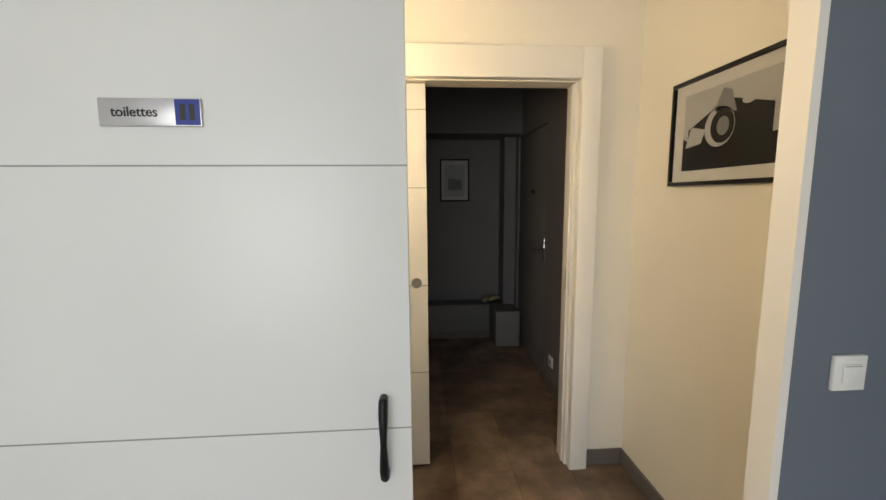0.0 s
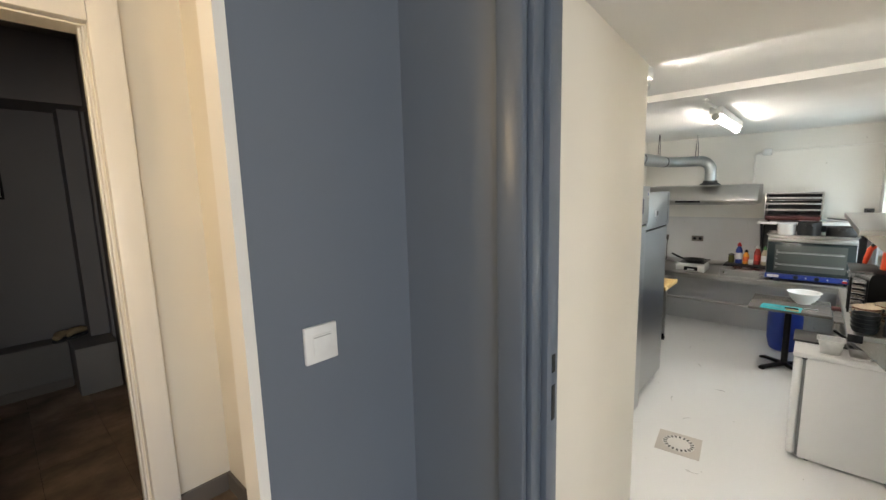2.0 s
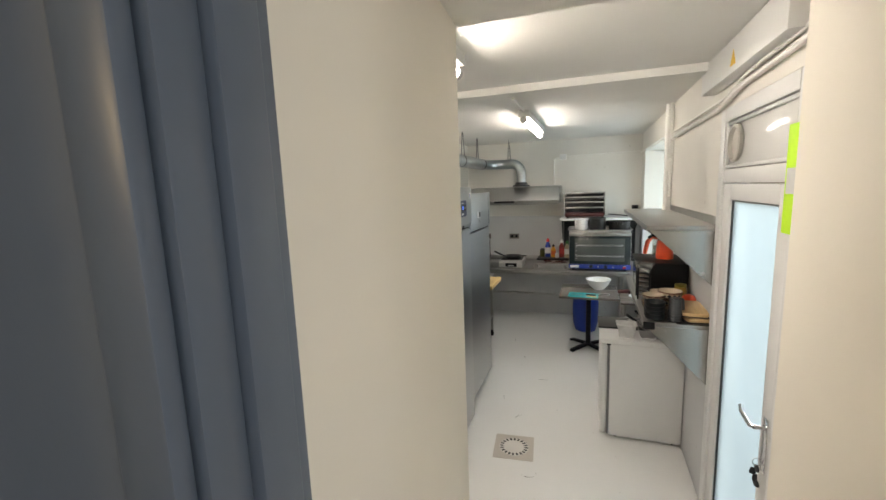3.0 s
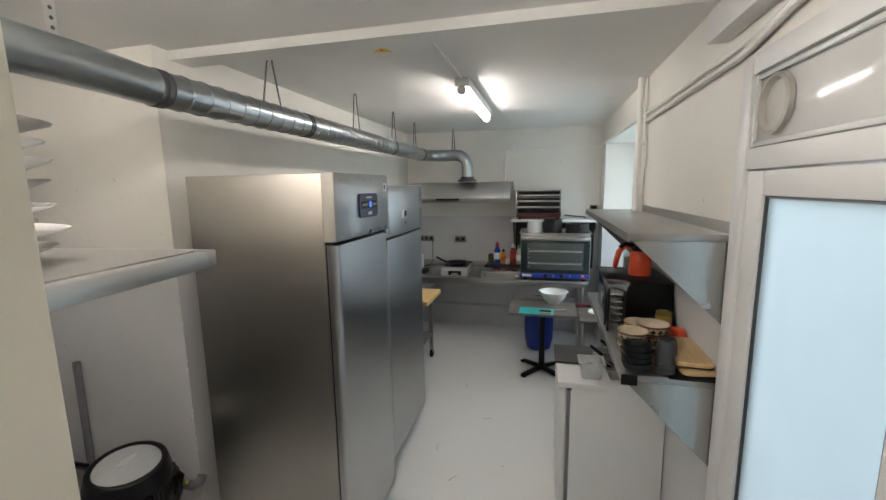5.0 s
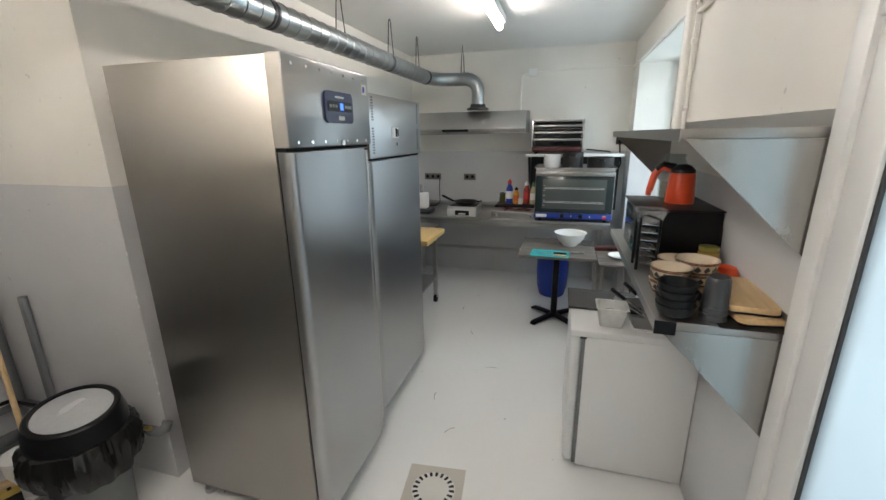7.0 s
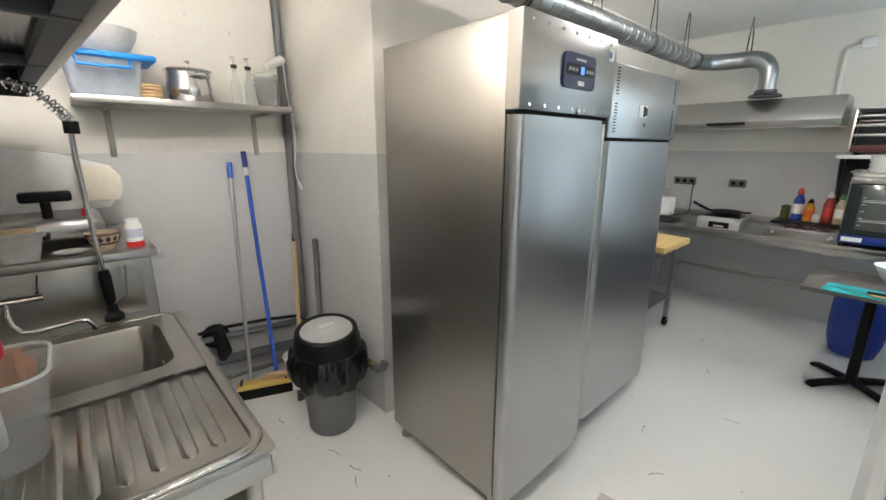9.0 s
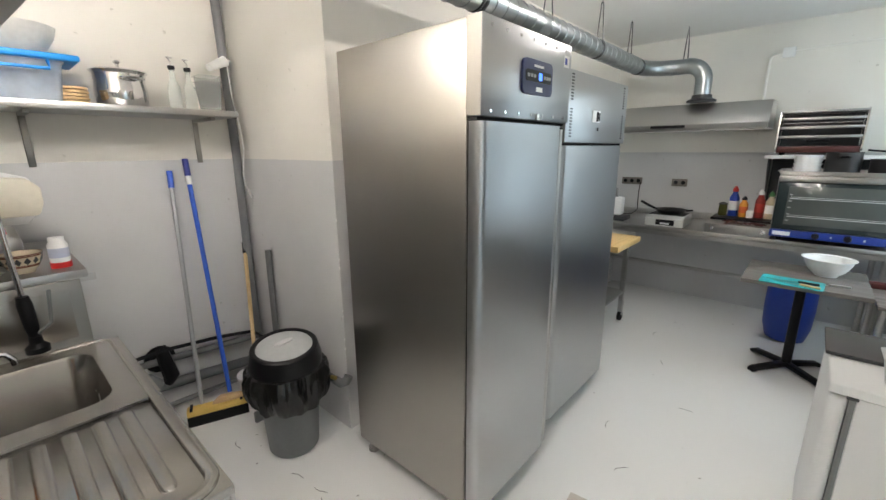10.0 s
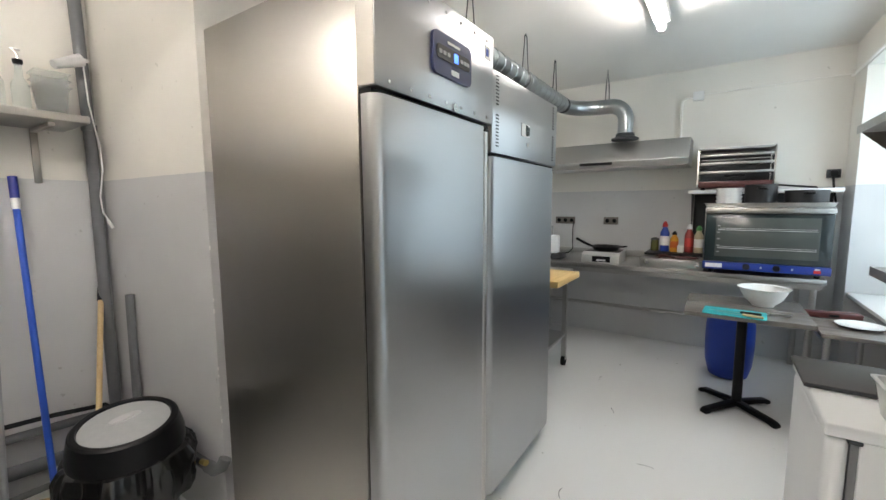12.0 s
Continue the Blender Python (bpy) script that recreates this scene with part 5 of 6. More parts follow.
pattern_bowl((2.76, 2.52, LZ), 0.062, 0.075, "cream bowl with dark painted pattern on the ledge")
vb = thing("cleaner_tub", (2.865, 2.52, LZ), "white plastic jar with a red base band", "jar")
part("jar", lathe([(0, 0.022), (0.03, 0.022), (0.031, 0.03), (0.031, 0.09), (0.024, 0.10), (0.024, 0.118), (0, 0.12)]), WHITEPL, vb)
part("red_base", lathe([(0, 0), (0.033, 0), (0.033, 0.021), (0, 0.021)]), RED, vb, "red lid it stands on")
part("print", lathe([(0.0315, 0.04), (0.0318, 0.042), (0.0318, 0.075), (0.0315, 0.077)]), plain("pale_blue_print", (0.45, 0.5, 0.62), 0.5), vb)

# alcove shelf and what stands on it
ls = thing("bracket_shelf", (2.76, 3.258, 1.20), "stainless wall shelf on two flat brackets", "shelf")
part("board", box(0, 1.01, -0.375, -0.003, -0.032, 0.0, 0.003), STEEL, ls)
part("back_lip", box(0, 1.01, -0.003, -0.0005, -0.032, 0.03), STEEL, ls)
for bx_ in (0.14, 0.895):
    part("bracket", box(bx_ - 0.014, bx_ + 0.014, -0.012, -0.0006, -0.29, -0.033, 0.002), STEELD, ls)
    part("bracket_arm", box(bx_ - 0.012, bx_ + 0.012, -0.30, -0.0125, -0.05, -0.033, 0.002), STEELD, ls)
SZ = 1.2005
st_ = thing("storage_box", (2.90, 3.04, SZ), "clear plastic storage box with a bright blue lid", "box")
part("box_wall", open_tub(-0.15, 0.15, -0.12, 0.12, 0.0, 0.165, 0.02, 0.03, 0.004), FROSTPL, st_)
part("lid", box(-0.17, 0.21, -0.145, 0.14, 0.171, 0.198, 0.010, 3), LBLUE, st_, "bright blue snap lid")
part("lid_handle", sweep([(-0.10, -0.13, 0.165), (-0.10, -0.155, 0.13), (0.10, -0.155, 0.13), (0.10, -0.13, 0.165)], 0.007, 8), LBLUE, st_)
part("contents", box(-0.12, 0.12, -0.09, 0.09, 0.006, 0.05, 0.02, 3), PAPER, st_)
bs = thing("mixing_bowl", (2.92, 3.04, SZ + 0.196), "pale translucent mixing bowl on the box lid", "bowl")
part("bowl_body", bowl(0.145, 0.12, 0.5, 0.005), MILKY, bs)
co = thing("coaster_stack", (3.075, 3.0, SZ), "small stack of round wooden coasters", "coasters")
copies(co, "coaster", lathe([(0, 0), (0.055, 0), (0.057, 0.004), (0.057, 0.009), (0.055, 0.012), (0, 0.012)]), PALEWOOD, [pose(0.002 * (k % 2), 0, 0.0155 * k) for k in range(5)])
pt_ = thing("cooking_pot", (3.275, 3.06, SZ), "polished steel stock pot with a lid", "pot")
part("pot_body", lathe([(0, 0), (0.095, 0), (0.107, 0.015), (0.112, 0.08), (0.105, 0.12), (0.108, 0.155), (0.122, 0.168), (0.118, 0.168), (0.10, 0.15), (0, 0.15)], n=40), CHROME, pt_)
part("lid", lathe([(0.118, 0.169), (0.10, 0.178), (0.03, 0.188), (0, 0.189)], n=40), CHROME, pt_)
part("lid_knob", lathe([(0.008, 0.189), (0.006, 0.205), (0.016, 0.215), (0.012, 0.222), (0, 0.223)]), CHROME, pt_)
part("handle", sweep([(0.06, -0.09, 0.13), (0.075, -0.13, 0.132), (0.0, -0.145, 0.133), (-0.02, -0.115, 0.13)], 0.006, 8), CHROME, pt_)


def oil_bottle(at):
    ob = thing("oil_bottle", at, "clear glass oil bottle with a steel pourer", "bottle", "oil bottles")
    part("glass_body", lathe([(0, 0), (0.028, 0), (0.03, 0.01), (0.03, 0.12), (0.014, 0.155), (0.012, 0.20), (0.015, 0.205), (0, 0.205)]), CLEAR, ob)
    part("collar", lathe([(0.014, 0.206), (0.017, 0.21), (0.017, 0.225), (0, 0.226)]), BLACK, ob)
    part("pourer", sweep([(0, 0, 0.226), (0, 0, 0.245), (-0.012, 0, 0.268)], 0.005, 8), CHROME, ob)
    part("pourer_flap", box(-0.02, 0.012, -0.004, 0.004, 0.262, 0.27, 0.002), CHROME, ob)
    lb = None
    for k in range(7):
        lb = box(-0.013 + 0.002 * (k % 3), 0.013 - 0.002 * (k % 2), -0.0312, -0.0306, 0.03 + 0.012 * k, 0.033 + 0.012 * k, bm=lb)
    part("print_bars", lb, PRINTG, ob)
    return ob


b_ = oil_bottle((3.505, 3.03, SZ))
copy_thing(b_, pose(3.585, 3.04, SZ))
cc = thing("clear_containers", (3.685, 3.05, SZ), "nested clear plastic food containers", "container")
for k in range(3):
    part("container", open_tub(-0.055, 0.055, -0.06, 0.06, 0.03 * k + 0.0, 0.13 + 0.03 * k, 0.012, 0.015, 0.003), CLEARPL, cc)
hl = thing("white_torch", (3.815, 3.12, 1.505), "white plastic hand lamp with a cord, clipped to the pipe", "lamp")
part("lamp_body", sweep([(0.01, 0.0, 0.0), (-0.03, -0.01, -0.02), (-0.10, -0.03, -0.055)], [0.03, 0.026, 0.020], 14), WHITEPL, hl)
part("lamp_cap", lathe([(0, 0), (0.031, 0), (0.031, 0.008), (0, 0.012)], (0.012, 0.002, -0.004)), WHITEPL, hl)
part("cord", sweep([(0.015, -0.01, -0.02), (0.02, -0.015, -0.2), (0.045, -0.02, -0.4), (0.05, -0.02, -0.52), (0.03, -0.02, -0.66), (0.035, -0.02, -0.74), (0.055, -0.02, -0.78)], 0.0035, 6), WHITEPL, hl)
part("plug", rod((0.05, -0.02, -0.775), (0.07, -0.02, -0.82), 0.008), WHITEPL, hl)

# brooms, pipes
def pole(name, top, foot, r, material, cap, label, band=None):
    ob = thing(name, foot, label, "broom")
    d = Vector(top) - Vector(foot)
    part("shaft", rod((0, 0, 0), d * 0.93, r, n=14), material, ob)
    part("grip_cap", rod(d * 0.9305, d, r * 1.25, n=14), cap, ob)
    if band:
        part("band", rod(d * 0.895, d * 0.93, r * 1.2, n=14), band, ob)
    return ob


pole("mop_handle", (3.47, 3.225, 0.868), (3.37, 2.96, K + 0.08), 0.0125, plain("grey_tube", (0.42, 0.43, 0.44), 0.4, 0.5), BLUEBR, "grey metal mop handle with a blue grip")
bp = pole("blue_broom", (3.56, 3.22, 0.935), (3.525, 2.925, K + 0.12), 0.0135, BLUEBR, plain("navy_grip", (0.01, 0.02, 0.22), 0.4), "push broom with a bright blue pole", WHITEPL)
hb = thing("broom_head", (3.44, 2.90, K), "wide yellow push broom head with black bristles", "broom")
hb.matrix_basis = pose(3.44, 2.90, K, 0, 0, -20)
part("block", box(-0.165, 0.165, -0.035, 0.035, 0.055, 0.095, 0.008), YELLOW, hb)
part("bristles", prism([(-0.05, 0.0), (0.05, 0.0), (0.034, 0.054), (-0.034, 0.054)], "x", -0.165, 0.165), RUBBER, hb, "dense black bristles")
part("wood_bracket", prism([(-0.03, 0.096), (0.16, 0.096), (0.14, 0.125), (0.02, 0.135)], "y", -0.02, 0.02, 0.004), PALEWOOD, hb)
copies(hb, "clamp_strap", box(-0.008, 0.008, -0.04, 0.04, 0.096, 0.102, 0.002), BLACK, [pose(0.13, 0, 0), pose(-0.14, 0, 0)])
wp = pole("wooden_broom", (3.85, 3.235, 0.365), (3.59, 2.66, K + 0.04), 0.0125, HANDLEWOOD, BLACK, "wooden scraper handle with a black tip")
part("scraper", box(-0.035, 0.035, -0.012, 0.012, -0.038, 0.03, 0.004), GREYPL, wp)
sl_ = thing("grey_slat", (3.86, 2.93, K + 0.002), "grey plastic channel leaning in the corner", "slat")
part("channel", sweep([(0, 0, 0), (0.02, 0.02, 0.97)], 0.02, 10), PVC, sl_)

vp = thing("waste_pipes", (3.0, 3.2, K), "grey waste pipes with a black hose along the alcove wall", "pipes")
part("riser", sweep([(0.855, 0.0, 0.33), (0.855, 0.0, 1.0), (0.86, 0.005, 1.6), (0.85, 0.005, 2.2), (0.845, 0.01, 2.6)], 0.027, 16), PVC, vp)
part("riser_clip", rod((0.855, 0, 1.8), (0.855, 0, 1.83), 0.033), PVC, vp)
part("upper_pipe", sweep([(-0.75, 0.015, 0.36), (0.2, 0.015, 0.34), (0.82, 0.015, 0.30), (0.87, 0.0, 0.30), (0.87, -0.05, 0.30), (0.872, -0.98, 0.31)], 0.022, 14), PVC, vp)
part("lower_pipe", sweep([(-0.75, 0.0, 0.20), (0.2, 0.0, 0.18), (0.85, 0.0, 0.13)], 0.034, 14), PVC, vp)
part("floor_pipe", sweep([(-0.75, -0.04, 0.07), (0.3, -0.05, 0.06), (0.85, -0.05, 0.05)], 0.016, 10), GREYPL, vp)
part("elbow", sweep([(0.0, -0.02, 0.28), (0.18, -0.03, 0.27), (0.22, -0.02, 0.22), (0.22, 0.0, 0.18)], 0.028, 12), PVC, vp)
part("black_hose", sweep([(-0.7, -0.01, 0.41), (0.0, -0.01, 0.40), (0.3, -0.01, 0.41), (0.6, -0.012, 0.385), (0.8, -0.03, 0.36), (0.835, -0.3, 0.345), (0.85, -0.95, 0.33)], 0.012, 8), BLACK, vp)
part("wall_hole", rod((0.26, 0.055, 0.34), (0.26, 0.04, 0.34), 0.085, n=14), BLACK, vp, "dark ragged hole round the pipe")
part("valve", sweep([(0.27, 0.03, 0.42), (0.27, -0.02, 0.36), (0.29, -0.02, 0.24), (0.27, 0.0, 0.18)], [0.03, 0.04, 0.045, 0.03], 10), BLACK, vp)
part("corner_elbow", sweep([(0.872, -0.95, 0.31), (0.872, -1.0, 0.31), (0.885, -1.035, 0.33), (0.9, -1.04, 0.36)], 0.026, 12), GREYPL, vp)
part("brass_tip", rod((0.845, -0.955, 0.345), (0.845, -0.99, 0.352), 0.012), metal("brass", (0.55, 0.42, 0.15), 0.3), vp)

pb = thing("paint_tub", (3.65, 2.86, K), "small white bucket behind the bin", "bucket")
part("bucket", lathe([(0, 0), (0.07, 0), (0.085, 0.20), (0.09, 0.205), (0.09, 0.22), (0, 0.225)]), WHITEPL, pb)

# pedal bin
bn = thing("pedal_bin", (3.625, 2.32, K), "grey plastic bin with a black swing lid and bin bag", "bin")
part("bin_body", lathe([(0, 0), (0.122, 0), (0.132, 0.015), (0.16, 0.47), (0.163, 0.49), (0.155, 0.49), (0.124, 0.03), (0, 0.02)], n=36), GREYPL, bn)
bg = bmesh.new()
rr_ = []
NB = 120
for i, (r, z, f_) in enumerate([(0.160, 0.492, 0), (0.176, 0.500, 0.2), (0.196, 0.492, 0.6), (0.208, 0.465, 0.9), (0.212, 0.43, 1), (0.206, 0.395, 1), (0.196, 0.365, 1), (0.184, 0.345, 1), (0.168, 0.35, 0.6)]):
    ring = []
    for k in range(NB):
        a = k * math.tau / NB
        c_ = Vector((math.cos(a), math.sin(a), 0))
        big_ = noise.noise(c_ * 3.2 + Vector((0, 0, z * 6)))
        crease = abs(noise.noise(c_ * 9 + Vector((4, 0, z * 16)))) - 0.2
        hang = 0.5 + 0.5 * math.cos(a + 2.0) + 0.5 * noise.noise(c_ * 2.4 + Vector((9, 0, 0)))
        rad_ = r + f_ * (0.026 * big_ + 0.03 * crease)
        ring.append(bg.verts.new((rad_ * c_.x, rad_ * c_.y, z - f_ * 0.05 * hang * (0.5 - z) / 0.13 + f_ * 0.02 * crease)))
    rr_.append(ring)
for u, v in zip(rr_, rr_[1:]):
    for k in range(NB):
        bg.faces.new((u[k], u[(k + 1) % NB], v[(k + 1) % NB], v[k]))
part("bin_bag", bg, BAG, bn, "crumpled black bin bag folded over the rim")
lid_a = part("lid_ring", lathe([(0.166, 0.49), (0.184, 0.50), (0.184, 0.54), (0.168, 0.61), (0.16, 0.616), (0.145, 0.616), (0.14, 0.606), (0.13, 0.52)], n=36), BLACK, bn, "black lid collar")
lid_b = part("swing_lid", lathe([(0.0, 0.63), (0.07, 0.626), (0.141, 0.608), (0.141, 0.60), (0.0, 0.615)], n=36), plain("light_grey_lid", (0.42, 0.43, 0.43), 0.45), bn, "light grey swing flap")
lid_c = part("lid_grip", lathe([(0.055, 0.629), (0.05, 0.635), (0.02, 0.633), (0, 0.632)], n=28, sy=0.35), plain("pale_lid_grip", (0.55, 0.55, 0.55), 0.4), bn)

for o in (lid_a, lid_b, lid_c):
    o.matrix_basis = pose(0, 0, 0.49, 7, -4, 0) @ pose(0, 0, -0.49)

# floor drain
fd = thing("floor_drain", (4.19, 0.84, K + 0.0005), "square tiled floor drain with a round grating", "drain")
fd.matrix_basis = pose(4.19, 0.84, K + 0.0005, 0, 0, 6)
part("plate", box(-0.15, 0.15, -0.15, 0.15, 0, 0.003), paint("worn_drain_plate", (0.50, 0.46, 0.41), 0.5, 0.1), fd)
part("grating", lathe([(0, 0.0035), (0.075, 0.0035), (0.078, 0.005), (0.11, 0.005), (0.112, 0.0031), (0, 0.0031)]), paint("pale_grating", (0.62, 0.60, 0.56), 0.5, 0.1), fd)
copies(fd, "slot", prism([(0.080, -0.006), (0.107, -0.008), (0.107, 0.008), (0.080, 0.006)], "z", 0.0052, 0.0056), BLACK, [pose(0, 0, 0, 0, 0, 18 * k) for k in range(20)])

# ---- kitchen: things on the lower wall shelf ----
Q = 0.5505
bbs = thing("bowl_stack", (3.985, -0.075, Q), "stack of four small black bowls", "bowls")
copies(bbs, "bowl", lathe([(0, 0), (0.032, 0), (0.05, 0.01), (0.058, 0.03), (0.06, 0.042), (0.056, 0.042), (0.046, 0.012), (0, 0.008)], n=28), plain("black_stoneware", (0.010, 0.011, 0.012), 0.35, spec=0.2), [pose(0.001 * k, 0.001 * (k % 2), 0.024 * k, 0, 0, 20 * k) for k in range(4)])
def cup_stack(at, n):
    ob = thing("cup_stack", at, "stacked dark grey plastic tumblers turned upside down", "cups", "dark tumblers")
    copies(ob, "tumbler", lathe([(0.04, 0), (0.041, 0.006), (0.038, 0.012), (0.033, 0.09), (0.028, 0.1), (0, 0.1)], n=24), plain("charcoal_tumbler", (0.025, 0.028, 0.032), 0.35), [pose(0, 0, 0.02 * k) for k in range(n)])
    return ob
cup_stack((3.985, -0.185, Q), 3)
cup_stack((4.06, -0.215, Q), 2)
m1 = pattern_bowl((4.14, -0.085, Q), 0.068, 0.075, "cream bowl with red-brown painted pattern")
m1b = copy_thing(m1, pose(4.14, -0.085, Q + 0.045, 0, 0, 25))
m2 = pattern_bowl((4.26, -0.20, Q), 0.075, 0.075, "wide cream bowl with a dark painted band")
m2b = copy_thing(m2, pose(4.26, -0.20, Q + 0.045, 0, 0, 40))
pattern_bowl((4.40, -0.165, Q), 0.07, 0.08, "plain cream bowl behind the patterned ones")
jr = thing("glass_jar", (4.47, -0.30, Q), "glass jar with a green-gold lid", "jar")
part("jar_body", lathe([(0, 0), (0.04, 0), (0.042, 0.01), (0.042, 0.09), (0.034, 0.10), (0, 0.10)]), plain("amber_glass", (0.35, 0.22, 0.05), 0.1, coat=1.0), jr)
part("lid", lathe([(0, 0.101), (0.037, 0.101), (0.037, 0.118), (0, 0.12)]), plain("olive_gold_lid", (0.30, 0.27, 0.06), 0.35, 0.5), jr)
rp = thing("orange_pot", (4.33, -0.325, Q), "round glossy orange-red pot", "pot")
part("pot_body", lathe([(0, 0), (0.03, 0), (0.044, 0.02), (0.045, 0.05), (0.032, 0.075), (0.012, 0.082), (0, 0.083)]), ORANGE, rp)
def chop(at, rz, z, label, tilt):
    ob = thing("cutting_board", at, label, "board", "cutting boards")
    ob.matrix_basis = pose(*at, tilt, 0, rz)
    part("board_body", prism(rrect(-0.155, 0.155, -0.075, 0.075, 0.02), "z", 0, 0.018, 0.003), PALEWOOD, ob)
    part("black_rim", prism(rrect(-0.157, 0.157, -0.077, 0.077, 0.02), "z", -0.006, -0.0005), BLACK, ob)
    return ob
chop((4.10, -0.30, Q + 0.008), 8, 0, "wooden cutting board with a black underside, lying flat", 0)
chop((4.12, -0.298, Q + 0.036), -4, 0, "pale wooden cutting board lying on another", 0)
cbk = thing("baking_tray", (4.03, -0.275, Q + 0.0005), "black tray under the cutting boards", "tray")
part("tray_body", box(-0.12, 0.20, -0.09, 0.09, -0.0, 0.0012), BLACK, cbk)

# small black oven with wire racks, seen from its side
mo = thing("mini_oven", (4.55, -0.365, Q), "small black oven with open wire racks", "oven")
part("body", box(0.0, 0.42, 0.0, 0.325, 0.015, 0.245, 0.008), BLACK, mo)
part("top_sheet", box(-0.01, 0.43, -0.0, 0.34, 0.246, 0.252, 0.002), BLACK, mo)
part("door_glass", box(0.03, 0.39, 0.3255, 0.331, 0.03, 0.23, 0.002), OVENGLASS, mo)
copies(mo, "foot", rod((0, 0, 0), (0, 0, 0.016), 0.015), RUBBER, [pose(0.04, 0.04, 0), pose(0.38, 0.04, 0), pose(0.04, 0.23, 0), pose(0.38, 0.23, 0)])
rkm = thing("wire_rack_stand", (4.44, -0.10, Q), "black framed stand holding thin wire racks", "rack")
part("side_frame", sweep([(0, 0, 0.005), (0, 0, 0.225), (0, 0.055, 0.245), (0, 0.075, 0.235), (0, 0.075, 0.005)], 0.006, 8), BLACK, rkm)
part("side_frame", sweep([(0.1, 0, 0.005), (0.1, 0, 0.225), (0.1, 0.055, 0.245), (0.1, 0.075, 0.235), (0.1, 0.075, 0.005)], 0.006, 8), BLACK, rkm)
for k in range(6):
    z = 0.03 + 0.034 * k
    w = sweep([(0, 0.0, z), (0, 0.07, z + 0.006), (0.1, 0.07, z + 0.006), (0.1, 0, z)], 0.0025, 6, True)
    for j in range(5):
        rod((0.016 * (j + 1), 0.0, z), (0.016 * (j + 1), 0.07, z + 0.006), 0.0018, n=6, bm=w)
    part("wire_rack", w, CHROME, rkm)
gt_ = thing("glass_tub", (4.495, -0.065, Q + 0.2085), "clear plastic tub on the wire racks", "tub")
part("tub_wall", open_tub(-0.06, 0.05, -0.055, 0.055, 0.0, 0.05, 0.01, 0.012, 0.003), CLEARPL, gt_)
tmo = 0.5505 + 0.2525
pi = thing("measuring_jug", (4.76, -0.235, tmo), "orange-red jug with a black lid and a bent handle", "jug")
part("jug_body", lathe([(0, 0), (0.06, 0), (0.062, 0.01), (0.054, 0.13), (0.05, 0.14), (0, 0.14)], n=28), ORANGE, pi)
part("lid", lathe([(0.052, 0.141), (0.05, 0.155), (0.03, 0.175), (0.012, 0.18), (0, 0.18)], n=28), BLACK, pi, "black domed lid")
part("handle", sweep([(0.02, 0.05, 0.15), (0.02, 0.085, 0.165), (0.02, 0.115, 0.13), (0.02, 0.13, 0.06), (0.02, 0.135, 0.03)], [0.012, 0.016, 0.017, 0.016, 0.012], 10), ORANGE, pi)
part("handle_top", sweep([(0.02, 0.03, 0.165), (0.02, 0.08, 0.175), (0.02, 0.11, 0.15)], 0.017, 10), BLACK, pi)
gv = thing("glass_vase", (4.87, -0.22, tmo), "clear glass jar behind the jug", "jar")
part("jar_body", lathe([(0, 0), (0.055, 0), (0.06, 0.02), (0.06, 0.17), (0.045, 0.20), (0.048, 0.22), (0.044, 0.22), (0.04, 0.2), (0.055, 0.17), (0.055, 0.02), (0, 0.012)]), CLEAR, gv)
part("green_contents", lathe([(0, 0.013), (0.05, 0.015), (0.053, 0.08), (0, 0.085)]), plain("olive_leaves", (0.06, 0.07, 0.02), 0.7), gv)
mcord = thing("oven_cord", (4.56, -0.362, Q + 0.2), "black power cord along the wall", "cable")
part("cord", sweep([(0.0, 0.01, 0.0), (-0.03, 0.008, -0.02), (-0.04, 0.008, -0.10), (-0.03, 0.01, -0.17), (-0.01, 0.012, -0.195)], 0.005, 6), BLACK, mcord)

# on the low fridge
TZ = K + 0.8205
cb2 = thing("cutlery_tub", (4.635, 0.03, TZ), "translucent plastic tub holding a steel strainer", "tub")
part("tub_wall", open_tub(-0.06, 0.06, -0.07, 0.065, 0.0, 0.10, 0.015, 0.015, 0.003), MILKY, cb2)
part("strainer", lathe([(0.03, 0.05), (0.028, 0.03), (0.01, 0.015), (0, 0.013)], (0.0, 0.0, 0.02)), CHROME, cb2)
gp = thing("steel_pan", (4.72, -0.16, TZ), "shallow steel gastro pan with kitchen tools", "pan")
part("pan_wall", open_tub(-0.13, 0.13, -0.10, 0.10, 0.0, 0.065, 0.012, 0.02, 0.002), STEELT, gp)
for k, (a, b) in enumerate([((0.02, -0.05, 0.03), (0.18, 0.10, 0.13)), ((-0.04, 0.0, 0.03), (0.12, 0.17, 0.11)), ((-0.08, 0.02, 0.04), (0.05, 0.16, 0.09))]):
    part("tool_blade", rod(a, Vector(a).lerp(Vector(b), 0.62), 0.004), CHROME, gp)
    part("tool_grip", rod(Vector(a).lerp(Vector(b), 0.62), b, 0.010), BLACK if k < 2 else STEEL, gp)
whk = thing("plastic_tray", (4.62, -0.12, TZ), "flat shallow white plastic tray", "tray")
part("tray_body", open_tub(-0.05, 0.04, -0.05, 0.05, 0.0, 0.014, 0.004, 0.012, 0.002), WHITEPL, whk)
dkb = thing("dark_board", (4.925, 0.045, K + 0.8205), "flat charcoal board lying on the white fridge", "board")
part("board_body", box(-0.145, 0.145, -0.19, 0.185, 0.0, 0.016, 0.004), paint("charcoal_board", (0.05, 0.047, 0.045), 0.5, 0.08), dkb)
part("board_edge", box(-0.147, -0.1455, -0.185, 0.18, 0.002, 0.014), DGREY, dkb)

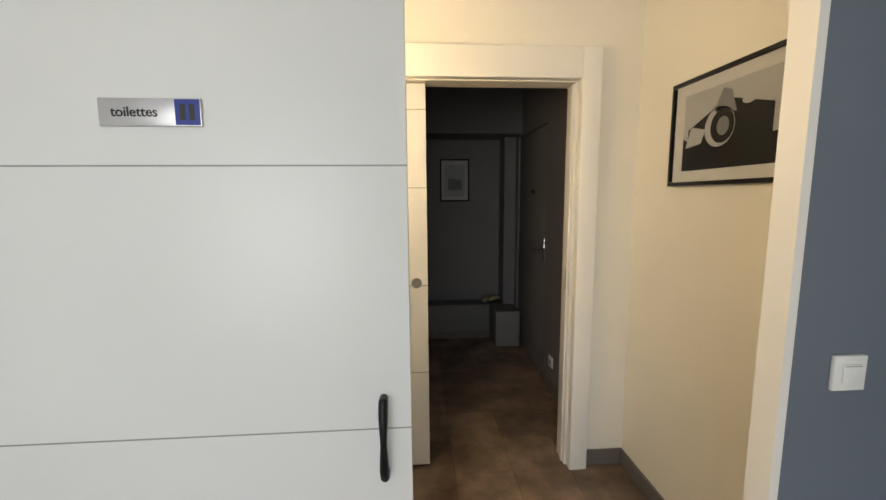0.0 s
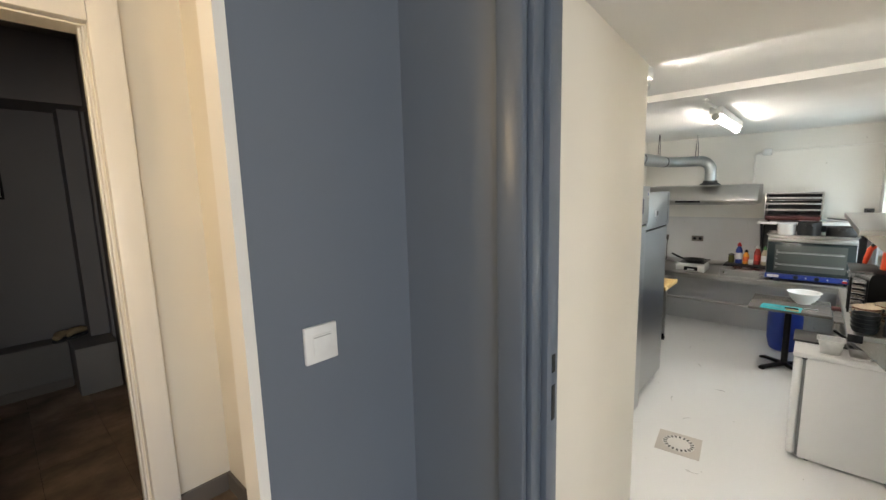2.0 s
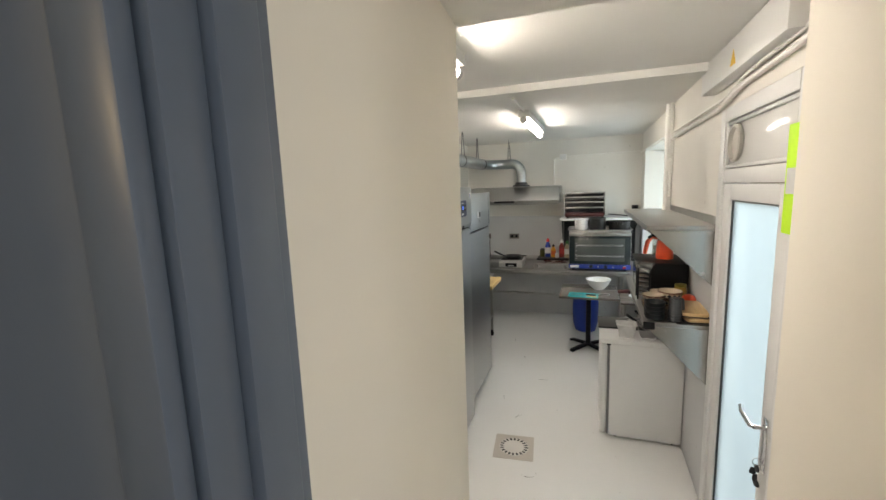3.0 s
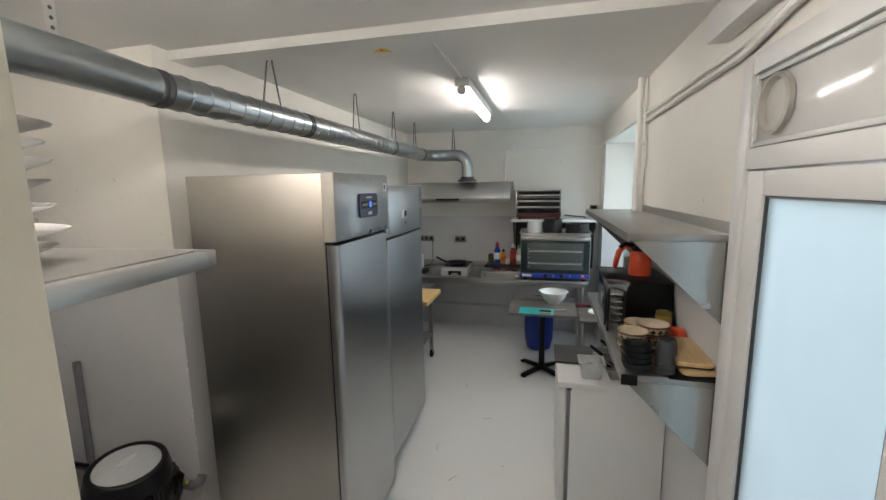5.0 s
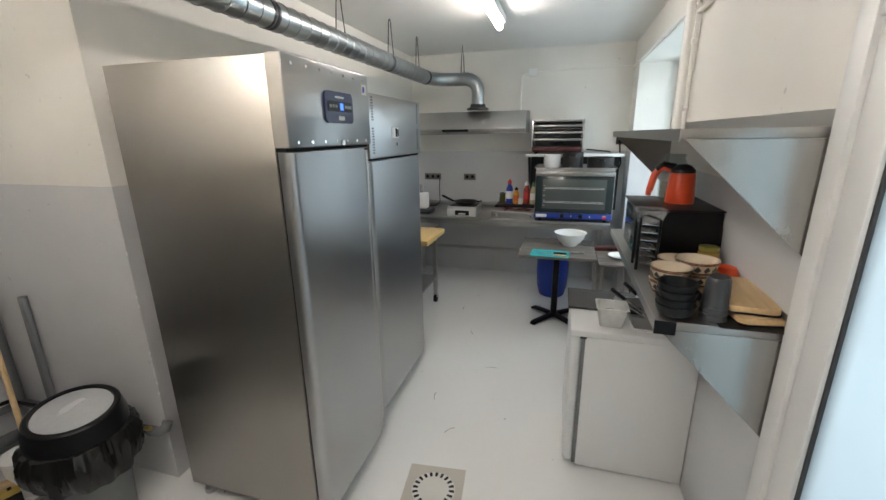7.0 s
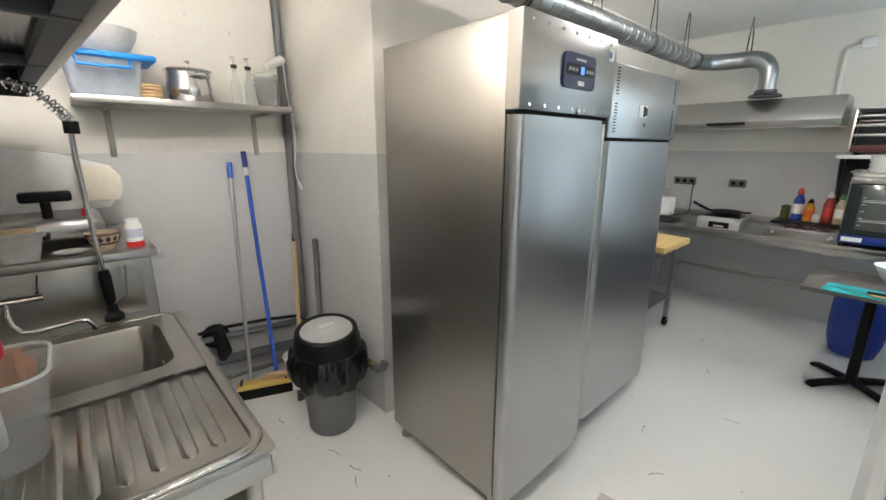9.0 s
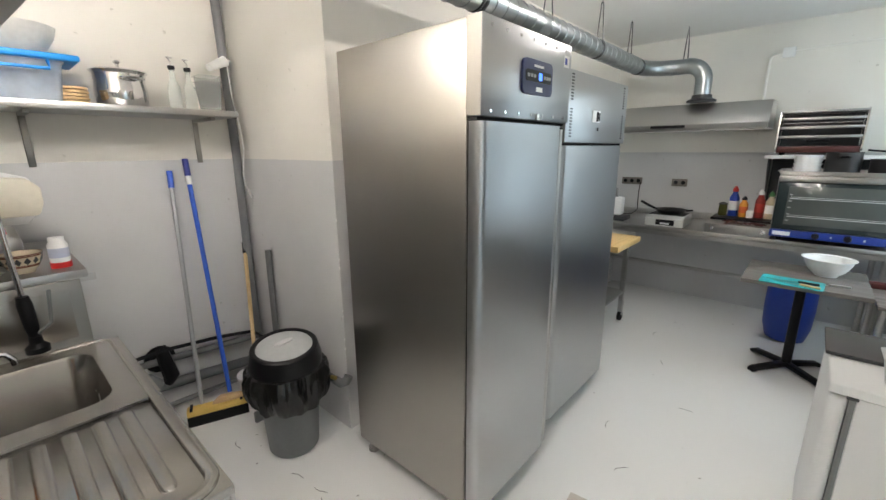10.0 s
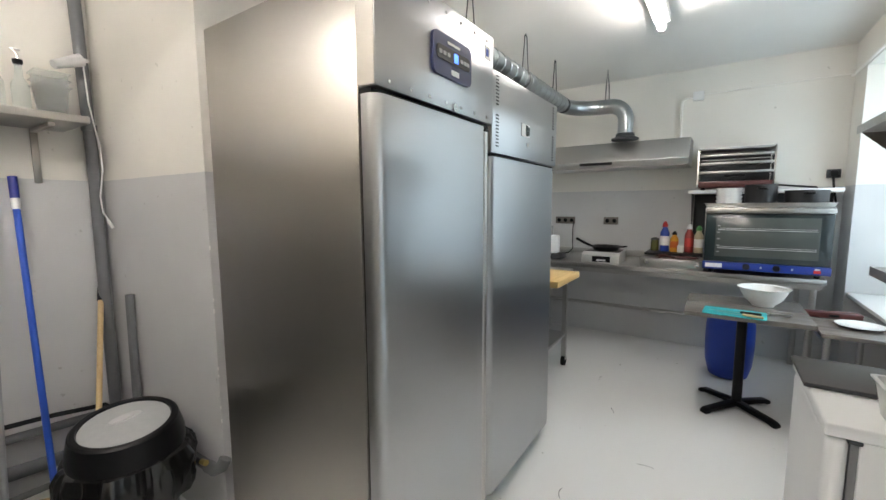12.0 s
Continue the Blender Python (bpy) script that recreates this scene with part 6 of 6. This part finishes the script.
# on the tables
tz = K + 0.7205
sb_ = thing("salad_bowl", (6.55, 0.20, tz), "large white plastic bowl with a flared rim", "bowl")
part("bowl_body", lathe([(0, 0), (0.062, 0), (0.064, 0.008), (0.10, 0.04), (0.125, 0.085), (0.135, 0.115), (0.148, 0.122), (0.148, 0.126), (0.132, 0.119), (0.12, 0.085), (0.095, 0.045), (0.055, 0.014), (0, 0.012)], n=40), WHITEPL, sb_)
tm = thing("chopping_mat", (6.20, 0.375, tz), "turquoise plastic chopping mat under kitchen knives", "mat")
tm.matrix_basis = pose(6.205, 0.37, tz, 0, 0, -4)
part("mat_sheet", prism(rrect(-0.105, 0.105, -0.165, 0.165, 0.015), "z", 0, 0.004), TEAL, tm)
def knife(at, rz, blade, grip_mat, label):
    ob = thing("kitchen_knife", at, label, "knife", "knives on the mat")
    ob.matrix_basis = pose(*at, 0, 0, rz)
    part("blade", prism([(0, 0.0), (blade, 0.004), (blade * 0.96, 0.012), (0.0, 0.018)], "z", 0.002, 0.0035), STEEL, ob)
    part("grip", box(-0.11, -0.001, -0.002, 0.02, 0.0, 0.014, 0.005), grip_mat, ob)
    return ob
knife((6.21, 0.34, tz + 0.0045), 88, 0.17, BLACK, "kitchen knife with a black grip")
knife((6.15, 0.33, tz + 0.0045), 75, 0.14, PALEWOOD, "paring knife with a wooden grip")
knife((6.27, 0.19, tz + 0.0005), 95, 0.15, STEEL, "steel knife with a metal grip")
sz = K + 0.6805
kb = thing("knife_case", (6.62, -0.15, sz), "long dark red plastic case", "case")
kb.matrix_basis = pose(6.60, -0.16, sz, 0, 0, 10)
part("case_body", box(-0.04, 0.04, -0.14, 0.14, 0.0, 0.035, 0.008), DRED, kb)
part("case_clip", box(-0.043, -0.0405, -0.02, 0.03, 0.01, 0.025), BLACK, kb)
dp = thing("dinner_plate", (6.36, -0.24, sz), "flat white ceramic dinner plate", "plate")
part("dish", lathe([(0, 0.004), (0.06, 0.003), (0.075, 0.01), (0.11, 0.02), (0.112, 0.023), (0.075, 0.014), (0, 0.009)], n=36), CERAMIC, dp)

# on the end worktop
cz = K + 0.8705
ih = thing("induction_hob", (7.15, 1.37, cz), "white and steel tabletop induction hob", "hob")
part("body", prism([(-0.17, 0.0), (0.17, 0.0), (0.17, 0.10), (-0.12, 0.10), (-0.17, 0.075)], "y", -0.165, 0.165, 0.004), plain("pale_steel_paint", (0.55, 0.55, 0.53), 0.35, 0.4), ih)
part("glass_top", box(-0.11, 0.16, -0.15, 0.15, 0.1005, 0.105, 0.002), BLACK, ih)
part("display", prism([(-0.1712, 0.012), (-0.1700, 0.012), (-0.1700, 0.065), (-0.1712, 0.065)], "y", -0.09, 0.07), BLACK, ih)
part("display_digits", prism([(-0.1720, 0.020), (-0.1714, 0.020), (-0.1714, 0.036), (-0.1720, 0.036)], "y", -0.05, 0.03), PRINTL, ih)
fp = thing("frying_pan", (7.16, 1.36, cz + 0.1055), "black frying pan on the hob", "pan")
part("pan_body", lathe([(0, 0), (0.10, 0), (0.135, 0.04), (0.14, 0.042), (0.13, 0.038), (0.098, 0.006), (0, 0.005)], n=36), plain("black_nonstick", (0.02, 0.02, 0.02), 0.35), fp)
part("handle", sweep([(-0.02, 0.12, 0.035), (-0.05, 0.19, 0.07), (-0.07, 0.26, 0.11)], [0.010, 0.013, 0.012], 8), BLACK, fp)
part("lug", sweep([(0.0, -0.13, 0.036), (0.0, -0.19, 0.045)], 0.008, 8), BLACK, fp)
gsv = thing("gas_griddle", (7.18, 0.78, cz), "low steel gas griddle with two knobs", "griddle")
part("body", box(-0.26, 0.30, -0.22, 0.25, 0.0, 0.085, 0.005), STEEL, gsv)
part("front_panel", box(-0.2645, -0.2605, -0.21, 0.24, 0.008, 0.08, 0.001), STEELT, gsv)
part("plate", box(-0.02, 0.295, -0.215, 0.245, 0.0855, 0.105, 0.004), BLACK, gsv, "black burnt griddle plate")
copies(gsv, "knob", lathe([(0, -0.02), (0.018, -0.018), (0.02, 0), (0, 0)], n=18), CHROME, [pose(-0.2615, 0.19, 0.05, 0, 90, 0), pose(-0.2615, -0.17, 0.05, 0, 90, 0)])
ch_ = None
random.seed(5)
for k in range(16):
    a, b = random.uniform(-0.2, -0.06), random.uniform(-0.17, 0.1)
    ch_ = sweep([(a, b, 0.092), (a + random.uniform(-0.05, 0.05), b + random.uniform(-0.05, 0.05), 0.10), (a + random.uniform(-0.06, 0.06), b + random.uniform(-0.08, 0.08), 0.091)], 0.006, 6, bm=ch_)
grt = part("burner_grate", ch_, DRED, gsv)
bz = cz + 0.1055
def bottle(at, r, h, body, cap, label, neck=0.35, band=None):
    r, h = r * 1.06, h * 1.08
    ob = thing("sauce_bottle", at, label, "bottle", "sauce bottles")
    part("bottle_body", lathe([(0, 0), (r * 0.95, 0), (r, 0.01), (r, h * 0.62), (r * neck, h * 0.78), (r * neck, h * 0.82), (0, h * 0.82)], n=22), body, ob)
    part("cap", lathe([(r * neck * 1.25, h * 0.821), (r * neck * 1.2, h * 0.9), (r * neck * 0.4, h), (0, h)], n=18), cap, ob)
    if band:
        part("print_band", lathe([(r * 1.004, h * 0.2), (r * 1.015, h * 0.21), (r * 1.015, h * 0.5), (r * 1.004, h * 0.51)], n=22), band, ob)
    return ob
bottle((7.36, 0.965, bz), 0.032, 0.115, plain("olive_jar", (0.10, 0.10, 0.03), 0.15), plain("dark_lid", (0.05, 0.05, 0.04), 0.4), "small jar of capers with a dark lid", 0.9)
bottle((7.36, 0.885, bz), 0.036, 0.255, BLUEPL, RED, "blue sauce bottle with a red pointed cap", 0.5, PAPER)
bottle((7.34, 0.805, bz), 0.032, 0.175, plain("mustard", (0.70, 0.28, 0.02), 0.35), BLACK, "mustard bottle with a dark cap", 0.5, plain("orange_print", (0.65, 0.12, 0.02), 0.5))
bottle((7.36, 0.69, bz), 0.034, 0.235, plain("ketchup", (0.28, 0.025, 0.02), 0.3), WHITEPL, "dark red ketchup bottle with a white cap", 0.55, plain("red_print", (0.5, 0.04, 0.03), 0.5))
bottle((7.34, 0.615, bz), 0.034, 0.225, plain("dressing", (0.50, 0.42, 0.28), 0.35), plain("green_cap", (0.05, 0.22, 0.06), 0.4), "pale dressing bottle with a green cap", 0.5, PAPER)
sp2 = thing("spice_tin", (7.31, 0.75, bz), "small white spice tin", "tin")
part("tin_body", box(-0.025, 0.025, -0.025, 0.025, 0, 0.065, 0.004), PAPER, sp2)

# wall shelf over the oven, with the grill
og = thing("grill_shelf", (7.748, -0.31, 0.91), "dark steel shelf over the oven with a white edge", "shelf")
part("board", box(-0.36, 0.0, 0.0, 1.03, -0.03, 0.0, 0.003), WHITEPL, og)
part("cheek", prism([(-0.002, -0.031), (-0.34, -0.031), (-0.30, -0.12), (-0.06, -0.40), (-0.002, -0.40)], "y", 1.0, 1.004), DGREY, og)
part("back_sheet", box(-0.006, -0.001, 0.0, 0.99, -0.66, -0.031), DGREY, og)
gr = thing("salamander_grill", (7.56, 0.115, 0.911), "open steel salamander grill with glowing bars", "grill")
for y in (0.0, 0.535):
    part("side_plate", prism(rrect(-0.16, 0.15, 0.02, 0.37, 0.03), "y", y, y + 0.012, 0.003), CHROME, gr)
part("top_plate", box(-0.13, 0.13, 0.013, 0.534, 0.345, 0.362, 0.004), STEELT, gr)
part("back_plate", box(0.13, 0.145, 0.013, 0.534, 0.03, 0.344), DGREY, gr)
part("base", box(-0.15, 0.128, 0.013, 0.534, 0.02, 0.075, 0.006), DRED, gr, "dark red base panel")
for z in (0.14, 0.215, 0.285):
    part("shelf_bar", box(-0.165, -0.135, 0.013, 0.534, z, z + 0.022, 0.005), STEELT, gr)
part("handle", box(-0.185, -0.166, 0.20, 0.35, 0.11, 0.135, 0.006), BLACK, gr)
part("element", rod((-0.06, 0.03, 0.265), (-0.06, 0.52, 0.265), 0.008), CHROME, gr)
copies(gr, "foot", rod((0, 0, 0), (0, 0, 0.021), 0.015), BLACK, [pose(-0.12, 0.04, 0), pose(0.12, 0.04, 0), pose(-0.12, 0.5, 0), pose(0.12, 0.5, 0)])
oz2 = 0.799
ps = thing("plate_stack", (7.17, 0.42, 0.7705), "stack of deep white bowls on the oven", "bowls")
copies(ps, "bowl", lathe([(0, 0), (0.06, 0), (0.08, 0.012), (0.092, 0.045), (0.094, 0.05), (0.088, 0.05), (0.07, 0.012), (0, 0.008)], n=32), CERAMIC, [pose(0, 0, 0.032 * k) for k in range(4)])
def black_pot(at, r, h, label):
    ob = thing("black_pot", at, label, "pot", "black pots on the oven")
    part("pot_body", lathe([(0, 0), (r * 0.96, 0), (r, 0.012), (r, h), (r * 1.03, h + 0.004), (r * 0.95, h + 0.004), (r * 0.93, 0.015), (0, 0.012)], n=32), plain("matt_black_pot", (0.016, 0.016, 0.017), 0.45), ob)
    part("rim_handle", sweep([(-r, -0.03, h * 0.8), (-r - 0.03, -0.02, h * 0.82), (-r - 0.03, 0.02, h * 0.82), (-r, 0.03, h * 0.8)], 0.007, 8), BLACK, ob)
    return ob
black_pot((7.17, 0.215, 0.7705), 0.105, 0.165, "deep matt black pot standing on the oven tray")
black_pot((7.17, -0.06, 0.7705), 0.13, 0.115, "wide low black pan standing on the oven tray")
gcb = thing("grill_cable", (7.735, -0.285, 1.035), "black plug and thick cord hanging from the end wall", "cable")
part("wall_plug", box(-0.03, 0.012, -0.05, 0.035, -0.035, 0.035, 0.004), DGREY, gcb)
part("plug", box(-0.065, -0.031, -0.03, 0.02, -0.025, 0.025, 0.008), BLACK, gcb)
part("cord", sweep([(-0.05, 0.0, -0.02), (-0.06, -0.01, -0.12), (-0.06, -0.03, -0.24), (-0.07, -0.0, -0.33), (-0.08, 0.05, -0.30), (-0.07, 0.06, -0.2), (-0.07, 0.1, -0.11), (-0.08, 0.35, -0.085)], 0.008, 8), BLACK, gcb)


def wall_socket(at, n, label):
    ob = thing("wall_socket", at, label, "socket", "steel wall sockets")
    w = 0.071 * n
    part("plate", box(-0.012, -0.0005, -w / 2 - 0.004, w / 2 + 0.004, -0.04, 0.04, 0.003), plain("bronze_plate", (0.20, 0.18, 0.16), 0.35, 0.6), ob)
    copies(ob, "outlet", lathe([(0, -0.016), (0.018, -0.016), (0.021, -0.0125), (0.0, -0.0122)], n=20), BLACK, [pose(0, -w / 2 + 0.0355 + 0.071 * k, 0, 0, 90, 0) for k in range(n)])
    return ob


wall_socket((7.75, 1.44, 0.613), 2, "double wall socket in a bronze plate")
wall_socket((7.75, 1.93, 0.613), 3, "triple wall socket in a bronze plate")
skc = thing("hob_cord", (7.73, 1.83, 0.60), "thin black cord from the socket to the worktop", "cable")
part("cord", sweep([(-0.01, 0, 0), (-0.02, 0.005, -0.1), (-0.03, 0.0, -0.22), (-0.05, -0.01, -0.30), (-0.12, 0.02, -0.343), (-0.2, 0.1, -0.345)], 0.005, 6), BLACK, skc)

# prep table on castors past the fridges
pt2 = thing("castor_table", (5.55, 1.50, K), "steel prep table on castors beside the freezer", "table")
part("tabletop", box(0.0, 1.05, 0.0, 0.62, 0.83, 0.86, 0.004), STEELT, pt2)
part("shelf", box(0.03, 1.02, 0.03, 0.59, 0.28, 0.30, 0.003), STEELT, pt2)
for x, y in ((0.05, 0.05), (1.0, 0.05), (0.05, 0.57), (1.0, 0.57)):
    lg_ = part("leg", box(x - 0.018, x + 0.018, y - 0.018, y + 0.018, 0.10, 0.829), STEEL, pt2)
    part("castor", rod((x, y - 0.014, 0.045), (x, y + 0.014, 0.045), 0.044, n=20), RUBBER, pt2)
    part("castor_fork", box(x - 0.012, x + 0.012, y - 0.02, y + 0.02, 0.055, 0.101), STEEL, pt2)
wb = thing("butcher_board", (5.93, 1.52, K + 0.8605), "thick pale wooden butcher board on the prep table", "board")
part("board_body", box(-0.24, 0.27, -0.18, 0.20, 0.0, 0.045, 0.005), wood("yellow_beech", (0.55, 0.36, 0.14), (0.72, 0.50, 0.22)), wb)
wm = thing("white_mixer", (7.13, 1.86, K + 0.8705), "white countertop machine with a slim head", "mixer")
part("base", box(-0.10, 0.10, -0.11, 0.12, 0.0, 0.05, 0.012), DGREY, wm)
part("body", box(-0.06, 0.06, -0.055, 0.07, 0.051, 0.235, 0.02, 3), WHITEPL, wm)
part("head", rod((0, 0.02, 0.2355), (0, 0.02, 0.33), 0.02), plain("grey_head", (0.3, 0.3, 0.3), 0.4), wm)

# pipes, cables and boxes on the walls
rp2 = thing("heating_pipes", (5.42, -0.335, 1.136), "pair of white painted pipes rising along the wall", "pipes")
part("wide_pipe", rod((0, 0, 0), (0.03, 0, 0.922), 0.030, n=18), TRIM, rp2)
part("thin_pipe", sweep([(-0.075, -0.01, 0), (-0.065, -0.01, 0.86), (-0.05, -0.01, 0.905), (0.0, -0.01, 0.915)], 0.011, 10), TRIM, rp2)
copies(rp2, "pipe_clip", rod((-0.072, -0.02, 0), (-0.072, 0.006, 0), 0.016, n=10), TRIM, [pose(0, 0, 0.12), pose(0, 0, 0.47)])
cn = thing("cable_conduit", (2.43, -0.35, 1.80), "white painted cable conduits along the wall", "conduit")
part("conduit", sweep([(0.0, 0, 0.05), (1.2, 0, 0.02), (1.5, 0, -0.03), (2.55, 0, -0.04), (2.92, 0, -0.05), (2.92, 0, -0.35)], 0.014, 10), TRIM, cn)
part("conduit", sweep([(0.0, 0, 0.09), (1.1, 0, 0.06), (1.45, 0, 0.005), (2.62, 0, 0.0), (3.5, 0, 0.01), (5.3, 0, 0.005)], 0.010, 10), TRIM, cn)
eb = thing("cable_trunking", (3.0, -0.368, 1.87), "white boxed trunking high on the wall", "trunking")
part("trunk_body", box(0.0, 1.13, 0.0, 0.075, 0.0, 0.155, 0.004), WHITE, eb)
part("warning_sign", prism([(0.52, 0.03), (0.60, 0.03), (0.56, 0.10)], "y", 0.076, 0.0768), WARN, eb, "yellow warning triangle")
ws = thing("warning_sticker", (4.41, 1.185, 2.0595), "yellow triangular electric warning sticker", "sign")
part("triangle", prism([(0.0, 0.055), (0.02, -0.05), (-0.075, -0.015)], "z", -0.0018, -0.0008), WARN, ws)
part("bolt_mark", prism([(-0.045, -0.008), (-0.03, 0.004), (-0.028, -0.004), (-0.005, 0.01), (-0.022, -0.01), (-0.026, -0.002)], "z", -0.0026, -0.002), BLACK, ws)
jb = thing("junction_box", (7.75, 0.70, 1.80), "white junction box with conduit on the end wall", "junction box")
part("box_body", box(-0.045, -0.0005, -0.045, 0.045, -0.04, 0.04, 0.006), WHITEPL, jb)
part("conduit", sweep([(-0.02, 0.045, -0.01), (-0.02, 0.10, -0.012), (-0.02, 0.125, -0.03), (-0.02, 0.13, -0.07), (-0.02, 0.13, -0.40)], 0.011, 8), TRIM, jb)
part("thin_cable", sweep([(-0.008, -0.045, 0.01), (-0.008, -0.5, 0.02), (-0.008, -1.05, 0.025)], 0.006, 6), TRIM, jb)
cd = thing("ceiling_conduit", (4.16, 0.875, 2.058), "white conduit along the ceiling to the tube light", "conduit")
part("conduit", sweep([(0, 0, -0.012), (0.86, 0, -0.012)], 0.011, 8), TRIM, cd)
part("conduit_clip", box(0.4, 0.42, -0.016, 0.016, -0.024, -0.001, 0.002), TRIM, cd)
dsk = thing("dark_socket", (1.298, 3.08, 0.22), "small white socket low on the dark wall", "socket")
part("plate", box(-0.012, -0.0005, -0.04, 0.04, -0.04, 0.04, 0.003), WHITEPL, dsk)
part("outlet", lathe([(0, -0.016), (0.02, -0.016), (0.022, -0.0125), (0, -0.0122)], n=18), PRINTG, dsk).matrix_basis = pose(0, 0, 0, 0, 90, 0)
def shoe(at, rz):
    ob = thing("shoe", at, "small beige shoe resting on the grey bench", "shoe", "shoes on the bench")
    ob.matrix_basis = pose(*at, 0, 0, rz)
    part("sole", prism(rrect(-0.10, 0.10, -0.035, 0.035, 0.033), "z", 0, 0.016), DGREY, ob)
    part("upper", sweep([(-0.085, 0, 0.035), (-0.04, 0, 0.05), (0.02, 0, 0.042), (0.085, 0, 0.03)], [0.026, 0.036, 0.034, 0.018], 12, squash=0.75), plain("beige_canvas", (0.45, 0.36, 0.22), 0.8), ob)
    return ob
shoe((1.03, 4.37, 0.356), 60)
shoe((1.12, 4.40, 0.356), 40)
